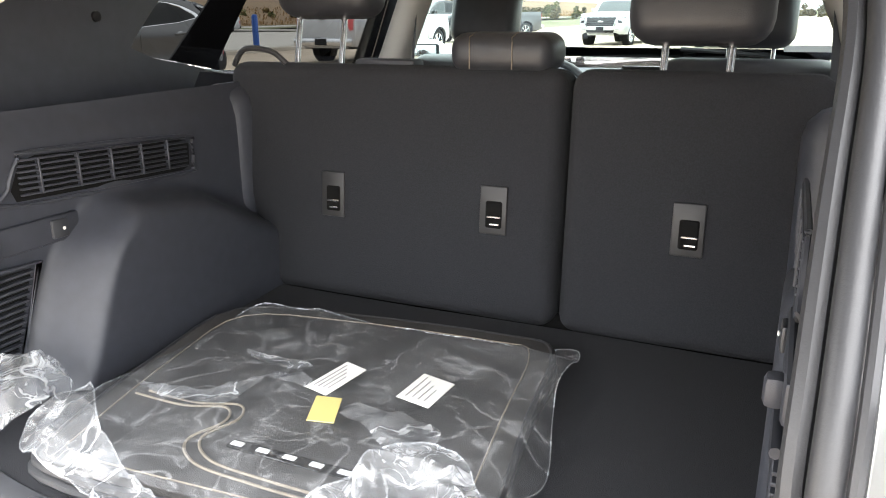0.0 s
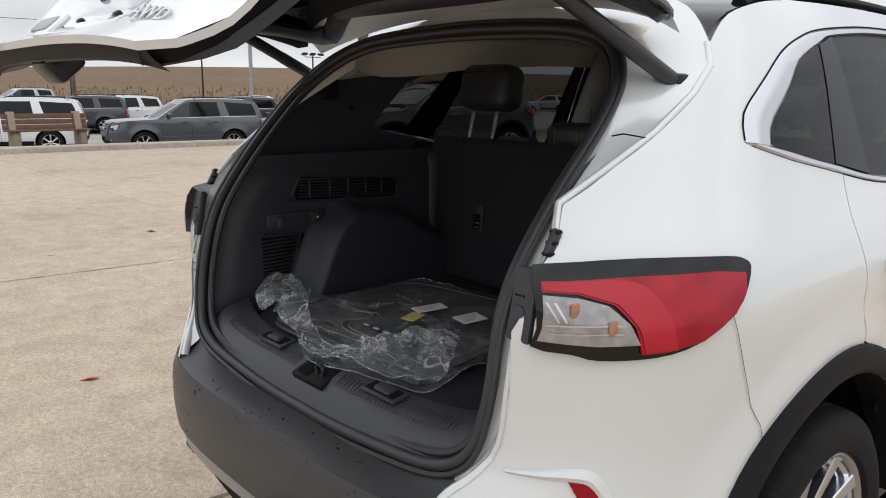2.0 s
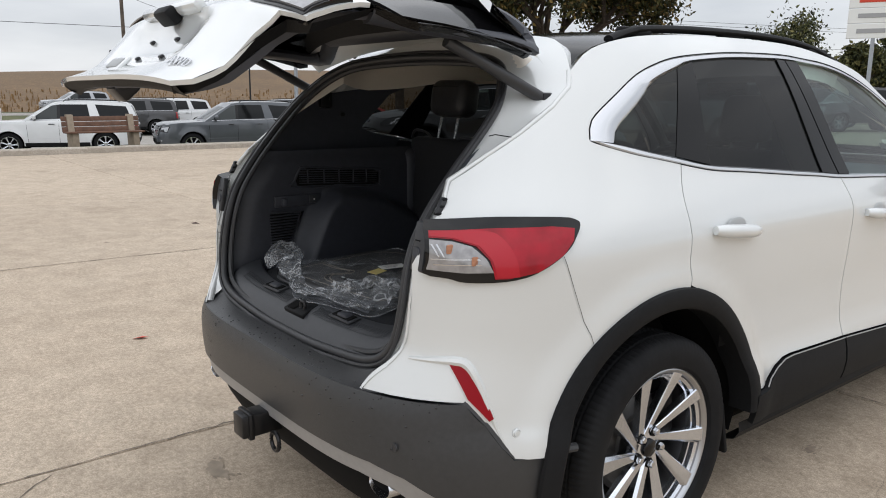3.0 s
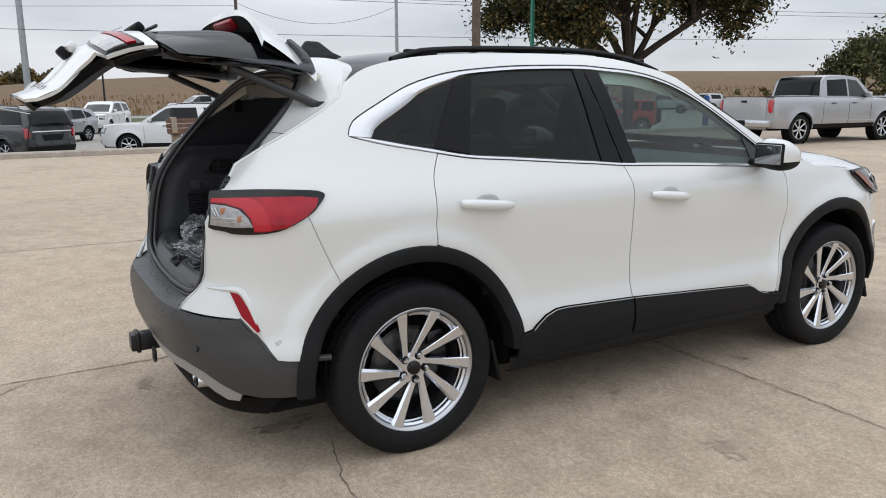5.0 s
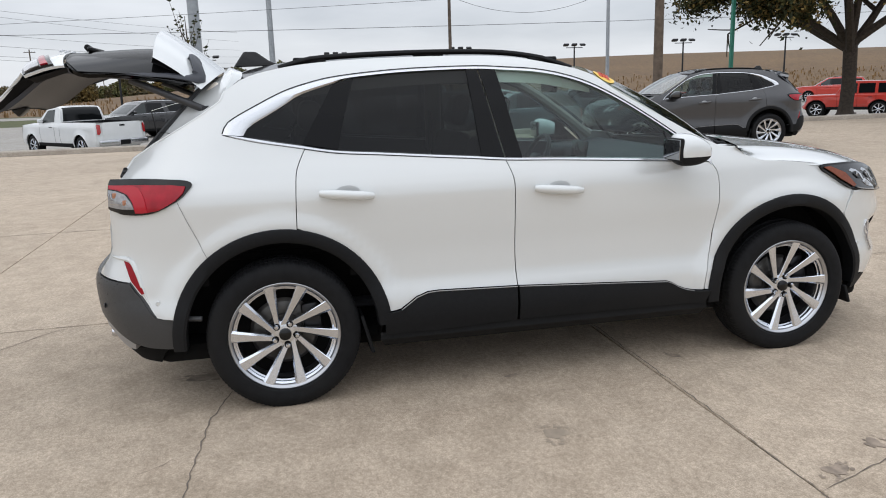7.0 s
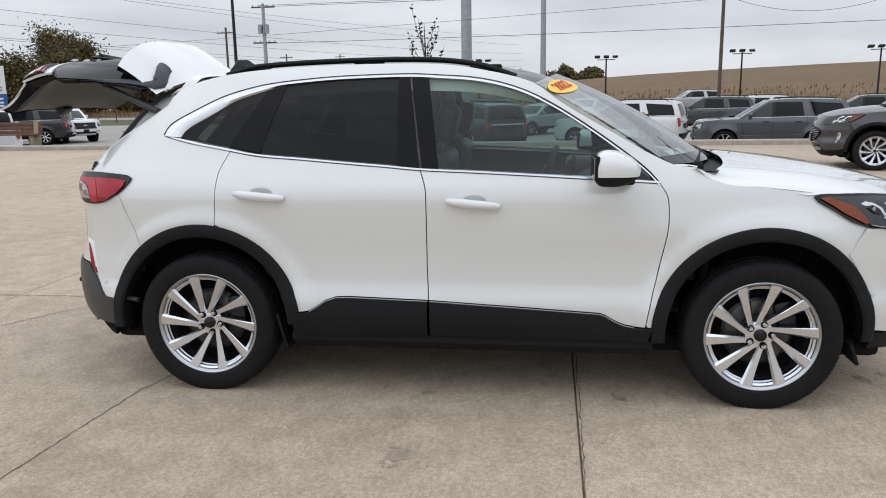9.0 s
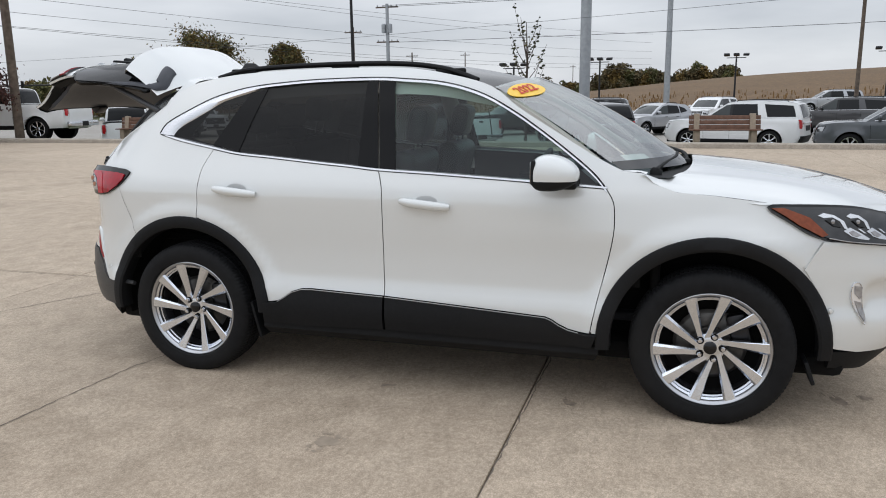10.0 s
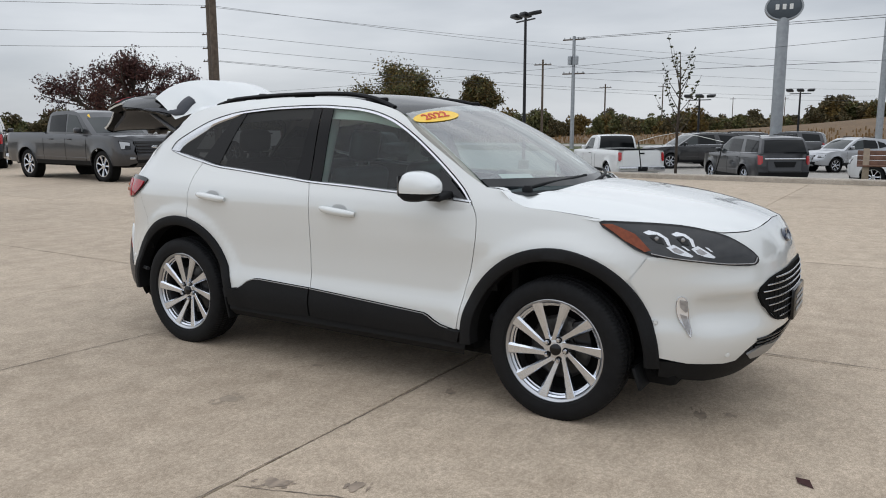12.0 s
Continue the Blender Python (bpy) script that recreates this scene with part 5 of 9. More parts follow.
gate_part("handle_strip", box(0.42, 0.035, 0.035, 0.012, 2, (0, gate_y(0, 0.985) - 0.008, 0.975)), M_WHITE)
gate_part("rear_camera", box(0.10, 0.05, 0.035, 0.01, 2, (0.03, gate_y(0, 0.955) - 0.02, 0.945)), M_BLACKPL)
for x in (-0.10, 0.10):
    for z in (0.90, 0.835):
        gate_part("plate_screw", box(0.022, 0.014, 0.012, 0.003, 1, (x, gate_y(x, z) - 0.002, z)), M_CONDARK)
pull = gate_part("gate_pull", box(0.13, 0.012, 0.06, 0.014, 2, (-0.02, gate_y(0, 0.755) - 0.002, 0.76)), M_WHITE)
# Raised grey block stands in for the shade in the pull's hollow.
part("pull_recess", box(0.10, 0.012, 0.036, 0.008, 2, (-0.02, gate_y(0, 0.755) - 0.006, 0.762)), material_once("recess_grey", (0.35, 0.36, 0.36), 0.5), pull)
for k in range(6):
    x = -0.30 + 0.12 * k
    gate_part("badge_bar", box(0.045, 0.006, 0.024, 0.004, 1, (x, tail(x, 1.135) - 0.016, 1.135), turn=pose(0, 0, 0, -18)), M_BADGE)
m = back @ Matrix.Translation((0.40, gate_y(0.40, 0.775) - 0.004, 0.775)) @ pose(0, 0, 0, 90, 0, 0) @ pose(0, 0, 0, 0, 10, 0)
lettering("drive_badge", "AWD", 0.036, M_BADGE, gate, m, 0.002, 1.15)

# ---- inside the car ----
# cargo floor, sill and side trims
bm = patch([(-0.44, -0.70), (0.44, -0.70), (0.535, -0.62), (0.575, -0.40), (0.59, 0.10), (-0.53, 0.10), (-0.52, -0.40), (-0.50, -0.60)], lambda x, y: (x, y, 0.755 + 0.002 * math.sin(9 * x) * math.sin(7 * y)), 0.06, 0.0)
part("cargo_floor", bm, M_CARPET, CAR, "black carpeted cargo floor")
part("cargo_underfloor", box(1.24, 0.95, 0.04, 0.01, 1, (0, -0.26, 0.70)), M_GAP, CAR)
rows = []
for k, (y, z) in enumerate(((-0.800, 0.672), (-0.785, 0.700), (-0.770, 0.722), (-0.745, 0.742), (-0.712, 0.756), (-0.698, 0.757), (-0.690, 0.750))):
    rows.append([(x, y + 0.03 * (abs(x) / 0.54) ** 5 + (0.03 * (abs(x) / 0.54) ** 2 if k > 3 else 0), z + 0.035 * (abs(x) / 0.54) ** 6) for x in np.linspace(-0.54, 0.54, 37)])
part("load_sill", strip(rows[0], rows[-1], mid=rows[1:-1]), M_SILL, CAR, "grey plastic load sill with fine ribs")
sill = CAR.children[-1]
for k in range(30):
    x = 0.09 + 0.013 * k
    for sx in (x, -x):
        part("sill_rib", box(0.003, 0.040, 0.0016, 0.0006, 1, (sx, -0.742 + 0.02 * (x / 0.5) ** 2, 0.7455 + 0.035 * (x / 0.54) ** 6), turn=pose(0, 0, 0, 25)), M_SILL, sill)
striker = part("latch_striker", box(0.13, 0.070, 0.02, 0.006, 2, (0, -0.745, 0.734), turn=pose(0, 0, 0, 22)), M_BLACKPL, CAR)
part("striker_well", box(0.045, 0.055, 0.012, 0.004, 1, (-0.025, -0.748, 0.742), turn=pose(0, 0, 0, 22)), M_GAP, striker)
part("striker_loop", tube(smooth_line([(0.012, -0.755, 0.735), (0.012, -0.752, 0.760), (0.036, -0.752, 0.760), (0.036, -0.755, 0.735)], 4), 0.006, 8), M_CONDARK, striker)
for x in (-0.235, 0.235):
    hook = part("cargo_hook_plate", box(0.12, 0.05, 0.008, 0.006, 2, (x, -0.722, 0.756), turn=pose(0, 0, 0, 10)), M_SILL, CAR)
    part("cargo_hook_well", box(0.10, 0.036, 0.006, 0.004, 1, (x, -0.723, 0.760), turn=pose(0, 0, 0, 10)), M_GAP, hook)
    part("cargo_hook", box(0.055, 0.030, 0.012, 0.008, 2, (x + 0.005, -0.724, 0.764), turn=pose(0, 0, 0, 10)), M_TRIM, hook)


def sgm(v):
    return 1 / (1 + math.exp(-max(min(v, 40), -40)))


for s in (1, -1):
    rows = []
    for t in np.linspace(0, 1, 84):
        row = []
        for z in np.linspace(0.735, 1.205, 44):
            ys = interp(z, [0.70, 0.785, 0.88, 1.0, 1.09, 1.21], [-0.775, -0.757, -0.742, -0.717, -0.677, -0.587])
            xs = interp(z, [0.70, 0.785, 0.88, 1.0, 1.21], [0.535, 0.578, 0.592, 0.590, 0.598])
            y = ys + (0.20 - ys) * t
            wall = interp(z, [0.735, 0.774, 0.97, 1.03, 1.10], [-0.52, -0.50, -0.405, -0.34, -0.30])
            top = interp(y, [-0.50, -0.34, -0.09, 0.0, 0.20], [1.040, 1.037, 1.0, 0.955, 0.86])
            k = min(max((y - wall) / 0.060, 0), 1)
            k = (0.85 * k + 0.15 * k * k * (3 - 2 * k)) * sgm((top - z) / 0.007)
            x = 0.565 + (0.02 if s > 0 else 0) - (0.096 - 0.03 * max(0, y + 0.4)) * k * (0.4 if s > 0 else 1) + 0.018 * sgm((z - 1.17) / 0.012)
            near = 1 - sgm((y - ys - 0.055) / 0.015)
            row.append((s * (x * (1 - near) + xs * near), y, z))
        rows.append(row)
    trim = part("side_trim", strip(rows[0], rows[-1], mid=rows[1:-1]), M_TRIM, CAR, "charcoal moulded cargo side trim with vents", sharp=60)
    # upper vent
    zc = lambda y: 1.094 - 0.045 * (y + 0.26)
    part("vent_back", patch([(-0.455, 1.066), (-0.462, 1.085), (-0.440, 1.128), (-0.41, 1.134), (-0.09, 1.112), (-0.066, 1.100), (-0.070, 1.056), (-0.09, 1.050)], lambda y, z: (s * 0.5635, y, z), 0.2, 0.0), M_GAP, trim)
    for k in range(7):
        part("vent_slat", box(0.010, 0.37, 0.0035, 0.001, 1, (s * 0.562, -0.262, 1.067 + 0.0092 * k), turn=pose(0, 0, 0, -2.6)), M_TRIM, trim)
    for y in (-0.41, -0.335, -0.265, -0.195, -0.13):
        part("vent_post", box(0.012, 0.004, 0.058, 0.001, 1, (s * 0.561, y, zc(y))), M_TRIM, trim)
    part("vent_frame", tube([(s * 0.562, y, z) for y, z in smooth_line([(-0.46, 1.060), (-0.468, 1.088), (-0.442, 1.134), (-0.41, 1.140), (-0.085, 1.118), (-0.060, 1.100), (-0.063, 1.052), (-0.09, 1.044)], 4, True)], 0.004, 6, closed=True), M_TRIM, trim)
    # lower louvre
    part("louvre_back", patch([(-0.570, 0.765), (-0.580, 0.960), (-0.450, 0.956), (-0.522, 0.765)], lambda y, z: (s * 0.5635, y, z), 0.2, 0.0), M_GAP, trim)
    for k in range(17):
        z0 = 0.772 + 0.0112 * k
        y1 = -0.520 + 0.070 * (z0 - 0.765) / 0.19
        part("louvre_slat", box(0.012, y1 + 0.580, 0.0045, 0.001, 1, (s * 0.561, (y1 - 0.580) / 2, z0), turn=pose(0, 0, 0, 1)), M_TRIM, trim)
    part("louvre_edge", tube([(s * 0.558, -0.515, 0.765), (s * 0.556, -0.440, 0.964), (s * 0.556, -0.575, 0.968)], 0.006, 8), M_TRIM, trim)
    # socket and hook between the vents
    part("hook_panel", box(0.012, 0.21, 0.046, 0.008, 2, (s * 0.562, -0.455, 1.008)), M_TRIM, trim)
    part("bag_hook", box(0.022, 0.026, 0.034, 0.008, 2, (s * 0.550, -0.520, 1.004)), M_TRIM, trim)
    part("socket_frame", box(0.008, 0.033, 0.032, 0.004, 2, (s * 0.554, -0.393, 1.009)), M_SILL, trim)
    part("socket_dot", box(0.003, 0.006, 0.006, 0.002, 1, (s * 0.5485, -0.389, 1.009)), M_PAPER, trim)
    # pillar lining round the rear side window
    pil = [(-0.60, 1.19), (-0.40, 1.190), (0.10, 1.185), (0.14, 1.232), (-0.02, 1.262), (-0.085, 1.285), (-0.055, 1.315), (0.03, 1.385), (0.075, 1.428), (0.165, 1.465), (0.10, 1.470), (-0.05, 1.455), (-0.18, 1.440), (-0.27, 1.428), (-0.42, 1.345), (-0.60, 1.232)]
    part("pillar_lining", patch(pil, lambda y, z: (s * (min(flank(max(y, -0.42), z), np.interp(y, [-0.75, -0.49, -0.36, 0.4], [0.622, 0.635, 0.655, 0.75])) - 0.022), y, z), 0.05, 0.0), M_TRIM, CAR)
    part("pillar_clip", lathe([(0, 0.010), (0.004, 0.009), (0.004, 0)], 16, "X"), M_CONDARK, CAR, at=pose(s * 0.605, -0.215, 1.345, 0, 0, 180 if s > 0 else 0))
    # gap filler between seat and side, and door linings
    part("wheelhouse_lining", box(0.14, 0.30, 0.44, 0.05, 3, (s * 0.62, 0.22, 0.98)), M_TRIM, CAR)
    for y0, y1 in ((0.14, 1.12), (1.17, 2.22)):
        dl = [(y0, 0.93), (y0 + 0.28, 0.88), (y0 + 0.42, 0.62), (y0 + 0.5, 0.52), (y1, 0.50), (y1, z_on(BELT, y1) - 0.004), ((y0 + y1) / 2, z_on(BELT, (y0 + y1) / 2) - 0.004), (y0, z_on(BELT, y0) - 0.004)]
        lin = part("door_lining", patch(dl, lambda y, z: (s * (flank(y, z) - 0.075), y, z), 0.08, 0.0), M_TRIM, CAR)
        part("sill_cap", strip([on_side(s, -0.012)(y, z_on(BELT, y) + 0.004) for y in np.linspace(y0, y1, 9)], [on_side(s, -0.09)(y, z_on(BELT, y) + 0.002) for y in np.linspace(y0, y1, 9)]), M_TRIM, lin)
        part("armrest", box(0.09, 0.42, 0.07, 0.025, 2, (s * 0.80, (y0 + y1) / 2, 0.93)), M_TRIM, lin)
    part("pillar_lining", tube([(s * (flank(1.08, z) - 0.105), 1.10 - 0.10 * (z - 1.1), z) for z in np.linspace(1.08, 1.58, 8)], 0.055, 10, flat=1.0), material_once("pale_pillar_trim", (0.46, 0.44, 0.40), 0.8), CAR)
    ap = [(s * (flank(y, z) - 0.065), y, z) for y, z in ((1.45, 1.565), (1.64, 1.50), (1.80, 1.42), (2.05, 1.26), (2.25, 1.12))]
    part("pillar_lining", tube(smooth_line(ap, 4), 0.03, 8), material_once("pale_pillar_trim", (0.46, 0.44, 0.40), 0.8), CAR)
    part("seat_belt", tube([(s * 0.60, 1.06, 1.45), (s * 0.62, 1.05, 1.20), (s * 0.64, 1.03, 0.9)], 0.022, 8, flat=0.15), M_SEAL, CAR)
# headliner
us = np.linspace(-1, 1, 33)
rim_line = along([(-x, y + 0.012, z - 0.006) for x, y, z in HALF_SEAL[10:]] + [(x, y + 0.012, z - 0.006) for x, y, z in HALF_SEAL[-2:9:-1]], 33)
rows = [rim_line]
for y in np.linspace(-0.25, 1.66, 24):
    top = interp(y, [-0.25, -0.1, 0.1, 0.5, 1.2, 1.66], [1.553, 1.568, 1.585, 1.600, 1.595, 1.50])
    low = interp(y, [-0.25, -0.1, 0.06, 0.39, 0.95, 1.3, 1.66], [1.470, 1.445, 1.452, 1.486, 1.510, 1.50, 1.44])
    half = interp(y, [-0.25, -0.1, 0.3, 1.0, 1.66], [0.535, 0.610, 0.635, 0.635, 0.60])
    rows.append([(half * math.copysign(math.sin(abs(u) * math.pi / 2) ** 0.9, u), y, low + (top - low) * max(0, 1 - abs(u) ** 5) ** 0.6) for u in us])
rows = rows[:1] + [[(math.copysign(min(abs(x), flank(max(y, 0.0), z) - 0.03), x), y, z) for x, y, z in row] for row in rows[1:]]
part("headliner", strip(rows[0], rows[-1], mid=rows[1:-1]), M_LINER, CAR, "beige cloth headliner")
for s in (1, -1):
    ys = np.linspace(0.02, 1.50, 24)
    inn = [(s * interp(y, [-0.25, -0.1, 0.3, 1.0, 1.66], [0.600, 0.622, 0.635, 0.635, 0.60]), y, interp(y, [-0.25, 0.06, 0.39, 0.95, 1.3, 1.66], [1.432, 1.452, 1.486, 1.510, 1.50, 1.44])) for y in ys]
    out = [on_side(s, -0.03)(y, max(z_on(HEAD, y) - 0.012, z0[2])) for y, z0 in zip(ys, inn)]
    part("cant_rail_lining", strip(inn, out), M_LINER, CAR)
part("dome_lamp", box(0.10, 0.07, 0.012, 0.005, 2, (0.20, -0.05, 1.560)), M_PAPER, CAR)
part("overhead_console", box(0.24, 0.28, 0.04, 0.018, 3, (0, 1.42, 1.585)), M_LINER, CAR)
part("interior_mirror", box(0.22, 0.03, 0.065, 0.014, 3, (0, 1.66, 1.47)), M_GLOSSBLK, CAR)


def cushion(w, d, h, r=0.04, puff=0.0):
    bm = box(w, d, h, r, 4)
    bmesh.ops.subdivide_edges(bm, edges=bm.edges[:], cuts=1, use_grid_fill=True)
    for v in bm.verts:
        v.co.y *= 1 + puff * (1 - (2 * v.co.x / w) ** 2) * (1 - (2 * v.co.z / h) ** 2)
    return bm


# rear seat backs in two unequal parts
M_LATCH = material("grey_latch_plastic", (0.024, 0.024, 0.025), 0.5, var=0.08, scale=60)
LEAN = -5.0
for x0, x1 in ((-0.618, 0.152), (0.160, 0.600)):
    w = x1 - x0
    sb = cushion(w, 0.13, 0.50, 0.035)
    for v in sb.verts:
        if x0 < 0 and v.co.x < 0 or x0 > 0 and v.co.x > 0:
            v.co.x *= 1 - 0.30 * max(0, (0.10 - v.co.z) / 0.35) ** 1.0 * (0.1 if x0 > 0 else 1)
    seat = part("rear_seat_back", sb, M_CARPET, CAR, "black carpet-backed folding seat back", at=pose((x0 + x1) / 2, 0.175, 0.995, LEAN, 0, 0))
    part("seat_front", cushion(w - 0.03, 0.10, 0.46, 0.045, 0.4), M_LEATHER, seat, at=pose(0, 0.085, 0))
    for lx in ((-0.338, 0.026) if x0 < 0 else (0.390,)):
        lx -= (x0 + x1) / 2
        pl = part("latch_plate", box(0.056, 0.006, 0.095, 0.006, 2, (lx, -0.068, -0.022)), M_LATCH, seat, "black seat latch plate with a steel bar")
        for q in (box(0.036, 0.012, 0.055, 0.004, 1, (lx + 0.002, -0.068, -0.030)),):
            part("latch_well", q, M_GAP, pl)
        part("latch_bar", box(0.030, 0.006, 0.005, 0.002, 1, (lx + 0.004, -0.076, -0.034)), M_CHROME, pl)
        part("latch_bar", box(0.020, 0.006, 0.004, 0.001, 1, (lx + 0.006, -0.076, -0.048)), M_CHROME, pl)
for x, z, wid in ((-0.376, 1.413, 0.235), (0.370, 1.365, 0.240)):
    hr = part("headrest", cushion(wid, 0.115, 0.155, 0.045), M_LEATHER, CAR, "black leather rear headrest on chrome posts", at=pose(x, 0.20, z, -8))
    for dx in (-0.085, 0.027) if x < 0 else (-0.056, 0.056):
        part("headrest_post", tube([(dx, 0.012, -0.06), (dx, 0.002, -0.19)], 0.0065, 10), M_CHROME, hr)
    part("seam", tube([(dx, -0.0585, 0.045 - 0.02 * abs(dx)) for dx in np.linspace(-0.085, 0.085, 9)], 0.0012, 5), M_GAP, hr)
ch = part("headrest", cushion(0.205, 0.13, 0.075, 0.03), M_LEATHER, CAR, "low black centre headrest with pale stitching", at=pose(0.018, 0.20, 1.272))
for dx in (-0.055, 0.03):
    part("stitching", tube([(dx, -0.066, z) for z in np.linspace(-0.028, 0.03, 7)] + [(dx, -0.03, 0.038)], 0.0012, 5), M_STITCH, ch)
part("child_seat_tether", tube(smooth_line([(-0.60, 0.14, 1.24), (-0.56, 0.13, 1.275), (-0.50, 0.14, 1.27), (-0.47, 0.15, 1.245)], 5), 0.006, 8), M_SEAL, CAR)
part("rear_shelf_cap", box(0.14, 0.05, 0.02, 0.008, 2, (-0.24, 0.19, 1.246)), M_TRIM, CAR)
# rear bench, front seats
part("rear_bench", cushion(1.18, 0.48, 0.16, 0.06), M_LEATHER, CAR, at=pose(0, 0.50, 0.62))
for x in (-0.42, 0.40):
    fs = part("front_seat", cushion(0.50, 0.14, 0.60, 0.06, 0.3), M_LEATHER, CAR, "black leather front seat", at=pose(x, 1.10, 0.92, -14))
    part("seat_base", cushion(0.50, 0.50, 0.16, 0.06), M_LEATHER, fs, at=pose(0, 0.28, -0.32, 14))
    part("front_headrest", cushion(0.23, 0.11, 0.20, 0.045), M_LEATHER, fs, at=pose(0, -0.01, 0.43))
    for dx in (-0.06, 0.06):
        part("headrest_post", tube([(dx, 0, 0.27), (dx, 0, 0.36)], 0.006, 8), M_CHROME, fs)
# dashboard
dash = prism([(1.86, 0.70), (1.84, 0.93), (1.90, 1.02), (2.02, 1.065), (2.30, 1.10), (2.45, 1.08), (2.45, 0.70)], 1.50, "X", 0, 0.02)
db = part("dashboard", dash, M_TRIM, CAR)
part("instrument_hood", box(0.34, 0.18, 0.09, 0.035, 3, (-0.37, 1.92, 1.05)), M_TRIM, db)
part("display_screen", box(0.22, 0.016, 0.13, 0.008, 2, (0.0, 1.86, 1.075), turn=pose(0, 0, 0, -8)), M_GLOSSBLK, db)
wheel_at = pose(-0.37, 1.70, 0.99, 66)
sw = part("steering_wheel", tube([(0.18 * math.cos(a), 0.18 * math.sin(a), 0) for a in np.linspace(0, 2 * math.pi, 40, endpoint=False)], 0.016, 10, closed=True), M_LEATHER, CAR, at=wheel_at)
part("wheel_boss", box(0.15, 0.11, 0.05, 0.03, 3), M_TRIM, sw)
for a in (0, 180, 270):
    part("wheel_spoke", box(0.13, 0.03, 0.02, 0.008, 2, (0.10, 0, 0)), M_TRIM, sw, at=pose(0, 0, 0, 0, 0, a))
part("steering_column", tube([(-0.37, 1.74, 0.97), (-0.37, 1.95, 0.88)], 0.05, 12), M_TRIM, CAR)
part("centre_console", box(0.24, 0.80, 0.30, 0.05, 3, (0, 1.50, 0.68)), M_TRIM, CAR)
part("cabin_floor", box(1.36, 2.3, 0.04, 0.01, 1, (0, 1.25, 0.42)), M_CARPET, CAR)
part("bulkhead", box(1.60, 0.04, 0.60, 0.01, 1, (0, 2.46, 0.72)), M_GAP, CAR)
part("seat_foot_wall", box(1.20, 0.03, 0.34, 0.01, 1, (0, 0.14, 0.60)), M_GAP, CAR)

# ---- things in the cargo area ----
M_MAT = material("charcoal_floor_mat", (0.046, 0.044, 0.042), 0.95, var=0.2, scale=260, bump=0.5, bump_scale=700)
Z0 = 0.757
MAT_A = [(-0.43, -0.12), (-0.20, -0.055), (0.10, -0.03), (0.20, -0.06), (0.235, -0.30), (0.275, -0.60), (0.20, -0.635), (-0.05, -0.655), (-0.30, -0.665), (-0.36, -0.60), (-0.42, -0.34)]


def mat_thing(dx, dy, turn, z, label, marks):
    t = thing("floor_mat", label, "floor mat", pose(dx + 0.02, dy, z, 0, 0, turn), group="floor mats in the bag")
    base = prism([tuple(q) for q in smooth_line(MAT_A, 3, True)], 0.012, "Z", 0.006, 0.003)
    part("mat_body", base, M_MAT, t)
    part("mat_binding", tube([(x, y, 0.006) for x, y in smooth_line(MAT_A, 4, True)], 0.0075, 8, closed=True), M_SEAL, t)
    inner = shrink(MAT_A, 0.035)
    part("stitching", tube([(x, y, 0.0125) for x, y in smooth_line(inner, 4, True)], 0.0013, 5, closed=True), M_STITCH, t)
    if marks:
        arc = smooth_line([(-0.345, -0.470), (-0.25, -0.470), (-0.185, -0.450), (-0.16, -0.485), (-0.175, -0.545), (-0.125, -0.585), (-0.03, -0.592), (0.06, -0.592)], 6)
        for k in (0, 0.014):
            part("mat_seam", tube([(x + k, y + k, 0.0128) for x, y in arc], 0.0022, 5), M_STITCH, t)
        part("mat_label", box(0.20, 0.020, 0.003, 0.001, 1, (-0.015, -0.527, 0.0135)), M_GLOSSBLK, t)
        for k in range(5):
            part("label_mark", box(0.020, 0.010, 0.002, 0.001, 1, (-0.101 + 0.0425 * k, -0.527, 0.0158)), M_PAPER, t)
    return t


mat_thing(0.012, -0.012, -2.0, Z0, "charcoal carpet floor mat lying on the cargo floor", False)
mat_thing(0, 0, 0, Z0 + 0.016, "charcoal carpet floor mat with pale seams, inside a plastic bag", True)


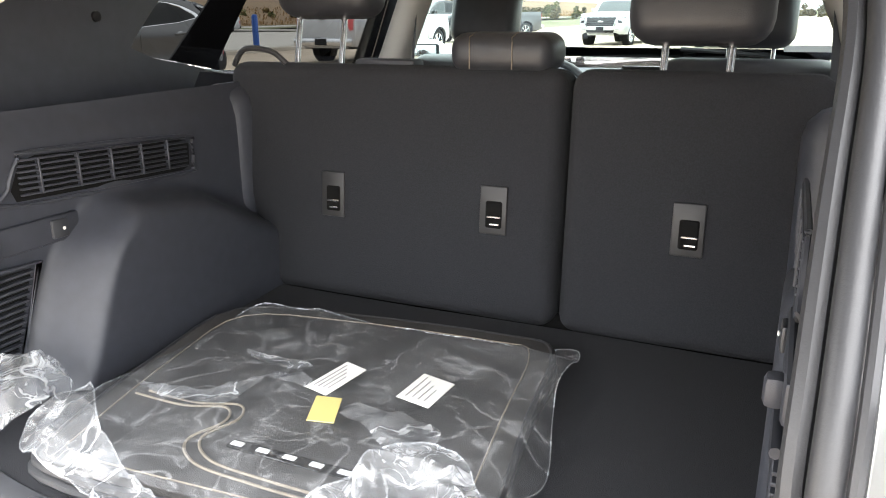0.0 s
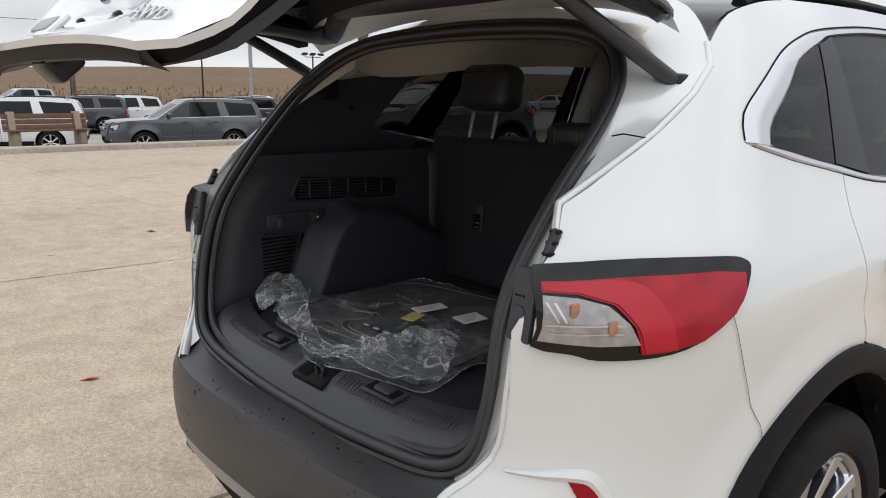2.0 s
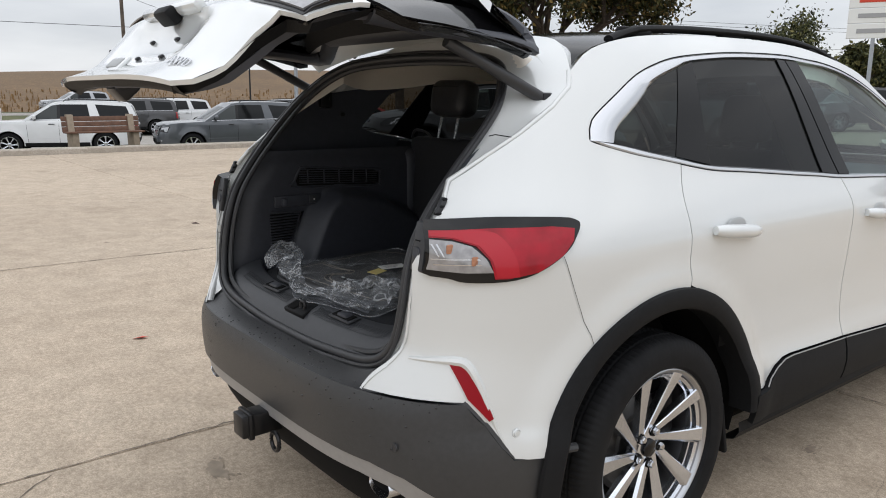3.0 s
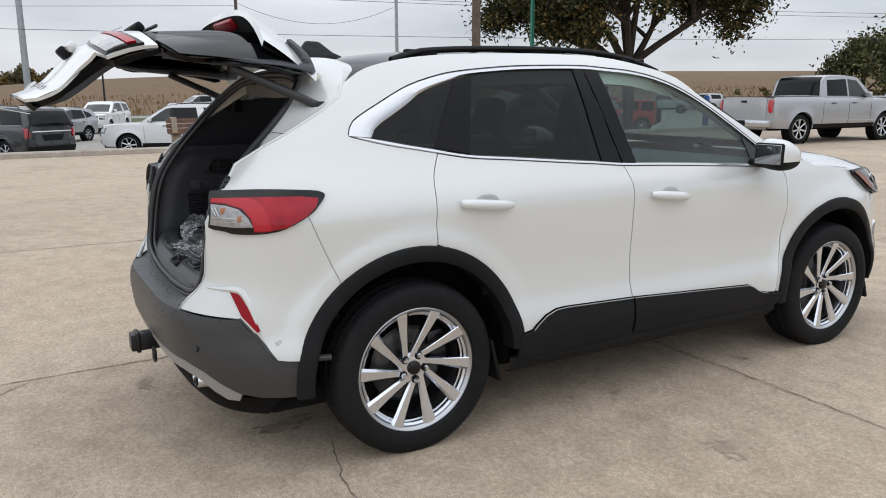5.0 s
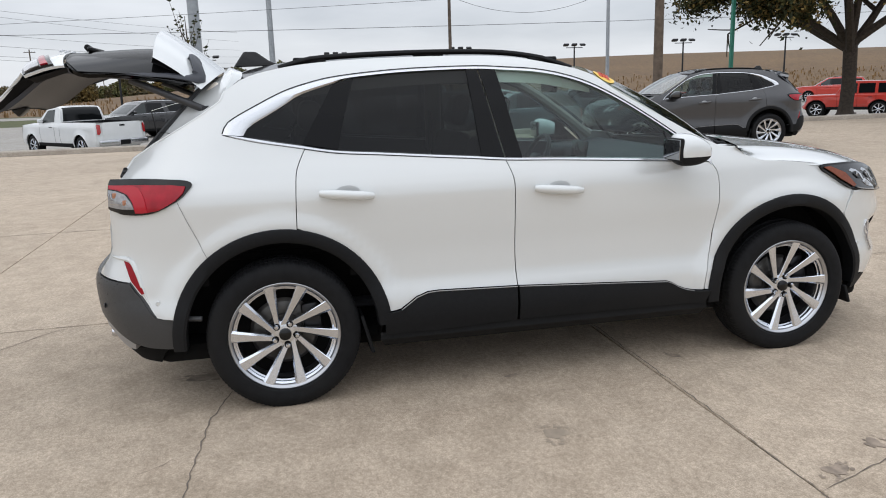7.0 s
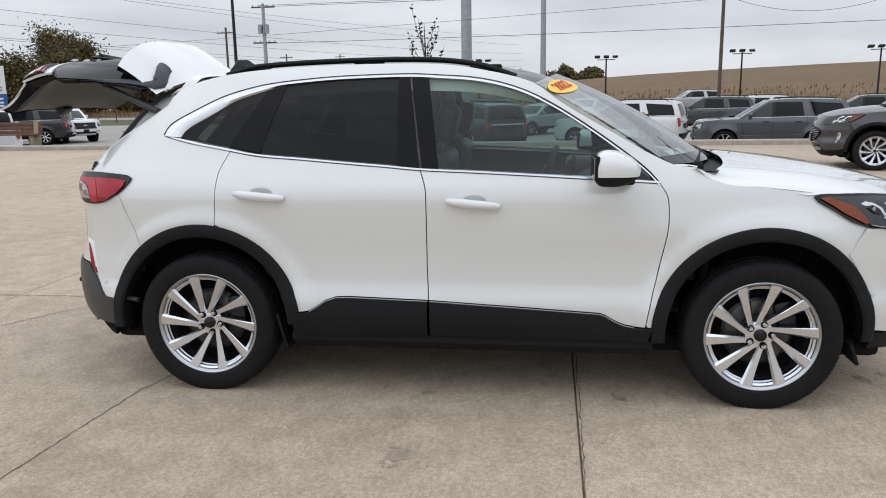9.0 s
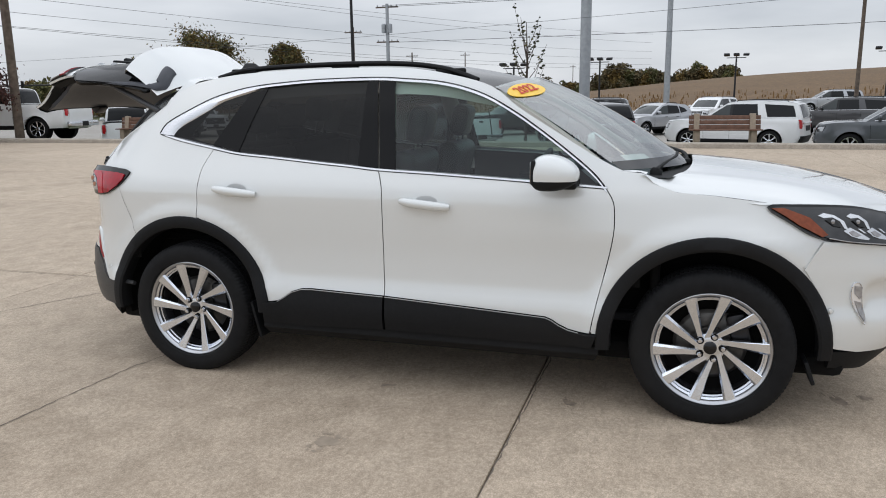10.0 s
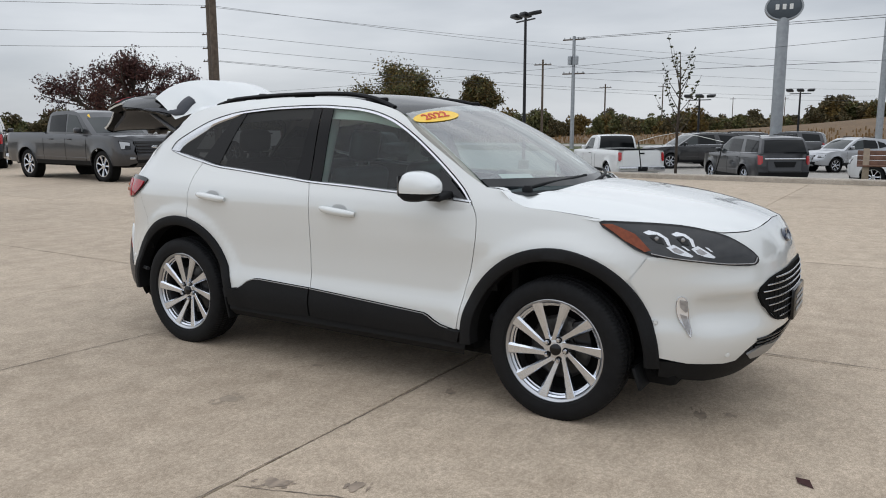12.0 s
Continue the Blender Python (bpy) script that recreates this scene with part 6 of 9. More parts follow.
def plastic(name, haze, streak, rough, relief, gloss):
    """Thin clear film: see-through, glossy, whitened along its creases."""
    m = bpy.data.materials.new(name)
    m.use_nodes = True
    t = m.node_tree
    t.nodes.clear()
    k, nd = t.links.new, t.nodes.new
    out, mix, mix2 = nd("ShaderNodeOutputMaterial"), nd("ShaderNodeMixShader"), nd("ShaderNodeMixShader")
    tr, gl, df, tl, both = nd("ShaderNodeBsdfTransparent"), nd("ShaderNodeBsdfGlossy"), nd("ShaderNodeBsdfDiffuse"), nd("ShaderNodeBsdfTranslucent"), nd("ShaderNodeAddShader")
    co = nd("ShaderNodeTexCoord")

    def noise_at(scale, detail, warp):
        n = nd("ShaderNodeTexNoise")
        n.inputs["Scale"].default_value, n.inputs["Detail"].default_value, n.inputs["Distortion"].default_value = scale, detail, warp
        k(co.outputs["Object"], n.inputs["Vector"])
        return n

    def crease(n, wid):
        d, a, r = nd("ShaderNodeMath"), nd("ShaderNodeMath"), nd("ShaderNodeMapRange")
        d.operation, a.operation = "SUBTRACT", "ABSOLUTE"
        d.inputs[1].default_value = 0.5
        k(n.outputs["Fac"], d.inputs[0])
        k(d.outputs[0], a.inputs[0])
        r.inputs["From Min"].default_value, r.inputs["From Max"].default_value = 0.0, wid
        r.inputs["To Min"].default_value, r.inputs["To Max"].default_value = 1.0, 0.0
        k(a.outputs[0], r.inputs["Value"])
        return r.outputs[0]

    def math2(op, a, b):
        x = nd("ShaderNodeMath")
        x.operation = op
        k(a, x.inputs[0])
        if isinstance(b, float):
            x.inputs[1].default_value = b
        else:
            k(b, x.inputs[1])
        return x.outputs[0]

    c1, c2 = crease(noise_at(9, 3, 0.6), 0.022), crease(noise_at(26, 3, 1.0), 0.03)
    patchy = nd("ShaderNodeMapRange")
    patchy.inputs["From Min"].default_value, patchy.inputs["From Max"].default_value = 0.42, 0.66
    k(noise_at(11, 4, 0.5).outputs["Fac"], patchy.inputs["Value"])
    lines = math2("MAXIMUM", c1, math2("MULTIPLY", c2, patchy.outputs[0]))
    fac = math2("ADD", math2("MULTIPLY", lines, streak), math2("ADD", math2("MULTIPLY", patchy.outputs[0], haze * 1.5), haze))
    bp = nd("ShaderNodeBump")
    bp.inputs["Strength"].default_value, bp.inputs["Distance"].default_value = relief, 0.010
    k(math2("ADD", noise_at(13, 3, 0.8).outputs["Fac"], math2("MULTIPLY", lines, 0.12)), bp.inputs["Height"])
    shine, fr = schlick(t, 0.04, gloss)
    tr.inputs["Color"].default_value = (0.93, 0.95, 0.97, 1)
    gl.inputs["Roughness"].default_value = rough
    df.inputs["Color"].default_value = (0.80, 0.82, 0.84, 1)
    tl.inputs["Color"].default_value = (0.35, 0.36, 0.38, 1)
    for node in (gl, fr, df):
        k(bp.outputs["Normal"], node.inputs["Normal"])
    k(df.outputs[0], both.inputs[0])
    k(tl.outputs[0], both.inputs[1])
    k(fac, mix2.inputs["Fac"])
    k(tr.outputs[0], mix2.inputs[1])
    k(both.outputs[0], mix2.inputs[2])
    k(shine, mix.inputs["Fac"])
    k(mix2.outputs[0], mix.inputs[1])
    k(gl.outputs[0], mix.inputs[2])
    k(mix.outputs[0], out.inputs["Surface"])
    return m


M_FILM = plastic("clear_polythene", 0.035, 0.14, 0.22, 0.12, 0.5)
M_HEM = plastic("whitened_film_edge", 0.08, 0.3, 0.2, 0.2, 1.0)
M_FOLD = plastic("creased_polythene", 0.07, 0.34, 0.14, 0.30, 1.2)


def ridged(x, y, z, f):
    return 1 - abs(2 * noise.noise(Vector((x * f, y * f, z))))


def film_sheet(outline, height, n=90, seed=0.0):
    """A creased film inside an outline, lying over what is below."""
    poly = [tuple(q) for q in smooth_line(outline, 5, True)]
    bm = bmesh.new()
    bm.faces.new([bm.verts.new((u, v, 0)) for u, v in poly])
    us, vs = [q[0] for q in poly], [q[1] for q in poly]
    for lo, hi, no in ((min(us), max(us), (1, 0, 0)), (min(vs), max(vs), (0, 1, 0))):
        for i in range(1, n):
            bmesh.ops.bisect_plane(bm, geom=bm.verts[:] + bm.edges[:] + bm.faces[:], dist=1e-6, plane_co=Vector(no) * (lo + (hi - lo) * i / n), plane_no=no)
    for v in bm.verts:
        v.co.z = height(v.co.x, v.co.y)
    bmesh.ops.triangulate(bm, faces=bm.faces[:])
    return bm


BAG = [(-0.40, -0.56), (-0.42, -0.42), (-0.435, -0.30), (-0.39, -0.115), (-0.28, -0.098), (-0.11, -0.080), (0.047, -0.086), (0.125, -0.075), (0.195, -0.022), (0.23, -0.005), (0.245, -0.05), (0.245, -0.17), (0.268, -0.28), (0.30, -0.415), (0.282, -0.50), (0.305, -0.60), (0.315, -0.68), (0.228, -0.71), (0.126, -0.725), (0.013, -0.755), (-0.06, -0.745), (-0.217, -0.67), (-0.335, -0.655)]


def bag_height(x, y):
    """The film lies over the mats, sinks at their edge and swells a little."""
    on = sgm((x + 0.41) / 0.012) * sgm((0.245 - 0.06 * y - x) / 0.012) * sgm((-0.075 - y) / 0.012) * sgm((y + 0.655) / 0.02)
    swell = 0.010 * ridged(x, y, 0.3, 3.5) ** 2 + 0.006 * ridged(x, y, 1.3, 9.0) ** 3 + 0.002 * ridged(x, y, 4.0, 24.0) ** 2
    return 0.006 + 0.032 * on + swell * (0.4 + 0.6 * on)


def fold_height(x, y):
    """The slack end of the bag, pushed back in soft peaks."""
    return bag_height(x, y) + 0.004 + 0.026 * ridged(x, y, 2.2, 6.0) ** 2 + 0.014 * ridged(x, y, 5.2, 15.0) ** 2 + 0.005 * ridged(x, y, 8.2, 30.0) ** 2


bag = thing("plastic_bag", "crumpled clear plastic bag round the floor mats on the cargo floor", "bag", pose(0.02, 0, Z0))
part("bag_film", film_sheet(BAG, bag_height, 70), M_FILM, bag)
FOLD = [(-0.36, -0.60), (-0.35, -0.665), (-0.217, -0.685), (-0.10, -0.735), (-0.06, -0.755), (0.013, -0.765), (0.126, -0.735), (0.228, -0.715), (0.318, -0.69), (0.305, -0.60), (0.25, -0.53), (0.20, -0.475), (0.115, -0.50), (0.11, -0.58), (0.06, -0.665), (-0.02, -0.70), (-0.12, -0.675), (-0.257, -0.612), (-0.335, -0.555)]
part("bag_fold", film_sheet(FOLD, fold_height, 40), M_FOLD, bag, sharp=9)
for flap, lift in (
    ([(-0.006, -0.395), (0.043, -0.394), (0.144, -0.412), (0.16, -0.46), (0.116, -0.491), (0.049, -0.441), (-0.006, -0.428)], 0.010),
    ([(-0.355, -0.462), (-0.266, -0.482), (-0.198, -0.487), (-0.166, -0.452), (-0.157, -0.383), (-0.078, -0.385), (-0.107, -0.353), (-0.164, -0.362), (-0.196, -0.415), (-0.234, -0.446), (-0.296, -0.451)], 0.008),
    ([(-0.266, -0.296), (-0.19, -0.30), (-0.112, -0.323), (-0.149, -0.339), (-0.216, -0.327)], 0.006),
):
    part("bag_flap", film_sheet(flap, lambda x, y: bag_height(x, y) + 0.003 + lift * ridged(x, y, 6.1, 11.0) ** 2, 24), M_FOLD, bag, sharp=9)
hem = [(x, y, bag_height(x, y) + 0.001) for x, y in smooth_line(BAG, 6, True)]
part("bag_hem", tube(hem, 0.0011, 5, closed=True), M_HEM, bag)
part("bag_hem", tube([(x, y, fold_height(x, y) + 0.001) for x, y in smooth_line(FOLD, 6, True)], 0.0013, 5, closed=True), M_HEM, bag)
TUFT = [(-0.55, -0.60), (-0.50, -0.64), (-0.44, -0.63), (-0.42, -0.56), (-0.45, -0.49), (-0.51, -0.48), (-0.55, -0.53)]
part("bag_neck", film_sheet(TUFT, lambda x, y: 0.012 + 0.075 * max(0, 1 - ((x + 0.49) / 0.075) ** 2 - ((y + 0.56) / 0.085) ** 2) + 0.030 * ridged(x, y, 3.3, 14) ** 2, 24), M_FOLD, bag, sharp=9)
for k, (x, y, turn, mat, w, h) in enumerate(((-0.056, -0.345, 82, M_PAPER, 0.098, 0.040), (0.087, -0.326, 86, M_PAPER, 0.082, 0.054), (-0.020, -0.434, 112, M_YTAG, 0.070, 0.038))):
    tag = thing("paper_tag", "yellow paper tag on the plastic bag" if k == 2 else "white printed paper tag on the plastic bag", "tag", pose(x + 0.02, y, Z0 + 0.055, 6, 0, turn), group="paper tags")
    part("tag_sheet", box(w, h, 0.0015, 0.0005, 1), mat, tag)
    if k < 2:
        for j in range(4):
            part("print_bar", box(w * (0.8 - 0.12 * j), 0.0016, 0.0008, 0.0, 1, (-0.03 * 0.12 * j, h * (0.3 - 0.18 * j), 0.0012)), M_INK, tag)

# ---- ground ----


def ground_material(name, base, dark, light, speck, rough=0.9, fine=140.0, big=0.22, bump=0.35):
    """A worn surface in world coordinates: broad stains, blotches and fine grains."""
    m = bpy.data.materials.new(name)
    m.use_nodes = True
    t = m.node_tree
    b = t.nodes["Principled BSDF"]
    b.inputs["Roughness"].default_value = rough
    geo = t.nodes.new("ShaderNodeNewGeometry")
    k = t.links.new

    def noise_ramp(scale, detail, lo, hi, c0, c1, rough_=0.6):
        n, r = t.nodes.new("ShaderNodeTexNoise"), t.nodes.new("ShaderNodeValToRGB")
        n.inputs["Scale"].default_value, n.inputs["Detail"].default_value, n.inputs["Roughness"].default_value = scale, detail, rough_
        k(geo.outputs["Position"], n.inputs["Vector"])
        r.color_ramp.elements[0].position, r.color_ramp.elements[1].position = lo, hi
        r.color_ramp.elements[0].color, r.color_ramp.elements[1].color = (*c0, 1), (*c1, 1)
        k(n.outputs["Fac"], r.inputs["Fac"])
        return n, r

    def mixed(a, c, fac, mode="MIX"):
        x = t.nodes.new("ShaderNodeMix")
        x.data_type, x.blend_type = "RGBA", mode
        if isinstance(fac, float):
            x.inputs["Factor"].default_value = fac
        else:
            k(fac, x.inputs["Factor"])
        k(a, x.inputs["A"])
        k(c, x.inputs["B"])
        return x.outputs["Result"]

    _, r1 = noise_ramp(big, 8, 0.30, 0.70, dark, light)
    _, r2 = noise_ramp(2.2, 9, 0.36, 0.64, base, light, 0.75)
    c = mixed(r1.outputs["Color"], r2.outputs["Color"], 0.5)
    n3, r3 = noise_ramp(fine, 5, 0.38, 0.62, (speck, speck, speck * 0.98), (1.12, 1.12, 1.12), 0.8)
    c = mixed(c, r3.outputs["Color"], 0.9, "MULTIPLY")
    _, r5 = noise_ramp(fine * 0.28, 7, 0.40, 0.60, (0.76, 0.75, 0.73), (1.16, 1.16, 1.17), 0.8)
    c = mixed(c, r5.outputs["Color"], 0.9, "MULTIPLY")
    _, r6 = noise_ramp(5.5, 8, 0.40, 0.62, (0.86, 0.852, 0.838), (1.10, 1.10, 1.10), 0.75)
    c = mixed(c, r6.outputs["Color"], 0.9, "MULTIPLY")
    _, r4 = noise_ramp(0.8, 9, 0.52, 0.72, (1, 1, 1), (0.74, 0.725, 0.70), 0.7)
    c = mixed(c, r4.outputs["Color"], 0.8, "MULTIPLY")
    oi, mr, sc = t.nodes.new("ShaderNodeObjectInfo"), t.nodes.new("ShaderNodeMapRange"), t.nodes.new("ShaderNodeVectorMath")
    mr.inputs["To Min"].default_value, mr.inputs["To Max"].default_value = 0.94, 1.06
    sc.operation = "SCALE"
    k(oi.outputs["Random"], mr.inputs["Value"])
    k(c, sc.inputs[0])
    k(mr.outputs["Result"], sc.inputs["Scale"])
    k(sc.outputs[0], b.inputs["Base Color"])
    bp = t.nodes.new("ShaderNodeBump")
    bp.inputs["Strength"].default_value, bp.inputs["Distance"].default_value = bump, 0.004
    k(n3.outputs["Fac"], bp.inputs["Height"])
    k(bp.outputs["Normal"], b.inputs["Normal"])
    return m


M_CONC = ground_material("worn_concrete", (0.515, 0.415, 0.312), (0.43, 0.343, 0.257), (0.59, 0.49, 0.38), 0.58, fine=150.0, bump=0.10)
M_JOINT = material("joint_dirt", (0.15, 0.125, 0.10), 0.95, var=0.3, scale=30)
M_STAIN = material("oil_stain", (0.27, 0.215, 0.165), 0.85, var=0.4, scale=18)
M_KERB = ground_material("kerb_concrete", (0.44, 0.39, 0.33), (0.33, 0.29, 0.25), (0.50, 0.45, 0.39), 0.7, big=0.6)
M_GRASS = ground_material("short_grass", (0.085, 0.105, 0.035), (0.06, 0.085, 0.025), (0.13, 0.13, 0.05), 0.45, fine=60, big=0.5, bump=0.8)
M_ROADM = ground_material("pale_road", (0.33, 0.31, 0.28), (0.28, 0.26, 0.24), (0.38, 0.36, 0.33), 0.75, fine=90)
M_CORN = ground_material("ripe_corn", (0.160, 0.092, 0.036), (0.105, 0.060, 0.024), (0.215, 0.130, 0.054), 0.42, fine=2.5, big=0.03, bump=1.0)
M_STALK = material("dry_corn_stalks", (0.20, 0.12, 0.050), 0.9, obj_random=0.1, var=0.35, scale=3)
M_FAR = ground_material("far_grassland", (0.12, 0.12, 0.06), (0.07, 0.09, 0.035), (0.17, 0.15, 0.07), 0.6, fine=3, big=0.02)

far = bmesh.new()
for r0, r1 in ((0.0, 60.0), (60.0, 400.0), (400.0, 3500.0)):
    for k in range(24):
        a0, a1 = 2 * math.pi * k / 24, 2 * math.pi * (k + 1) / 24
        q = [(r * math.cos(a), r * math.sin(a), -0.95) for r, a in ((r0, a0), (r1, a0), (r1, a1), (r0, a1))]
        far.faces.new([far.verts.new(p) for p in (q[1:] if r0 == 0 else q)])
bmesh.ops.remove_doubles(far, verts=far.verts[:], dist=0.01)
tagged(part("ground", far, M_FAR), "grassy ground that reaches the horizon", "ground", kind="structure")

# concrete lot: a bed in the joints and separate slabs
KERB_X = -17.35
PITCH_X, PITCH_Y, JX, JY = 3.88, 4.25, -0.83, 1.87
bed = box(60.0, 110.0, 1.0, 0, 1, (KERB_X + 30.0, 5.0, -0.512))
lot = part("parking_lot", bed, M_JOINT)
tagged(lot, "tan weathered concrete parking lot in square slabs with cracks and oil spots", "pavement", kind="structure")

# kerb in lengths, grass verge, second lot and roads
kerb = part("kerb", prism([(KERB_X - 0.30, -0.10), (KERB_X, -0.10), (KERB_X - 0.015, 0.11), (KERB_X - 0.045, 0.14), (KERB_X - 0.30, 0.14)], 130, "Y", 5.0), M_KERB)
tagged(kerb, "weathered concrete kerb along the grass verge", "kerb", kind="structure")


def sheet(name, poly, z, mat, label, cat):
    bm = bmesh.new()
    f = bm.faces.new([bm.verts.new((x, y, z)) for x, y in poly])
    if f.normal.z < 0:
        bmesh.ops.reverse_faces(bm, faces=[f])
    return tagged(part(name, bm, mat), label, cat, kind="structure")


def lot_z(y):
    """Level of the far lot, which lies below the verge."""
    return interp(y, [-80, 30, 60, 90], [-0.80, -0.80, -0.60, -0.42])


YS = np.linspace(-60, 70, 66)
prof = ((KERB_X - 0.28, 0.125, 0), (-18.5, 0.09, 0), (-19.9, -0.06, 0), (-21.0, 0.0, 0.45), (-22.6, 0.0, 1.0))
rows = [[(x, y, z + k * lot_z(y)) for y in YS] for x, z, k in prof]
tagged(part("grass_verge", strip(rows[0], rows[-1], mid=rows[1:-1]), M_GRASS), "strip of short dull grass falling from the kerb to the far lot", "grass", kind="structure")
rows = [[(x, y, lot_z(y) - 0.005 + k) for y in YS] for x, k in ((-22.55, 0), (-40, 0), (-62, 0))]
tagged(part("far_lot", strip(rows[0], rows[-1], mid=rows[1:-1]), M_ROADM), "pale car lot behind the verge", "pavement", kind="structure")
sheet("side_lot", [(-62, -95), (40, -95), (40, -50.1), (-62, -60.1)], -0.80, M_ROADM, "pale car lot at the far side", "pavement")
sheet("road", [(-7, 60.5), (-20.8, 70.1), (-62, 70.1), (-62, 76), (-11, 76)], -0.42, M_ROADM, "pale side road", "road")
sheet("front_lot", [(-6, 60.2), (45, 60.2), (60, 200), (-48, 200)], -0.05, M_CONC, "pale concrete lot ahead of the car rows", "pavement")
sheet("highway", [(-66, -160), (-66, 260), (-75, 260), (-75, -160)], -0.42, M_ROADM, "pale highway beyond the car lot", "road")

# corn field rising to the skyline
HX = -78.0


def hill(x, y):
    """Height of the field: it climbs away from the road, most towards +y."""
    d = max(0, HX - x)
    k = interp(y, [-200, -62, -45, -25, 0, 40, 150, 400], [0.0, 0.0, 0.25, 0.85, 1.65, 2.4, 3.4, 4.2])
    return -0.45 + k * 4.1 * (1 - math.exp(-d / 130.0)) + 0.5 * math.sin(x * 0.021) * math.sin(y * 0.017) * min(1, d / 60)


rows = [[(x, y, hill(x, y)) for y in np.linspace(-190, 640, 90)] for x in np.r_[HX, np.linspace(HX - 6, HX - 420, 50)]]
tagged(part("corn_field", strip(rows[0], rows[-1], mid=rows[1:-1]), M_CORN), "ripe brown corn field rising to the skyline", "field", kind="structure")
bm = bmesh.new()
rng = random.Random(5)
for k in range(9000):
    x, y = HX - 0.5 - rng.random() ** 2 * 34, rng.uniform(-150, 330)
    z, h, w, a = hill(x, y), rng.uniform(0.25, 0.6), rng.uniform(0.05, 0.12), rng.uniform(0, math.pi)
    c, s = math.cos(a) * w, math.sin(a) * w
    bm.faces.new([bm.verts.new(q) for q in ((x - c, y - s, z), (x + c, y + s, z), (x + c * 0.5 + rng.uniform(-0.2, 0.2), y + s * 0.5, z + h), (x - c * 0.7, y - s * 0.7, z + h * rng.uniform(0.75, 1)))])
tagged(part("corn_stalks", bm, M_STALK), "rows of dry brown corn stalks at the field's edge", "corn", kind="stuff")

# slopes of grass on the far side of the highway
rows = [[(x, y, z if x < -63 else lot_z(y) - 0.01) for y in np.linspace(-60, 260, 100)] for x, z in ((-61.9, 0), (-66.2, -0.41))]
tagged(part("roadside_grass", strip(rows[0], rows[1]), M_GRASS), "mown grass beside the highway", "grass", kind="structure")
sheet("roadside_grass", [(-75, -160), (-75, 260), (HX + 0.5, 260), (HX + 0.5, -160)], -0.40, M_GRASS, "mown grass below the corn", "grass")

# ---- other vehicles ----
M_PAINTS = {
    "white": material("white_car_paint", (0.74, 0.75, 0.75), 0.3, 0, 0.8, var=0.02, scale=5),
    "grey": material("steel_grey_car_paint", (0.085, 0.093, 0.105), 0.3, 0.3, 0.8, var=0.04, scale=6),
    "dark": material("dark_grey_car_paint", (0.040, 0.041, 0.046), 0.3, 0.3, 0.8, var=0.05, scale=6),
    "charcoal": material("charcoal_car_paint", (0.042, 0.042, 0.045), 0.3, 0.3, 0.8, var=0.05, scale=6),
    "silver": material("silver_car_paint", (0.42, 0.43, 0.45), 0.32, 0.5, 0.8, var=0.03, scale=6),
    "red": material("red_car_paint", (0.50, 0.035, 0.02), 0.3, 0, 0.8, var=0.03, scale=6),
    "black": material("black_car_paint", (0.012, 0.012, 0.014), 0.25, 0, 0.8, var=0.05, scale=6),
    "blue": material("blue_grey_car_paint", (0.05, 0.07, 0.11), 0.3, 0.4, 0.8, var=0.05, scale=6),
}
M_CARGLASS = material("dark_car_glass", (0.007, 0.008, 0.009), 0.06, spec=0.25)
M_CLEARGL = material("clear_car_glass_over_dim_cabin", (0.030, 0.036, 0.036), 0.05, spec=0.5)
M_TAILRED = material("tail_lamp_red", (0.40, 0.012, 0.015), 0.2, coat=0.8)
M_HEADL = material("head_lamp_clear", (0.38, 0.39, 0.40), 0.1, 0.4, coat=0.8)

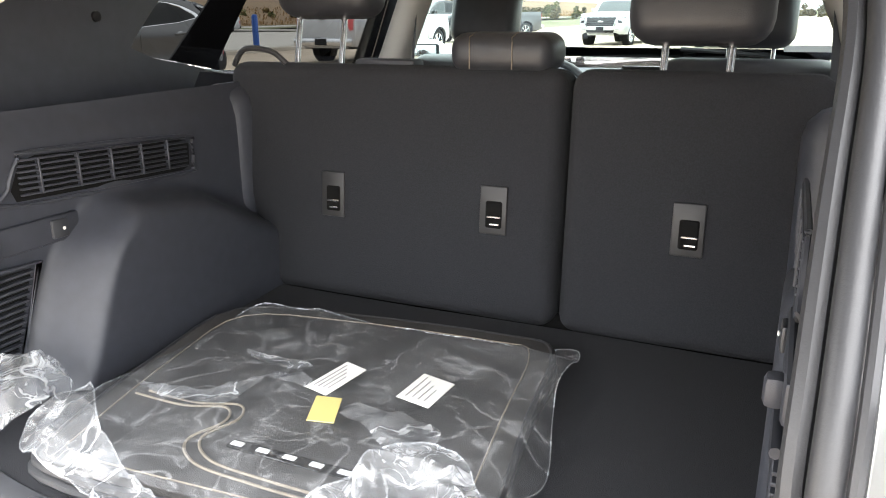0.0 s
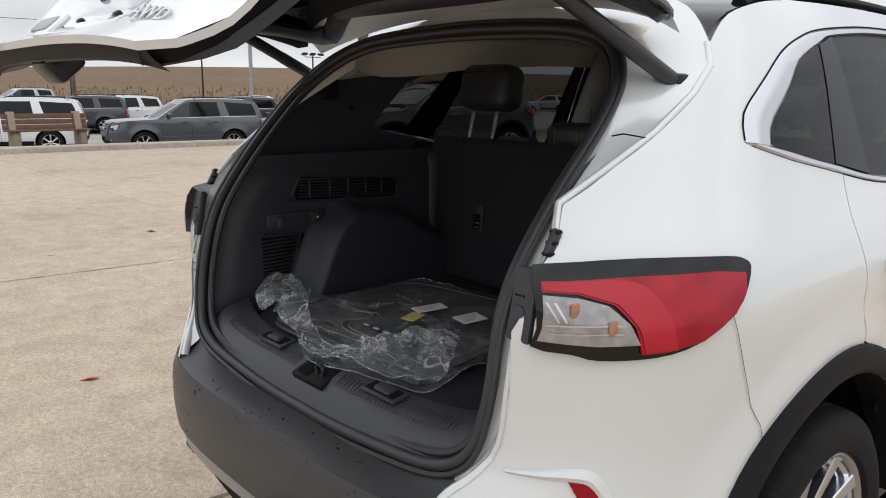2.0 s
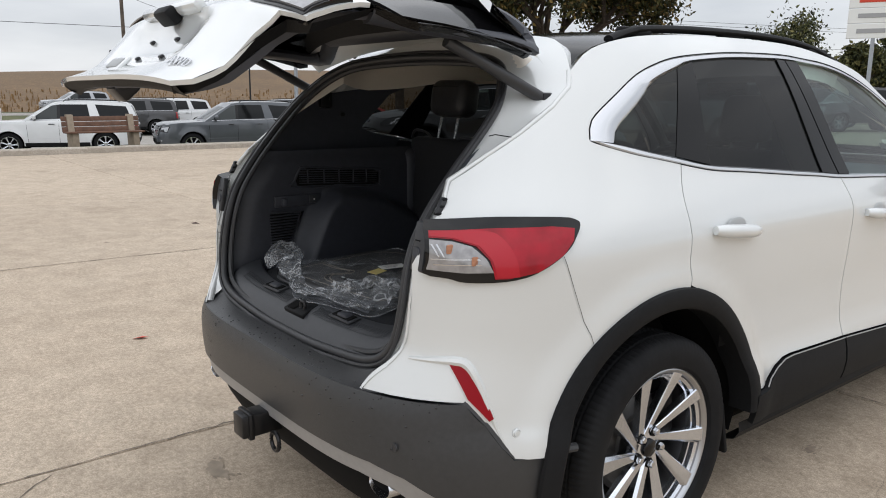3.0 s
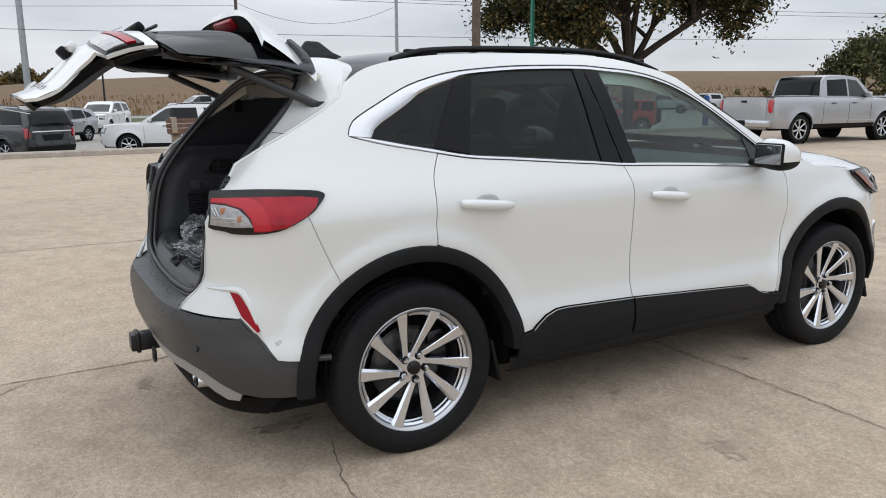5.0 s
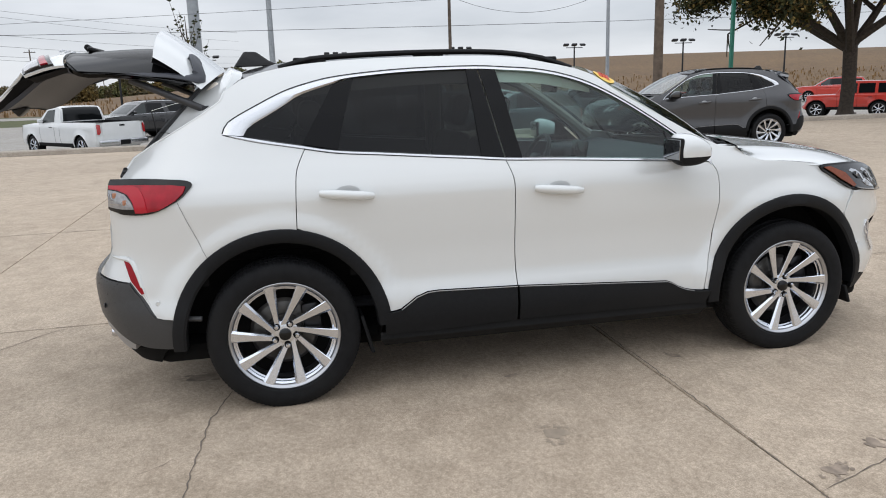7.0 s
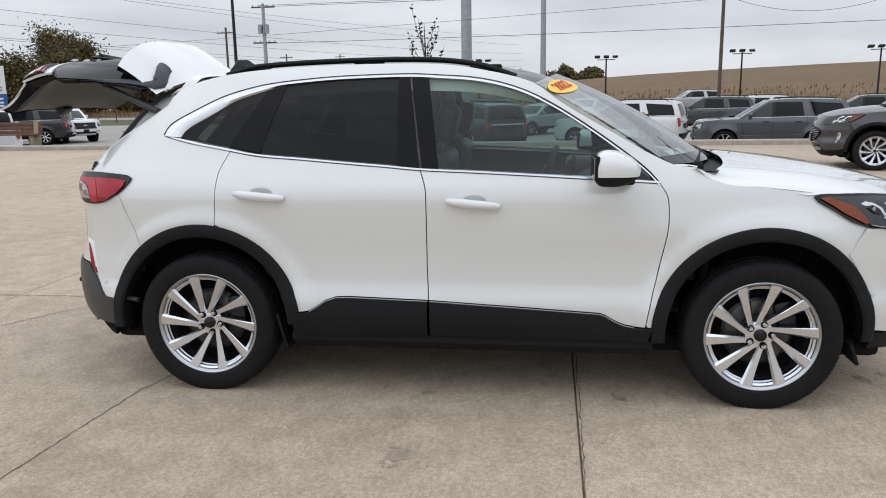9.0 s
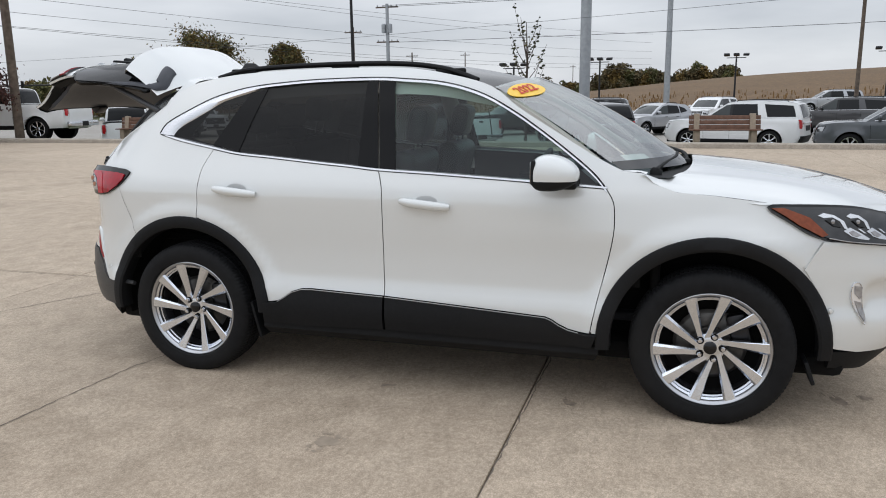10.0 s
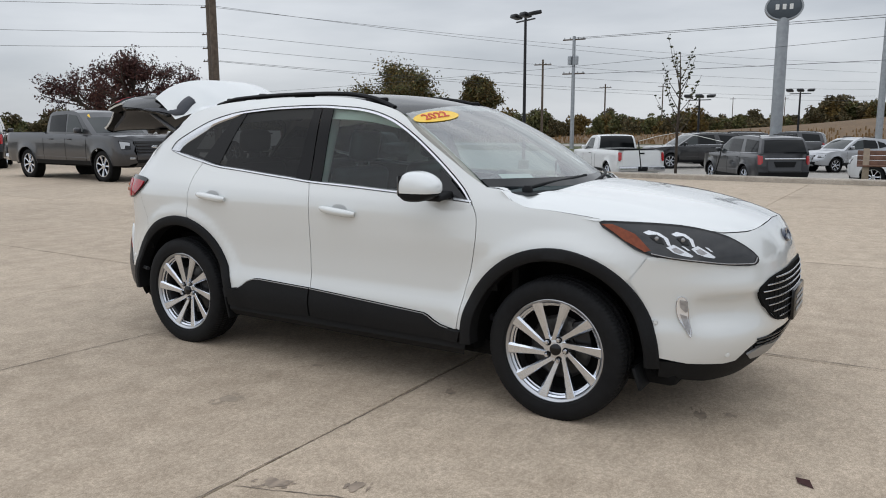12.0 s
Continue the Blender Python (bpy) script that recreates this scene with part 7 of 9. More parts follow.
# Each kind, in metres from the rear axle on the ground, nose towards +y:
# w half width, r tyre radius, wb wheelbase; belt, roof, bonnet and deck run in the side view,
# front and rear give the ends by height; windows as (outline, clear or dark).
KINDS = {
    "suv": dict(
        w=1.01, r=0.41, wb=3.07, belt=[(-1.10, 1.27), (0.0, 1.275), (1.5, 1.255), (2.62, 1.22)],
        roof=[(-1.10, 1.27), (-1.07, 1.38), (-0.97, 1.66), (-0.86, 1.82), (-0.5, 1.88), (0.6, 1.905), (1.25, 1.89), (1.60, 1.85), (2.15, 1.53), (2.62, 1.22)], back=3, scr=7,
        bonnet=[(2.62, 1.22), (3.0, 1.205), (3.6, 1.165), (3.92, 1.11), (4.06, 1.05)], deck=[],
        front=[(0.36, 4.06), (0.5, 4.16), (0.72, 4.18), (0.92, 4.14), (1.05, 4.06)], rear=[(0.40, -1.08), (0.58, -1.17), (0.75, -1.15), (1.0, -1.13), (1.27, -1.10)],
        windows=[([(1.52, 1.30), (2.38, 1.275), (1.98, 1.55), (1.66, 1.76), (1.50, 1.79)], "clear"), ([(1.42, 1.305), (0.45, 1.32), (0.53, 1.80), (1.40, 1.80)], "dark"), ([(0.12, 1.325), (-0.88, 1.335), (-0.82, 1.56), (-0.74, 1.74), (0.27, 1.80)], "dark")],
        joints=(1.47, 0.36, 2.50), lamp=(0.30, 0.96, 0.20), tail=(0.15, 1.06, 0.34), chrome=True, rails=True, cladding=False),
    "crossover": dict(
        w=0.92, r=0.36, wb=2.66, belt=[(-0.88, 1.13), (0.5, 1.10), (2.15, 1.06)],
        roof=[(-0.88, 1.13), (-0.82, 1.27), (-0.64, 1.50), (-0.46, 1.60), (0.2, 1.66), (0.85, 1.68), (1.22, 1.64), (1.68, 1.41), (2.15, 1.06)], back=3, scr=6,
        bonnet=[(2.15, 1.06), (2.7, 1.03), (3.2, 0.96), (3.42, 0.89)], deck=[],
        front=[(0.30, 3.48), (0.42, 3.62), (0.60, 3.65), (0.75, 3.58), (0.89, 3.42)], rear=[(0.36, -0.86), (0.5, -0.96), (0.7, -0.96), (0.95, -0.93), (1.13, -0.88)],
        windows=[([(1.02, 1.13), (1.95, 1.10), (1.62, 1.36), (1.30, 1.54), (0.98, 1.58)], "clear"), ([(0.94, 1.135), (0.12, 1.155), (0.12, 1.32), (0.22, 1.55), (0.92, 1.585)], "dark"), ([(0.03, 1.16), (-0.52, 1.25), (-0.30, 1.42), (0.10, 1.53)], "dark")],
        joints=(0.98, 0.08, 2.05), lamp=(0.30, 0.80, 0.13), tail=(0.26, 0.98, 0.15), chrome=False, rails=True, cladding=True),
    "sedan": dict(
        w=0.91, r=0.34, wb=2.80, belt=[(-0.60, 1.02), (0.6, 1.0), (2.35, 0.95)],
        roof=[(-0.62, 1.02), (-0.30, 1.18), (0.05, 1.34), (0.35, 1.42), (0.8, 1.45), (1.25, 1.43), (1.50, 1.37), (1.95, 1.15), (2.35, 0.95)], back=3, scr=6,
        bonnet=[(2.35, 0.95), (2.9, 0.92), (3.5, 0.84), (3.66, 0.78)], deck=[(-1.02, 0.98), (-0.62, 1.02)],
        front=[(0.26, 3.68), (0.40, 3.80), (0.55, 3.82), (0.68, 3.76), (0.78, 3.66)], rear=[(0.34, -0.95), (0.5, -1.06), (0.7, -1.07), (0.98, -1.02)],
        windows=[([(1.06, 1.03), (2.15, 1.0), (1.80, 1.18), (1.42, 1.34), (1.04, 1.37)], "clear"), ([(0.98, 1.035), (0.02, 1.06), (0.20, 1.25), (0.38, 1.34), (0.96, 1.37)], "dark")],
        joints=(1.02, 0.05, 2.2), lamp=(0.30, 0.68, 0.12), tail=(0.30, 0.86, 0.14), chrome=True, rails=False, cladding=False),
    "pickup": dict(
        w=1.01, r=0.42, wb=3.68, belt=[(0.93, 1.29), (2.0, 1.285), (3.20, 1.25)],
        roof=[(0.93, 1.29), (0.97, 1.58), (1.04, 1.82), (1.22, 1.91), (1.9, 1.935), (2.28, 1.91), (2.48, 1.86), (2.88, 1.54), (3.20, 1.25)], back=3, scr=6,
        bonnet=[(3.20, 1.25), (3.6, 1.26), (4.2, 1.23), (4.48, 1.18), (4.54, 1.14)], deck=[(-1.18, 1.32), (0.90, 1.32)],
        front=[(0.42, 4.52), (0.52, 4.66), (0.72, 4.67), (0.95, 4.62), (1.14, 4.54)], rear=[(0.46, -1.10), (0.60, -1.19), (0.9, -1.19), (1.32, -1.17)],
        windows=[([(2.05, 1.335), (2.92, 1.305), (2.66, 1.56), (2.42, 1.79), (2.03, 1.83)], "clear"), ([(1.97, 1.34), (1.12, 1.35), (1.15, 1.80), (1.95, 1.83)], "dark")],
        joints=(2.01, 0.90, 3.02), lamp=(0.26, 0.99, 0.24), tail=(0.13, 1.08, 0.38), chrome=False, rails=False, cladding=False),
    "work_pickup": dict(
        w=1.01, r=0.41, wb=3.55, belt=[(1.42, 1.29), (2.2, 1.285), (3.08, 1.25)],
        roof=[(1.42, 1.29), (1.46, 1.58), (1.53, 1.80), (1.70, 1.88), (2.0, 1.90), (2.22, 1.88), (2.40, 1.83), (2.78, 1.53), (3.08, 1.25)], back=3, scr=6,
        bonnet=[(3.08, 1.25), (3.5, 1.26), (4.1, 1.22), (4.38, 1.17), (4.44, 1.12)], deck=[(-1.18, 1.32), (1.39, 1.32)],
        front=[(0.42, 4.42), (0.52, 4.56), (0.72, 4.57), (0.95, 4.52), (1.12, 4.44)], rear=[(0.46, -1.10), (0.60, -1.19), (0.9, -1.19), (1.32, -1.17)],
        windows=[([(1.82, 1.335), (2.80, 1.305), (2.56, 1.55), (2.34, 1.77), (1.84, 1.80)], "clear")],
        joints=(1.78, 1.40, 2.90), lamp=(0.24, 0.98, 0.22), tail=(0.12, 1.08, 0.38), chrome=False, rails=False, cladding=False),
    "offroader": dict(
        w=0.93, r=0.42, wb=2.95, belt=[(-0.74, 1.20), (0.8, 1.20), (2.05, 1.18)],
        roof=[(-0.74, 1.20), (-0.73, 1.50), (-0.70, 1.78), (-0.60, 1.84), (0.6, 1.86), (1.40, 1.85), (1.60, 1.81), (1.84, 1.50), (2.05, 1.18)], back=3, scr=6,
        bonnet=[(2.05, 1.18), (2.8, 1.16), (3.4, 1.12), (3.52, 1.06)], deck=[],
        front=[(0.44, 3.62), (0.55, 3.72), (0.68, 3.60), (0.85, 3.56), (1.06, 3.52)], rear=[(0.46, -0.74), (0.60, -0.80), (0.75, -0.76), (1.20, -0.74)],
        windows=[([(1.05, 1.26), (1.86, 1.24), (1.68, 1.60), (1.58, 1.73), (1.05, 1.75)], "clear"), ([(0.97, 1.26), (0.22, 1.26), (0.22, 1.75), (0.97, 1.75)], "dark"), ([(0.08, 1.26), (-0.62, 1.26), (-0.60, 1.75), (0.08, 1.75)], "dark")],
        joints=(1.01, 0.16, 1.98), lamp=(0.16, 0.90, 0.20), tail=(0.12, 1.0, 0.26), chrome=False, rails=False, cladding=True),
}
PROTO = {}


def as_mesh(name, bm, mat, sharp=38):
    finish(bm, sharp)
    me = bpy.data.meshes.new(name)
    bm.to_mesh(me)
    bm.free()
    me.materials.append(mat)
    return me


def plain_wheel(r):
    """Tyre, dark barrel, bright ring, hub and seven tapered spokes, as (name, mesh, turn)."""
    spoke_bm = bmesh.new()
    secs = []
    for rr, hw, h_ in ((0.10, 0.060, 0.075), (0.30, 0.058, 0.084), (0.50, 0.078, 0.092), (0.67, 0.115, 0.100)):
        secs.append([spoke_bm.verts.new((x, y, rr * r)) for x, y in ((h_ - 0.03, -hw * r), (h_, -hw * r * 0.75), (h_ - 0.008, 0), (h_, hw * r * 0.75), (h_ - 0.03, hw * r))])
    for a, b in zip(secs, secs[1:]):
        for i in range(5):
            spoke_bm.faces.new((a[i], a[(i + 1) % 5], b[(i + 1) % 5], b[i]))
    ring = lathe([(0.085, r * 0.69), (0.105, r * 0.69), (0.105, r * 0.65), (0.085, r * 0.64)], 32, "X", closed=True)
    hub_bm = lathe([(0.05, r * 0.19), (0.085, r * 0.18), (0.09, r * 0.10), (0.09, 0)], 20, "X")
    tyre_bm = lathe([(-0.10, r * 0.68), (-0.122, r * 0.76), (-0.118, r * 0.90), (-0.09, r * 0.985), (-0.05, r), (0.05, r), (0.09, r * 0.985), (0.118, r * 0.90), (0.122, r * 0.76), (0.10, r * 0.68)], 36, "X")
    rim_bm = lathe([(0.09, r * 0.69), (0.02, r * 0.62), (-0.02, r * 0.60), (-0.02, r * 0.20), (-0.02, 0)], 28, "X")
    well = lathe([(0.10, r + 0.05), (-0.14, r + 0.05), (-0.14, 0)], 28, "X")
    out = [(nm, as_mesh(nm, bm, mat), 0) for nm, bm, mat in (("tyre", tyre_bm, M_RUBBER), ("rim", rim_bm, M_GAP), ("rim_ring", ring, M_ALLOY), ("hub", hub_bm, M_ALLOY))]
    spoke_me = as_mesh("spoke", spoke_bm, M_ALLOY)
    return out + [("spoke", spoke_me, 360 * k / 7) for k in range(7)] + [("wheel_well", as_mesh("wheel_well", well, M_GAP), 0)]


def prototype(kind):
    """The meshes of one kind of car, as (name, mesh, painted)."""
    q = KINDS[kind]
    w, r, wb, belt, roof = q["w"], q["r"], q["wb"], q["belt"], q["roof"]
    truck = "pickup" in kind
    sill, R = 0.36 + (0.08 if truck or kind == "offroader" else 0.0), r + 0.065
    h = max(z for _, z in roof)
    out = []

    def add(name, bm, mat=None, sharp=38):
        out.append((name, as_mesh(name, bm, mat or M_PAINTS["white"], sharp), mat is None))

    fz, fy = [z for z, _ in q["front"]], [y for _, y in q["front"]]
    rz, ry = [z for z, _ in q["rear"]], [y for _, y in q["rear"]]
    yf, yr = max(fy) - 0.62, min(ry) + 0.34
    bz = belt[0][1]
    n_f, n_r = (4.5, 6.0) if truck or kind == "offroader" else (3.0, 4.0)
    sx = lambda z: w * interp(z, [0.2, sill, 0.60, 0.80, bz - 0.10, bz, bz + 0.1], [0.90, 0.945, 0.985, 1.0, 0.99, 0.945, 0.93])

    def half(y, z):
        x = sx(z)
        for hy in (0.0, wb):
            k = min(max((R + 0.13 - math.hypot(y - hy, z - r)) / 0.09, 0), 1)
            x += 0.028 * k * k * (3 - 2 * k)
        if y > yf:
            x *= max(1 - min((y - yf) / (interp(z, fz, fy) + 0.012 - yf), 0.9995) ** n_f, 0) ** (1 / n_f)
        elif y < yr:
            x *= max(1 - min((yr - y) / (yr - interp(z, rz, ry) + 0.012), 0.9995) ** n_r, 0) ** (1 / n_r)
        return x

    def nose_y(x, z):
        return yf + (interp(z, fz, fy) + 0.012 - yf) * max(1 - min(abs(x) / sx(z), 0.999) ** n_f, 0) ** (1 / n_f)

    def tail_y(x, z):
        return yr - (yr - interp(z, rz, ry) + 0.012) * max(1 - min(abs(x) / sx(z), 0.999) ** n_r, 0) ** (1 / n_r)

    def arc(hy, n=14):
        a0 = math.asin(max(-0.95, min(0.95, (sill - r) / R)))
        return [(hy + R * math.cos(a), r + R * math.sin(a)) for a in np.linspace(math.pi - a0, a0, n)]

    top = [(y, z) for y, z in q["deck"]] + [p for p in belt] + [p for p in q["bonnet"][1:]]
    side = [(y, max(z, sill)) for z, y in q["rear"][:1]] + arc(0.0) + arc(wb) + [(y, max(z, sill)) for z, y in q["front"][:-1]] + top[::-1] + [(y, z) for z, y in q["rear"][-2:0:-1]]
    for s in (1, -1):
        add("side_panel", patch(side, lambda y, z: (s * half(y, z), y, z), 0.10, 0.02))
    # bonnet, nose and tail
    bon = q["bonnet"]
    ys = np.linspace(bon[0][0] - 0.02, bon[-1][0], 9)
    us = np.linspace(-1, 1, 13)
    rows = []
    for y in ys:
        z = interp(y, [p[0] for p in bon], [p[1] for p in bon])
        e = half(y, z) - 0.004
        rows.append([(u * e, y + (nose_y(u * e * 0.98, z) - y) * ((y - ys[0]) / (ys[-1] - ys[0])) ** 3, z - 0.002 + 0.028 * (1 - abs(u) ** 2.4) + 0.014 * math.exp(-(((abs(u) - 0.62) / 0.12) ** 2))) for u in us])
    add("bonnet", orient(strip(rows[0], rows[-1], mid=rows[1:-1])))
    for nm, zz, fn in (("nose_panel", np.linspace(sill - 0.04, fz[-1], 9), nose_y), ("tail_panel", np.linspace(sill - 0.02, rz[-1], 9), tail_y)):
        rows = []
        for z in zz:
            e = half(interp(z, fz, fy) if fn is nose_y else interp(z, rz, ry), z)
            rows.append([(u * e, fn(u * e, z), z + (0.026 * (1 - abs(u) ** 2.4) if fn is nose_y and z == zz[-1] else 0)) for u in us])
        add(nm, orient(strip(rows[0], rows[-1], mid=rows[1:-1])))
    # cabin
    ymid, ylen = (roof[0][0] + roof[-1][0]) / 2, (roof[-1][0] - roof[0][0]) / 2
    gx = lambda y, z: w * (0.935 - (0.14 if truck else 0.175) * (max(0, z - bz) / (h - bz)) ** 1.2) * (1 - 0.05 * abs((y - ymid) / ylen) ** 4)
    cab = [(y, z - 0.04) for y, z in belt] + roof[::-1]
    for s in (1, -1):
        add("pillar_panel", patch(cab, lambda y, z: (s * gx(y, z), y, z), 0.14, 0.01))
        for poly, look_ in q["windows"]:
            add("side_window", patch(poly, lambda y, z: (s * (gx(y, z) + 0.006), y, z), 0.2, 0.012), M_CLEARGL if look_ == "clear" else M_CARGLASS)
        if not truck and kind != "offroader":
            dark = [(q["windows"][0][0][0][0] + 0.01, q["windows"][0][0][0][1]), (q["windows"][1][0][0][0] - 0.01, q["windows"][1][0][0][1]), (q["windows"][1][0][-1][0] - 0.01, q["windows"][1][0][-1][1]), (q["windows"][0][0][-1][0] + 0.01, q["windows"][0][0][-1][1])]
            add("centre_pillar", patch(dark, lambda y, z: (s * (gx(y, z) + 0.004), y, z), 0.3, 0.008), M_GLOSSBLK)
        if q["chrome"]:
            add("bright_window_trim", tube([(s * (gx(y, z) + 0.012), y, z) for y, z in [(q["windows"][0][0][1][0], q["windows"][0][0][1][1] - 0.025), (q["windows"][-1][0][0][0], q["windows"][-1][0][0][1] - 0.03), (q["windows"][-1][0][1][0], q["windows"][-1][0][1][1] - 0.03)]], 0.011, 6), M_CHROME)

    def across(pts, bulge, crown, keep=1.0, lift=0.0):
        rows = []
        for k, (y, z) in enumerate(pts):
            e = gx(y, z) * keep
            rows.append([(u * e, y + bulge * (1 - u * u), z + crown * (1 - abs(u) ** 2.5) + lift) for u in us])
        return orient(strip(rows[0], rows[-1], mid=rows[1:-1]), (0, ymid, 1.0))

    b_, f_ = q["back"], q["scr"]
    add("roof_panel", across(smooth_line(roof[b_:f_ + 1], 4), 0.0, 0.028))
    for nm, line, bulge in (("rear_pillar_frame", roof[:b_ + 1], -0.035), ("front_pillar_frame", roof[f_:], 0.06)):
        line = smooth_line(line, 4)
        rows_a = across(line, bulge, 0.028 if nm[0] == "f" else 0.020)
        add(nm, rows_a)
        m = len(line)
        cut = line[2:m - 1] if bulge > 0 else line[1:m - 2]
        step_y = 0.010 if bulge > 0 else -0.010
        add("windscreen" if bulge > 0 else "rear_window", across([(y + step_y, z + 0.006) for y, z in cut], bulge, 0.028 if bulge > 0 else 0.020, 0.90), M_CLEARGL if bulge > 0 else M_CARGLASS)
    # roof rails, mirrors, handles, joints, sills
    for s in (1, -1):
        if q["rails"]:
            ra = [(s * (gx(y, z) - 0.07), y, z + 0.055) for y, z in smooth_line(roof[b_ + 1:f_], 4)]
            ra = [(ra[0][0], ra[0][1] - 0.05, ra[0][2] - 0.05)] + ra + [(ra[-1][0], ra[-1][1] + 0.05, ra[-1][2] - 0.05)]
            add("roof_rail", tube(ra, 0.020, 6), M_GLOSSBLK)
        my = q["windows"][0][0][1][0] - 0.16
        add("door_mirror", box(0.20, 0.11, 0.15, 0.045, 3, (s * (w * 0.945 + 0.11), my, bz + 0.09)))
        add("mirror_foot", box(0.10, 0.06, 0.05, 0.02, 2, (s * (w * 0.93 + 0.02), my, bz + 0.03)), M_BLACKPL)
        j = q["joints"]
        for y, lo in ((j[0], sill + 0.10), (j[1], r + R + 0.05 if not truck and j[1] < 0.6 else sill + 0.10), (j[2], sill + 0.12)):
            zt = interp(y, [p[0] for p in belt], [p[1] for p in belt]) - 0.01
            add("panel_joint", tube([(s * (half(y, z) + 0.001), y - 0.05 * (bz - z) * (1 if y == j[2] else 0), z) for z in np.linspace(lo, zt, 6)], 0.005, 5), M_GAP)
        for wdw in q["windows"][: 1 if kind == "work_pickup" else 2]:
            y = min(p[0] for p in wdw[0]) + 0.20
            add("door_handle", box(0.035, 0.20, 0.030, 0.012, 2, (s * (half(y, bz - 0.15) + 0.012), y, bz - 0.15)), M_CONDARK)
        low = [(R + 0.03, sill), (wb - R - 0.03, sill), (wb - R - 0.03, sill + 0.11), (R + 0.03, sill + 0.11)]
        add("sill_trim", patch(low, lambda y, z: (s * (half(y, z) + 0.010), y, z), 0.3, 0.02), M_BLACKPL)
        add("body_crease", tube([(s * (half(y, 0.62) - 0.004), y, 0.62 + 0.05 * (wb - y) / wb) for y in np.linspace(R + 0.05, wb - R - 0.05, 8)], 0.010, 6))
        for hy in (0.0, wb):
            lip = [(s * (half(hy + R * math.cos(a), r + R * math.sin(a)) + 0.004), hy + (R + 0.012) * math.cos(a), r + (R + 0.012) * math.sin(a)) for a in np.linspace(0.02, math.pi - 0.02, 16)]
            add("wheel_arch_lip", tube(lip, 0.022 if q["cladding"] else 0.012, 6, flat=0.7), M_BLACKPL if q["cladding"] else None)
        # lamps
        lw, lz, lh = q["lamp"]
        x1 = w * 0.955
        lamp = [(s * x1, lz + lh * 0.5), (s * (x1 - lw), lz + lh * 0.35), (s * (x1 - lw * 0.9), lz - lh * 0.45), (s * (x1 - 0.02), lz - lh * 0.5)]
        add("head_lamp", patch(lamp, lambda x, z: (x, nose_y(x, z) + 0.012, z), 0.05, 0.02), M_GLOSSBLK)
        strip_l = [(s * (x1 - 0.015), lz + lh * 0.42), (s * (x1 - lw * 0.93), lz + lh * 0.27), (s * (x1 - lw * 0.86), lz - lh * 0.05), (s * (x1 - lw * 0.45), lz + lh * 0.0), (s * (x1 - 0.08), lz - lh * 0.40), (s * (x1 - 0.02), lz - lh * 0.40)]
        add("lamp_lens", patch(strip_l, lambda x, z: (x, nose_y(x, z) + 0.018, z), 0.05, 0.005), M_HEADL)
        tw, tz, th = q["tail"]
        tlamp = [(s * w * 0.955, tz + th * 0.5), (s * (w * 0.955 - tw), tz + th * 0.42), (s * (w * 0.955 - tw * 1.05), tz - th * 0.25), (s * (w * 0.955 - tw * 0.6), tz - th * 0.5), (s * w * 0.955, tz - th * 0.45)]
        add("tail_lamp", patch(tlamp, lambda x, z: (x, tail_y(x, z) - 0.012, z), 0.05, 0.02), M_TAILRED)
        add("fog_lamp", box(0.16, 0.04, 0.06, 0.015, 2, (s * w * 0.70, nose_y(w * 0.70, sill + 0.2) + 0.0, sill + 0.2)), M_HEADL)
    # grille with bars, bumpers, plate panel
    gz, gh = (q["lamp"][1] - 0.06, 0.34 if truck or kind == "suv" else 0.22)
    gw = w * (0.60 if truck or kind == "suv" else 0.45)
    on_front = lambda x, z: (x, nose_y(x, z) + 0.010, z)
    add("front_grille", patch([(-gw, gz + gh / 2), (gw, gz + gh / 2), (gw * 0.92, gz - gh / 2), (-gw * 0.92, gz - gh / 2)], on_front, 0.1, 0.01), M_GLOSSBLK)
    for k in range(4):
        z = gz - gh / 2 + gh * (k + 0.6) / 4.2
        add("grille_bar", tube([(x, nose_y(x, z) + 0.016, z) for x in np.linspace(-gw * 0.92, gw * 0.92, 9)], 0.016 if truck else 0.010, 6, flat=1.3), M_CONDARK if truck else M_CHROME)
    add("front_badge", lathe([(0, 0.10), (0.015, 0.09), (0.018, 0)], 20, "Y"), M_CHROME)
    out[-1][1].transform(Matrix.Translation((0, nose_y(0, gz) + 0.02, gz)) @ Matrix.Diagonal((1.2, 1, 0.55, 1)))
    add("bumper_intake", patch([(-w * 0.60, sill + 0.16), (w * 0.60, sill + 0.16), (w * 0.52, sill + 0.03), (-w * 0.52, sill + 0.03)], on_front, 0.1, 0.01), M_BLACKPL)
    add("plate_panel", box(0.32, 0.02, 0.14, 0.01, 1, (0, nose_y(0, sill + 0.22) + 0.02, sill + 0.22)), M_GLOSSBLK)
    on_rear = lambda x, z: (x, tail_y(x, z) - 0.014, z)
    zb_ = sill + 0.26
    if truck:
        add("rear_bumper", box(2 * w * 0.94, 0.18, 0.20, 0.035, 2, (0, tail_y(0, 0.6) - 0.05, sill + 0.15)), M_CHROME)
        add("plate_panel", box(0.40, 0.03, 0.17, 0.01, 1, (0, tail_y(0, 0.6) - 0.14, sill + 0.15)), M_BLACKPL)
        tg = [(-w * 0.78, 1.28), (w * 0.78, 1.28), (w * 0.78, 0.72), (-w * 0.78, 0.72)]
        add("tailgate_panel", patch(tg, on_rear, 0.15, 0.02))
        add("tailgate_handle", box(0.20, 0.03, 0.06, 0.012, 2, (0, tail_y(0, 1.2) - 0.02, 1.20)), M_BLACKPL)
        y0_, y1_ = q["deck"][0][0] + 0.07, q["deck"][-1][0] - 0.02
        xi, zt, zf = w * 0.82, q["deck"][0][1] + 0.012, 0.86
        bed_bm = bmesh.new()
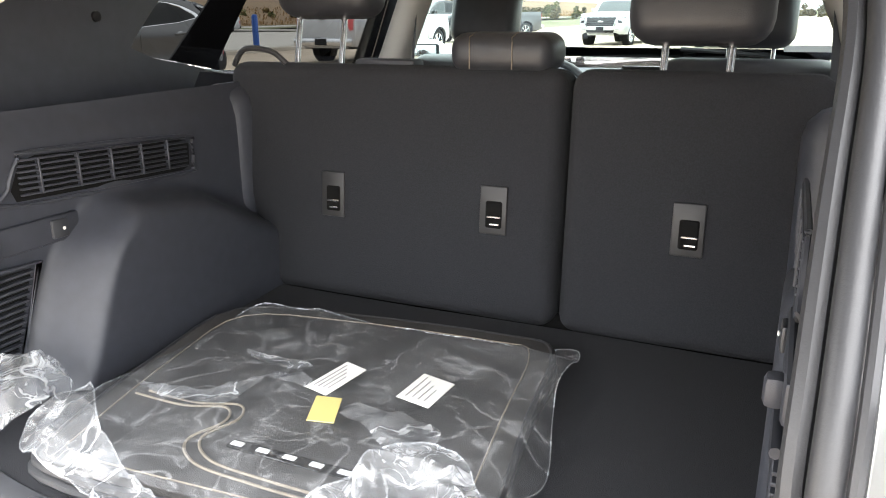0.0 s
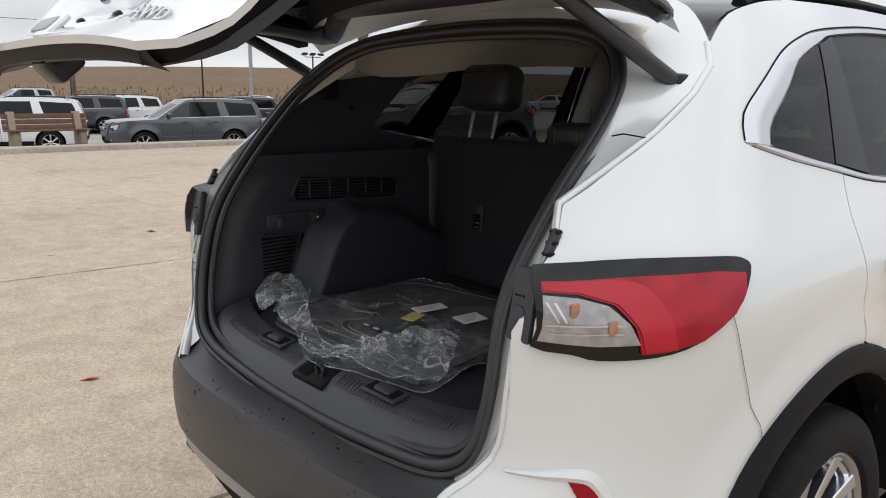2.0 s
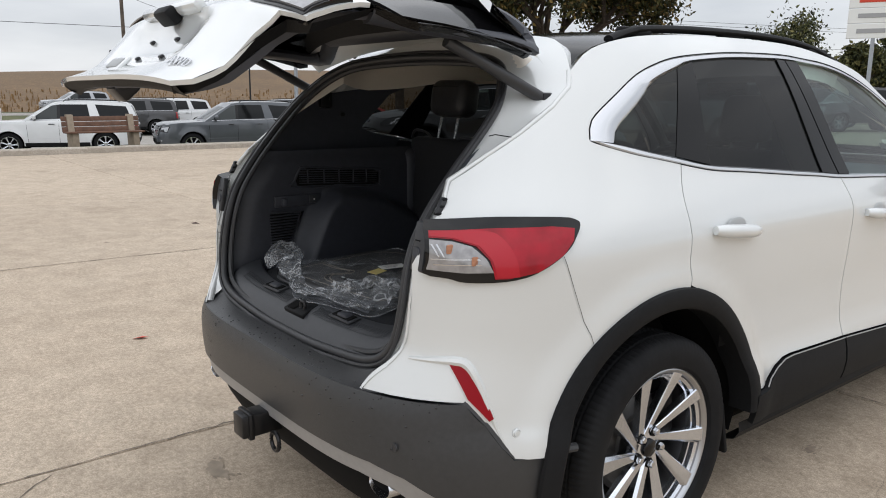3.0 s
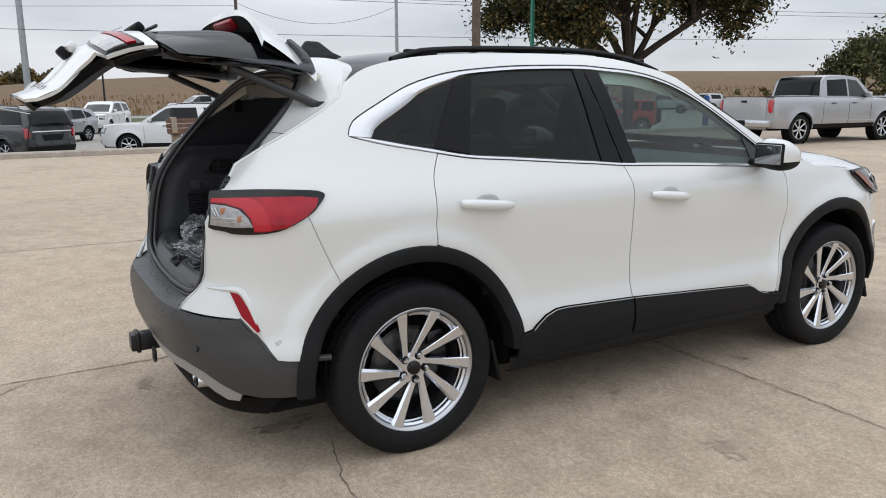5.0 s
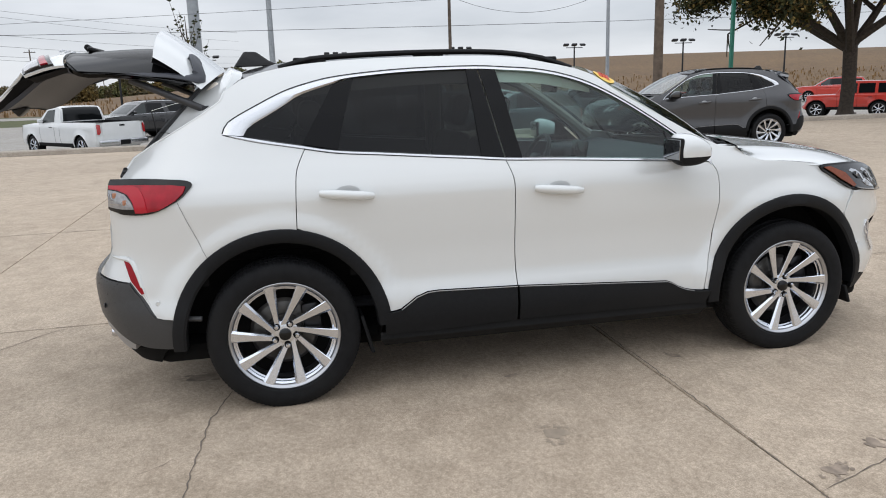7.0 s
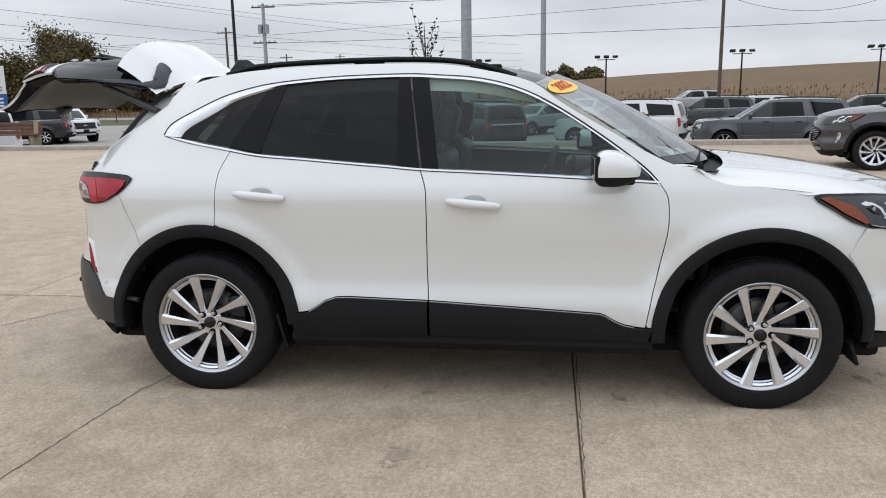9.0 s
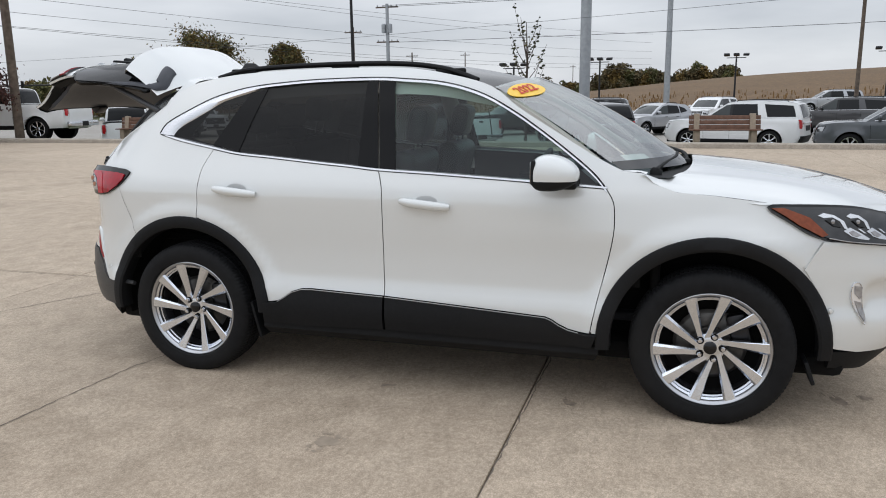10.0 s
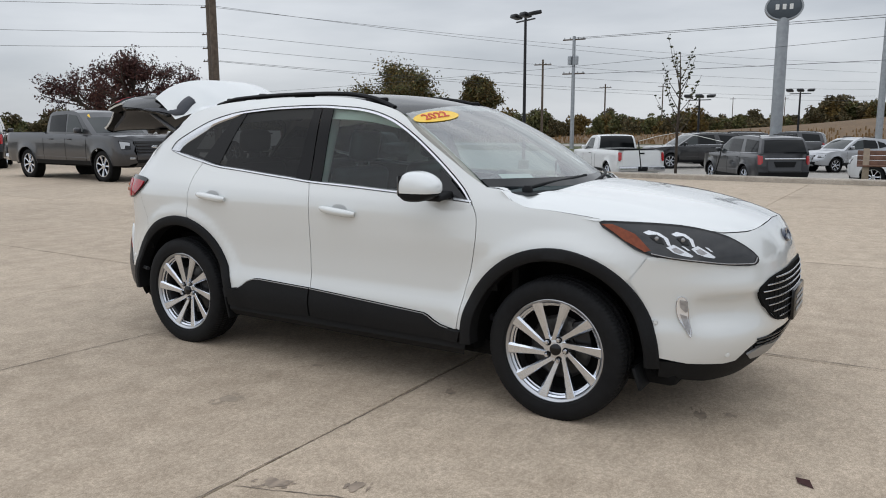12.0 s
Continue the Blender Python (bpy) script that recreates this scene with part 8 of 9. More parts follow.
        o4 = [(-w * 0.94, y0_ - 0.07, zt - 0.01), (w * 0.94, y0_ - 0.07, zt - 0.01), (w * 0.94, y1_, zt - 0.01), (-w * 0.94, y1_, zt - 0.01)]
        i4 = [(-xi, y0_, zt), (xi, y0_, zt), (xi, y1_, zt), (-xi, y1_, zt)]
        strip(o4 + o4[:1], i4 + i4[:1], bed_bm)
        add("bed_rail", bed_bm, M_BLACKPL)
        bed_bm = bmesh.new()
        d4 = [(x, y, zf) for x, y, _ in i4]
        strip(i4 + i4[:1], d4 + d4[:1], bed_bm)
        bed_bm.faces.new([bed_bm.verts.new(p) for p in d4])
        add("load_bed", bed_bm, M_BLACKPL)
    else:
        add("rear_bumper", patch([(-w * 0.93, zb_), (w * 0.93, zb_), (w * 0.90, sill), (-w * 0.90, sill)], lambda x, z: (x, tail_y(x, z) - 0.030, z), 0.12, 0.04), M_BLACKPL)
        if q["chrome"]:
            zc = q["tail"][1] + q["tail"][2] * 0.12
            add("brightwork", tube([(x, tail_y(x, zc) - 0.018, zc) for x in np.linspace(-w * 0.74, w * 0.74, 9)], 0.030, 8, flat=1.0), M_CHROME)
        add("plate_recess", patch([(-0.42, q["tail"][1] - 0.06), (0.42, q["tail"][1] - 0.06), (0.34, q["tail"][1] - 0.26), (-0.34, q["tail"][1] - 0.26)], on_rear, 0.15, 0.01), M_BLACKPL)
    # Black slab added for the shade beneath the body.
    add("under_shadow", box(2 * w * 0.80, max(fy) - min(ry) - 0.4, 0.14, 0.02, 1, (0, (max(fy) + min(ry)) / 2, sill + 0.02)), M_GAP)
    return out, plain_wheel(r)


def vehicle(kind, paint, at, label, heading):
    """A parked car: origin under the rear axle, facing +y before the turn."""
    if kind not in PROTO:
        PROTO[kind] = prototype(kind)
    q, (meshes, wheel_parts) = KINDS[kind], PROTO[kind]
    car = thing("pickup_truck" if "pickup" in kind else ("sedan_car" if kind == "sedan" else "parked_suv"), label, "car", pose(at[0], at[1], at[2], 0, 0, heading - 90), group="parked cars")
    for nm, me, painted in meshes:
        o = new(nm, me)
        o.parent = car
        if painted and paint != "white":
            o.material_slots[0].link = "OBJECT"
            o.material_slots[0].material = M_PAINTS[paint]
    spots = [(s * (q["w"] - 0.14), hy, q["r"], 0 if s > 0 else 180) for s in (1, -1) for hy in (0, q["wb"])]
    for x, y, z, turn in spots:
        wh = new("wheel")
        wh.parent, wh.matrix_basis = car, pose(x, y, z, 17 * (y > 0), 0, turn)
        for nm, me, spin in wheel_parts:
            o = new(nm, me)
            o.parent, o.matrix_basis = wh, pose(0, 0, 0, spin)
    if kind == "offroader":
        sp = new("spare_wheel")
        sp.parent, sp.matrix_basis = car, pose(0, -0.90, 0.98, 0, 0, -90)
        for nm, me, spin in wheel_parts[:-1]:
            o = new(nm, me)
            o.parent, o.matrix_basis = sp, pose(0, 0, 0, spin)
    return car


def twin_car(at, paint, label, heading):
    """A parked car of the same model as the white one, its tailgate shut."""
    inside = {"cargo_floor", "cargo_underfloor", "load_sill", "latch_striker", "cargo_hook_plate", "side_trim", "wheelhouse_lining", "door_lining", "seat_belt", "dome_lamp", "overhead_console", "rear_shelf_cap", "child_seat_tether", "pillar_clip", "bumper_step", "gas_strut", "lamp_socket", "rubber_stop", "jamb_joint", "latch_bar", "windscreen_sticker", "tow_hitch", "cant_rail_lining", "seal_lip", "seal_flange", "tailgate_seal"}
    car = thing("parked_suv", label, "car", pose(at[0], at[1], at[2], 0, 0, heading - 90), group="parked cars")

    def again_under(src, parent):
        if src.name.split(".")[0] in inside or src.type == "FONT":
            return
        o = new(src.name.split(".")[0], src.data)
        o.parent, o.matrix_basis = parent, src.matrix_basis.copy()
        o.visible_shadow = src.visible_shadow
        if o.name.startswith("tailgate"):
            o.matrix_basis = Matrix.Translation(HINGE)
        if src.data is not None:
            for slot, old in zip(o.material_slots, src.material_slots):
                if old.material is M_WHITE or old.material is M_BUMPER:
                    slot.link, slot.material = "OBJECT", M_PAINTS[paint] if old.material is M_WHITE else M_BLACKPL
        for child in src.children:
            again_under(child, o)

    for child in CAR.children:
        again_under(child, car)
    return car


def from_eye(eye, azimuth, dist):
    x, y = eye[0] + dist * math.cos(radians(azimuth)), eye[1] + dist * math.sin(radians(azimuth))
    return (x, y, 0.0 if x > -20 and -49 < y < 59 else (lot_z(y) if x > -62 else -0.42))


E6, E9, E10, E12, E5, E2 = (4.28, -0.43), (4.44, 2.11), (4.44, 2.98), (4.31, 4.19), (3.93, -1.16), (1.5, -1.7)


def centred(kind, mid, heading):
    """The rear axle's place for a car whose middle is at mid."""
    q = KINDS[kind]
    d = (max(y for _, y in q["front"]) + min(y for _, y in q["rear"])) / 2
    return (mid[0] - d * math.cos(radians(heading)), mid[1] - d * math.sin(radians(heading)), mid[2])


for kind, paint, mid, heading, label in (
    ("suv", "white", (-28.4, 4.6, -0.80), 252, "white full-size SUV parked behind the wooden bench"),
    ("suv", "grey", (-25.3, 9.7, -0.78), 262, "steel grey full-size SUV with dark windows on the far lot"),
    ("offroader", "red", from_eye(E6, 138.9, 47), 222, "bright red boxy off-roader with a spare wheel on its tail"),
    ("pickup", "silver", (-11.39, 20.24, 0.0), 86.5, "silver crew-cab pickup parked tail out"),
    ("pickup", "dark", (-9.5, -16.5, 0.0), 88.5, "dark grey crew-cab pickup parked at the end of the concrete lot"),
    ("suv", "dark", from_eye(E12, 242.9, 34), 238, "dark grey SUV with red tail lamps beside the dark pickup"),
    ("pickup", "white", from_eye(E10, 226.9, 34.5), 282, "white crew-cab pickup parked past the utility pole"),
    ("pickup", "white", from_eye(E9, 218.8, 37), 219, "white pickup seen from its tailgate"),
    ("pickup", "white", from_eye(E9, 214.6, 50), 60, "white pickup in the far row"),
    ("suv", "black", from_eye(E9, 217.0, 48), 290, "black SUV in the far row"),
    ("work_pickup", "white", (-28.1, -7.1, -0.80), 221, "white single-cab pickup on the far lot"),
    ("suv", "black", (-39.4, -6.7, -0.80), 310, "black SUV with a bright grille on the far lot"),
    ("suv", "dark", (-27.8, -1.4, -0.80), 215, "dark grey full-size SUV with red tail lamps"),
    ("crossover", "silver", from_eye(E12, 184.2, 44), 318, "silver crossover on the far lot"),
    ("suv", "dark", from_eye(E12, 188.0, 56), 270, "dark SUV in the far row"),
    ("suv", "charcoal", from_eye(E9, 169.5, 46), 250, "charcoal SUV in the far row"),
    ("suv", "white", from_eye(E2, 161.5, 46), 285, "white SUV in the far row"),
    ("pickup", "white", from_eye(E2, 151.8, 52), 262, "white pickup in the far row"),
    ("sedan", "blue", from_eye(E2, 149.5, 40), 300, "blue-grey sedan in the far row"),
    ("sedan", "red", from_eye(E2, 147.6, 50), 250, "red sedan in the far row"),
    ("suv", "dark", from_eye(E2, 154.0, 44), 255, "dark SUV in the far row"),
    ("suv", "white", from_eye(E5, 174.2, 54), 335, "white SUV facing the road on the far lot"),
    ("suv", "black", from_eye(E6, 186.5, 50), 285, "black SUV on the far lot"),
    ("pickup", "silver", from_eye(E5, 134.7, 84), 40, "pale pickup on the side road"),
    ("suv", "silver", from_eye(E5, 132.2, 92), 220, "silver SUV on the highway"),
    ("suv", "red", from_eye(E6, 140.3, 72), 230, "red SUV by the highway"),
    ("suv", "silver", from_eye(E9, 170.5, 74), 275, "silver SUV on the highway"),
    ("pickup", "black", from_eye(E5, 119.0, 44), 245, "black pickup in the row past the tree"),
    ("pickup", "dark", from_eye(E5, 116.0, 40), 245, "dark pickup in the row past the tree"),
    ("suv", "white", from_eye(E5, 122.0, 52), 245, "white SUV in the row past the tree"),
    ("pickup", "white", from_eye(E2, 96.0, 34), 265, "white pickup in the row ahead"),
    ("suv", "grey", from_eye(E2, 88.0, 34), 265, "grey SUV in the row ahead"),
    ("pickup", "silver", from_eye(E2, 103.0, 36), 262, "silver pickup in the row ahead"),
):
    car = vehicle(kind, paint, centred(kind, mid, heading), label, heading)
    if label.startswith("dark grey crew-cab"):
        part("windscreen_sticker", lathe([(0, 0.5), (0.012, 0.5), (0.012, 0)], 28, "Z"), M_YELLOW, car, "yellow oval sticker", at=pose(0.40, 2.63, 1.768, -39, 0, 0) @ Matrix.Diagonal((0.50, 0.24, 1, 1)))
twin_car((-10.6, 10.4, 0.0), "charcoal", "charcoal grey compact crossover with bright window trim on the concrete lot", 258)

# ---- bench, poles, signs ----
M_WOOD = material("brown_stained_timber", (0.13, 0.065, 0.04), 0.7, var=0.3, scale=8, bump=0.3, bump_scale=60)
M_POST = material("beige_bench_concrete", (0.30, 0.24, 0.18), 0.85, var=0.12, scale=12, bump=0.3, bump_scale=120)
M_GALV = material("galvanised_steel", (0.34, 0.36, 0.38), 0.45, 0.6, var=0.12, scale=4)
M_POLEWOOD = material("weathered_pole_wood", (0.11, 0.085, 0.065), 0.9, var=0.35, scale=6, bump=0.4, bump_scale=30)
M_BARK = material("tree_bark", (0.055, 0.042, 0.033), 0.95, var=0.35, scale=12, bump=0.8, bump_scale=40)
M_CABLE = material("cable_black", (0.05, 0.05, 0.055), 0.6)


def bench(at, turn, label):
    t = thing("park_bench", label, "bench", pose(*at, 0, 0, turn), group="benches on the verge")
    for y in (-0.78, 0.78):
        part("bench_post", prism([(-0.05, 0), (0.42, 0), (0.40, 0.42), (0.10, 0.46), (0.02, 0.90), (-0.14, 0.90)], 0.16, "Y", y, 0.012), M_POST, t)
    for k in range(3):
        part("backrest_plank", box(0.035, 2.0, 0.125, 0.008, 2, (0.045 - 0.028 * k, 0, 0.52 + 0.135 * k), turn=pose(0, 0, 0, 0, -12, 0)), M_WOOD, t)
        part("seat_plank", box(0.12, 2.0, 0.04, 0.008, 2, (0.14 + 0.13 * k, 0, 0.445)), M_WOOD, t)
    return t


bench((-19.75, 3.75, -0.05), 4, "brown timber bench with beige posts on the grass verge")
bench((-19.7, -16.4, -0.05), 4, "brown timber bench with beige posts further along the verge")


def light_pole(at, h, heads, turn):
    t = thing("lot_light", "dark steel lot light with several heads on a tall pole", "street lamp", pose(*at, 0, 0, turn), group="lot lights")
    part("pole", tube([(0, 0, 0), (0, 0, h)], [0.10, 0.07], 10), M_CONDARK, t)
    part("base", lathe([(0, 0.28), (0.5, 0.28), (0.55, 0.2), (0.55, 0)], 16, "Z"), M_KERB, t)
    span = 0.85 if heads == 3 else 0.7
    part("cross_arm", box(2 * span, 0.07, 0.07, 0.01, 1, (0, 0, h - 0.12)), M_CONDARK, t)
    for x in np.linspace(-span, span, heads):
        part("lamp_head", box(0.52, 0.50, 0.20, 0.05, 2, (x, 0.0, h + 0.16), turn=pose(0, 0, 0, 12 if x > 0 else -12, 0, 0)), M_CONDARK, t)
    return t


for az_, d, h in ((176.3, 78, 4.75), (167.2, 78, 4.95), (158.9, 80, 5.0), (149.7, 80, 5.0)):
    p = from_eye(E9, az_, d) if az_ > 152 else from_eye(E6, az_, d)
    light_pole((p[0], p[1], p[2]), h - p[2] - 0.1, 3, 90 - 8)
for az_, d, h in ((143.2, 85, 5.3), (193.5, 60, 3.6), (187.1, 72, 4.4)):
    p = from_eye(E6 if az_ < 150 else (E5 if az_ < 180 else E12), az_, d)
    light_pole((p[0], p[1], p[2]), h - p[2] - 0.1, 3, 82)
p = from_eye(E12, 205.8, 41)
light_pole((p[0], p[1], p[2]), 7.0 - p[2], 3, 60)


def wood_pole(p, h, arm, tilt=0.0, r=0.15, mat=None, turn=0.0, gear=False):
    h = h + 0.7
    t = thing("utility_pole", "weathered utility pole with cross arm" if arm else "plain tall grey steel pole", "pole", pose(p[0], p[1], -0.85, 0, tilt, turn), group="utility poles")
    part("pole", tube([(0, 0, 0), (0, 0, h)], [r, r * 0.72], 10), mat or M_POLEWOOD, t)
    for z in arm:
        part("cross_arm", box(0.12, 2.2, 0.12, 0.01, 1, (0, 0, h - z)), M_POLEWOOD, t)
        for y in (-0.95, -0.4, 0.4, 0.95):
            part("insulator", lathe([(0, 0.05), (0.10, 0.06), (0.16, 0.03), (0.16, 0)], 10, "Z"), M_GALV, t, at=pose(0, y, h - z + 0.06))
    if gear:
        for y in (-0.32, 0.32):
            part("transformer", lathe([(0, 0.20), (0.75, 0.20), (0.82, 0.12), (0.82, 0)], 16, "Z"), M_GALV, t, at=pose(0.15, y, h - 2.6))
    return t


U1 = from_eye(E9, 168.7, 52)
U2 = from_eye(E6, 154.7, 56)
U3 = from_eye(E6, 150.6, 24)
U4 = (-73.2, 1.05, -0.4)
U6 = from_eye(E12, 202.3, 74)
U7 = from_eye(E10, 226.42, 32.5)
U8 = from_eye(E10, 227.75, 90)
for p, h, arm, r, mat, gear in ((U1, 11, (), 0.125, M_POLEWOOD, False), (U2, 11, (), 0.14, M_GALV, False), (U3, 9.5, (0.5,), 0.15, M_POLEWOOD, False), (U4, 17, (), 0.31, M_GALV, False), (U6, 9.9, (0.3, 3.4), 0.20, M_GALV, True), (U7, 13, (), 0.165, M_POLEWOOD, False), (U8, 18, (3.3, 6.2, 7.7, 9.1), 0.30, M_POLEWOOD, False)):
    wood_pole(p, h, arm, 0.0, r, mat, 0, gear)
for az_, d, h in ((204.5, 95, 9.6), (196.0, 180, 11), (191.3, 300, 12), (188.0, 300, 12), (185.5, 320, 13), (200.0, 140, 9)):
    p = from_eye(E12, az_, d)
    wood_pole(p, h, (0.6,), 0.0, 0.16)
part_pole = from_eye(E6, 146.0, 30)
gp = thing("sign_post", "green steel sign post", "post", pose(part_pole[0], part_pole[1], -0.12))
part("post", box(0.12, 0.12, 5.2, 0.01, 1, (0, 0, 2.6)), material("green_post_paint", (0.02, 0.16, 0.11), 0.5, var=0.1, scale=5), gp)


def wire(a, b, sag, r=0.022, n=24):
    pts = [(a[0] + (b[0] - a[0]) * t, a[1] + (b[1] - a[1]) * t, a[2] + (b[2] - a[2]) * t - sag * 4 * t * (1 - t)) for t in np.linspace(0, 1, n)]
    t = thing("overhead_wire", "thin black overhead wire between poles", "wire", group="overhead wires")
    part("strand", tube(pts, r, 5), M_CABLE, t)


for p, q, zs in ((U8, (-190, -5, 0), ((14.7, 13), (14.6, 15), (11.8, 11), (10.3, 9.4), (8.9, 8.0), (8.8, 7.0))), (U8, (50, -150, 0), ((14.7, 15), (11.8, 13), (10.3, 11), (16.0, 17))), (U6, (-40, 150, 0), ((9.6, 12), (9.5, 11.4), (6.3, 9.6))), (U1, (-95, -160, 0), ((7.0, 7.4),)), (U2, U1, ((7.4, 7.2),)), (U3, U2, ((8.8, 8.2),))):
    for za, zb in zs:
        wire((p[0], p[1] + 0.4 * math.sin(za * 9), za), (q[0], q[1], zb), 1.2, 0.013 if math.hypot(p[0], p[1]) < 60 else 0.02)

# white banner on a post, and the traffic signals over the road
p = from_eye(E10, 218.55, 60)
bn = thing("banner_sign", "white upright banner with a blue mark on a slim post", "sign", pose(p[0], p[1], -0.42, 0, 0, 218.55))
part("post", tube([(0.04, 0.47, 0), (0.04, 0.47, 4.35)], 0.035, 8), M_GALV, bn)
part("banner", box(0.02, 0.92, 1.26, 0.006, 1, (0, 0, 3.62)), M_PAPER, bn)
for y, z, w, h in ((-0.05, 3.66, 0.42, 0.09), (-0.13, 3.50, 0.20, 0.26), (-0.26, 3.80, 0.10, 0.16), (0.12, 3.78, 0.12, 0.10)):
    part("blue_mark", box(0.006, w, h, 0.002, 1, (-0.013, y, z), turn=pose(0, 0, 0, 12)), material_once("blue_banner_ink", (0.03, 0.08, 0.20), 0.5), bn)
p = from_eye(E10, 226.45, 108)
ts = thing("traffic_signal_mast", "dark steel mast with traffic signals over the road", "traffic signal", pose(p[0], p[1], -0.42, 0, 0, 226.45))
part("post", tube([(0, 0, 0), (0, 0, 4.9)], [0.14, 0.10], 10), M_CONDARK, ts)
part("mast_arm", tube([(0, -8.6, 3.75), (0, 0, 3.55), (0, 4.2, 3.5)], [0.06, 0.10, 0.06], 8), M_CONDARK, ts)
part("lamp_arm", tube(smooth_line([(0, 0, 4.9), (0, 0.5, 5.6), (0, 1.9, 6.0)], 4), 0.05, 6), M_CONDARK, ts)
for y in (-8.3, -5.0, -1.6, 2.6):
    sig = part("signal_head", box(0.22, 0.36, 1.05, 0.04, 2, (-0.14, y, 3.6)), M_CONDARK, ts)
    for z in (3.92, 3.6, 3.28):
        part("signal_visor", lathe([(0, 0.13), (0.16, 0.13), (0.16, 0.11), (0.01, 0.11), (0.01, 0)], 12, "X"), M_CONDARK, sig, at=pose(-0.25, y, z, 0, 0, 180))

# dealer sign on a steel pole
S1 = (-53.5, -4.4)
sg = thing("pylon_sign", "round dark sign with pale rim on a thick grey pole", "sign", pose(S1[0], S1[1], -0.8, 0, 0, 12) @ Matrix.Scale(1.45, 4))
part("pole", lathe([(0, 0.33), (0.4, 0.33), (0.4, 0.275), (6.6, 0.265), (6.6, 0)], 28, "Z"), M_GALV, sg)
oval = lathe([(-0.28, 0.62), (-0.20, 0.80), (0.20, 0.80), (0.28, 0.62), (0.28, 0)], 40, "X")
face = part("sign_face", oval, material("sign_blue_grey", (0.07, 0.085, 0.10), 0.35), sg, at=pose(0, 0, 7.05) @ Matrix.Diagonal((1, 1, 0.72, 1)))
part("sign_rim", lathe([(-0.24, 0.84), (0.24, 0.84), (0.24, 0.76), (-0.24, 0.76)], 40, "X", closed=True), M_GALV, face)
for y in (-0.3, 0.0, 0.3):
    part("logo_bar", box(0.02, 0.16, 0.34, 0.03, 1, (0.29, y, 0.0)), M_PAPER, face)
# service sign: white, blue and white panels
S2 = from_eye(E9, 218.2, 46)
sv = thing("service_sign", "tall white and blue service sign with a bird-like mark", "sign", pose(S2[0], S2[1], -0.12, 0, 0, 218.2 - 90))
M_BLUEP = material("sign_blue", (0.03, 0.09, 0.36), 0.4)
for z0, z1, mat in ((2.0, 3.42, M_PAPER), (1.28, 2.0, M_BLUEP), (0.0, 1.28, M_PAPER)):
    part("sign_panel", box(1.15, 0.30, z1 - z0 - 0.02, 0.02, 1, (0, 0, (z0 + z1) / 2)), mat, sv)
for k, (x, z, w_, h_, a) in enumerate(((0.10, 2.92, 0.34, 0.10, 35), (-0.05, 2.78, 0.42, 0.12, -15), (0.16, 2.70, 0.22, 0.10, 60))):
    part("mark_shape", box(w_, 0.02, h_, 0.02, 1, (x, -0.16, z), turn=pose(0, 0, 0, 0, a, 0)), M_BLUEP, sv)
for z, mat in ((2.35, M_INK), (2.2, M_INK), (1.78, M_PAPER), (1.58, M_PAPER), (1.42, M_PAPER), (0.95, M_INK), (0.7, M_INK)):
    part("print_bar", box(0.80, 0.02, 0.09, 0.01, 1, (0, -0.165, z)), mat, sv)
# billboard, yellow and white
S3 = from_eye((4.47, 1.73), 211.3, 60)
bb = thing("billboard", "small yellow and white roadside billboard", "sign", pose(S3[0], S3[1], -0.12, 0, 0, 211.3 - 90))
part("yellow_panel", box(1.0, 0.14, 1.25, 0.01, 1, (-0.55, 0, 2.1)), material("sign_lime", (0.55, 0.55, 0.06), 0.5), bb)
part("white_panel", box(1.1, 0.14, 1.25, 0.01, 1, (0.50, 0, 2.1)), M_PAPER, bb)
for x in (-0.6, 0.6):
    part("leg", box(0.1, 0.1, 1.6, 0.01, 1, (x, 0.02, 0.8)), M_POLEWOOD, bb)
for z in (2.3, 2.1):
    part("print_bar", box(0.8, 0.02, 0.12, 0.01, 1, (0.5, -0.08, z)), M_BLUEP, bb)
# stacked brand sign beside the far row
S4 = from_eye((2.52, -1.81), 113.7, 67)
st = thing("stacked_sign", "tall white sign of stacked panels on grey posts", "sign", pose(S4[0], S4[1], -0.1, 0, 0, 113.7 - 90))
for k in range(5):
    part("sign_panel", box(3.0, 0.3, 1.05, 0.02, 1, (0, 0, 6.5 + 1.10 * k)), M_PAPER, st)
    part("print_bar", box(1.9, 0.03, 0.32, 0.02, 1, (0.1, -0.17, 6.5 + 1.10 * k)), (M_REDINK if k == 2 else M_INK), st)
part("post", box(0.28, 0.25, 6.1, 0.02, 1, (0.3, 0, 3.05)), M_GALV, st)
# blue bollard
bp_ = from_eye(E5, 132.1, 37)
bo = thing("bollard", "blue painted bollard at the lot's edge", "bollard", pose(bp_[0], bp_[1], 0))
part("post", lathe([(0, 0.13), (1.25, 0.13), (1.32, 0.09), (1.34, 0)], 18, "Z"), material("blue_bollard_paint", (0.02, 0.10, 0.42), 0.45, var=0.08, scale=6), bo)

# ---- trees ----
def leaf_material(name, color, other):
    """Leaves that differ one from another in tone and hue."""
    m = bpy.data.materials.new(name)
    m.use_nodes = True
    t = m.node_tree
    b = t.nodes["Principled BSDF"]
    geo, ramp = t.nodes.new("ShaderNodeNewGeometry"), t.nodes.new("ShaderNodeValToRGB")
    e = ramp.color_ramp.elements
    e[0].color, e[1].color = (*[c * 0.55 for c in color], 1), (*other, 1)
    mid = e.new(0.6)
    mid.color = (*color, 1)
    t.links.new(geo.outputs["Random Per Island"], ramp.inputs["Fac"])
    t.links.new(ramp.outputs["Color"], b.inputs["Base Color"])
    b.inputs["Roughness"].default_value = 0.7
    b.inputs["Specular IOR Level"].default_value = 0.25
    return m


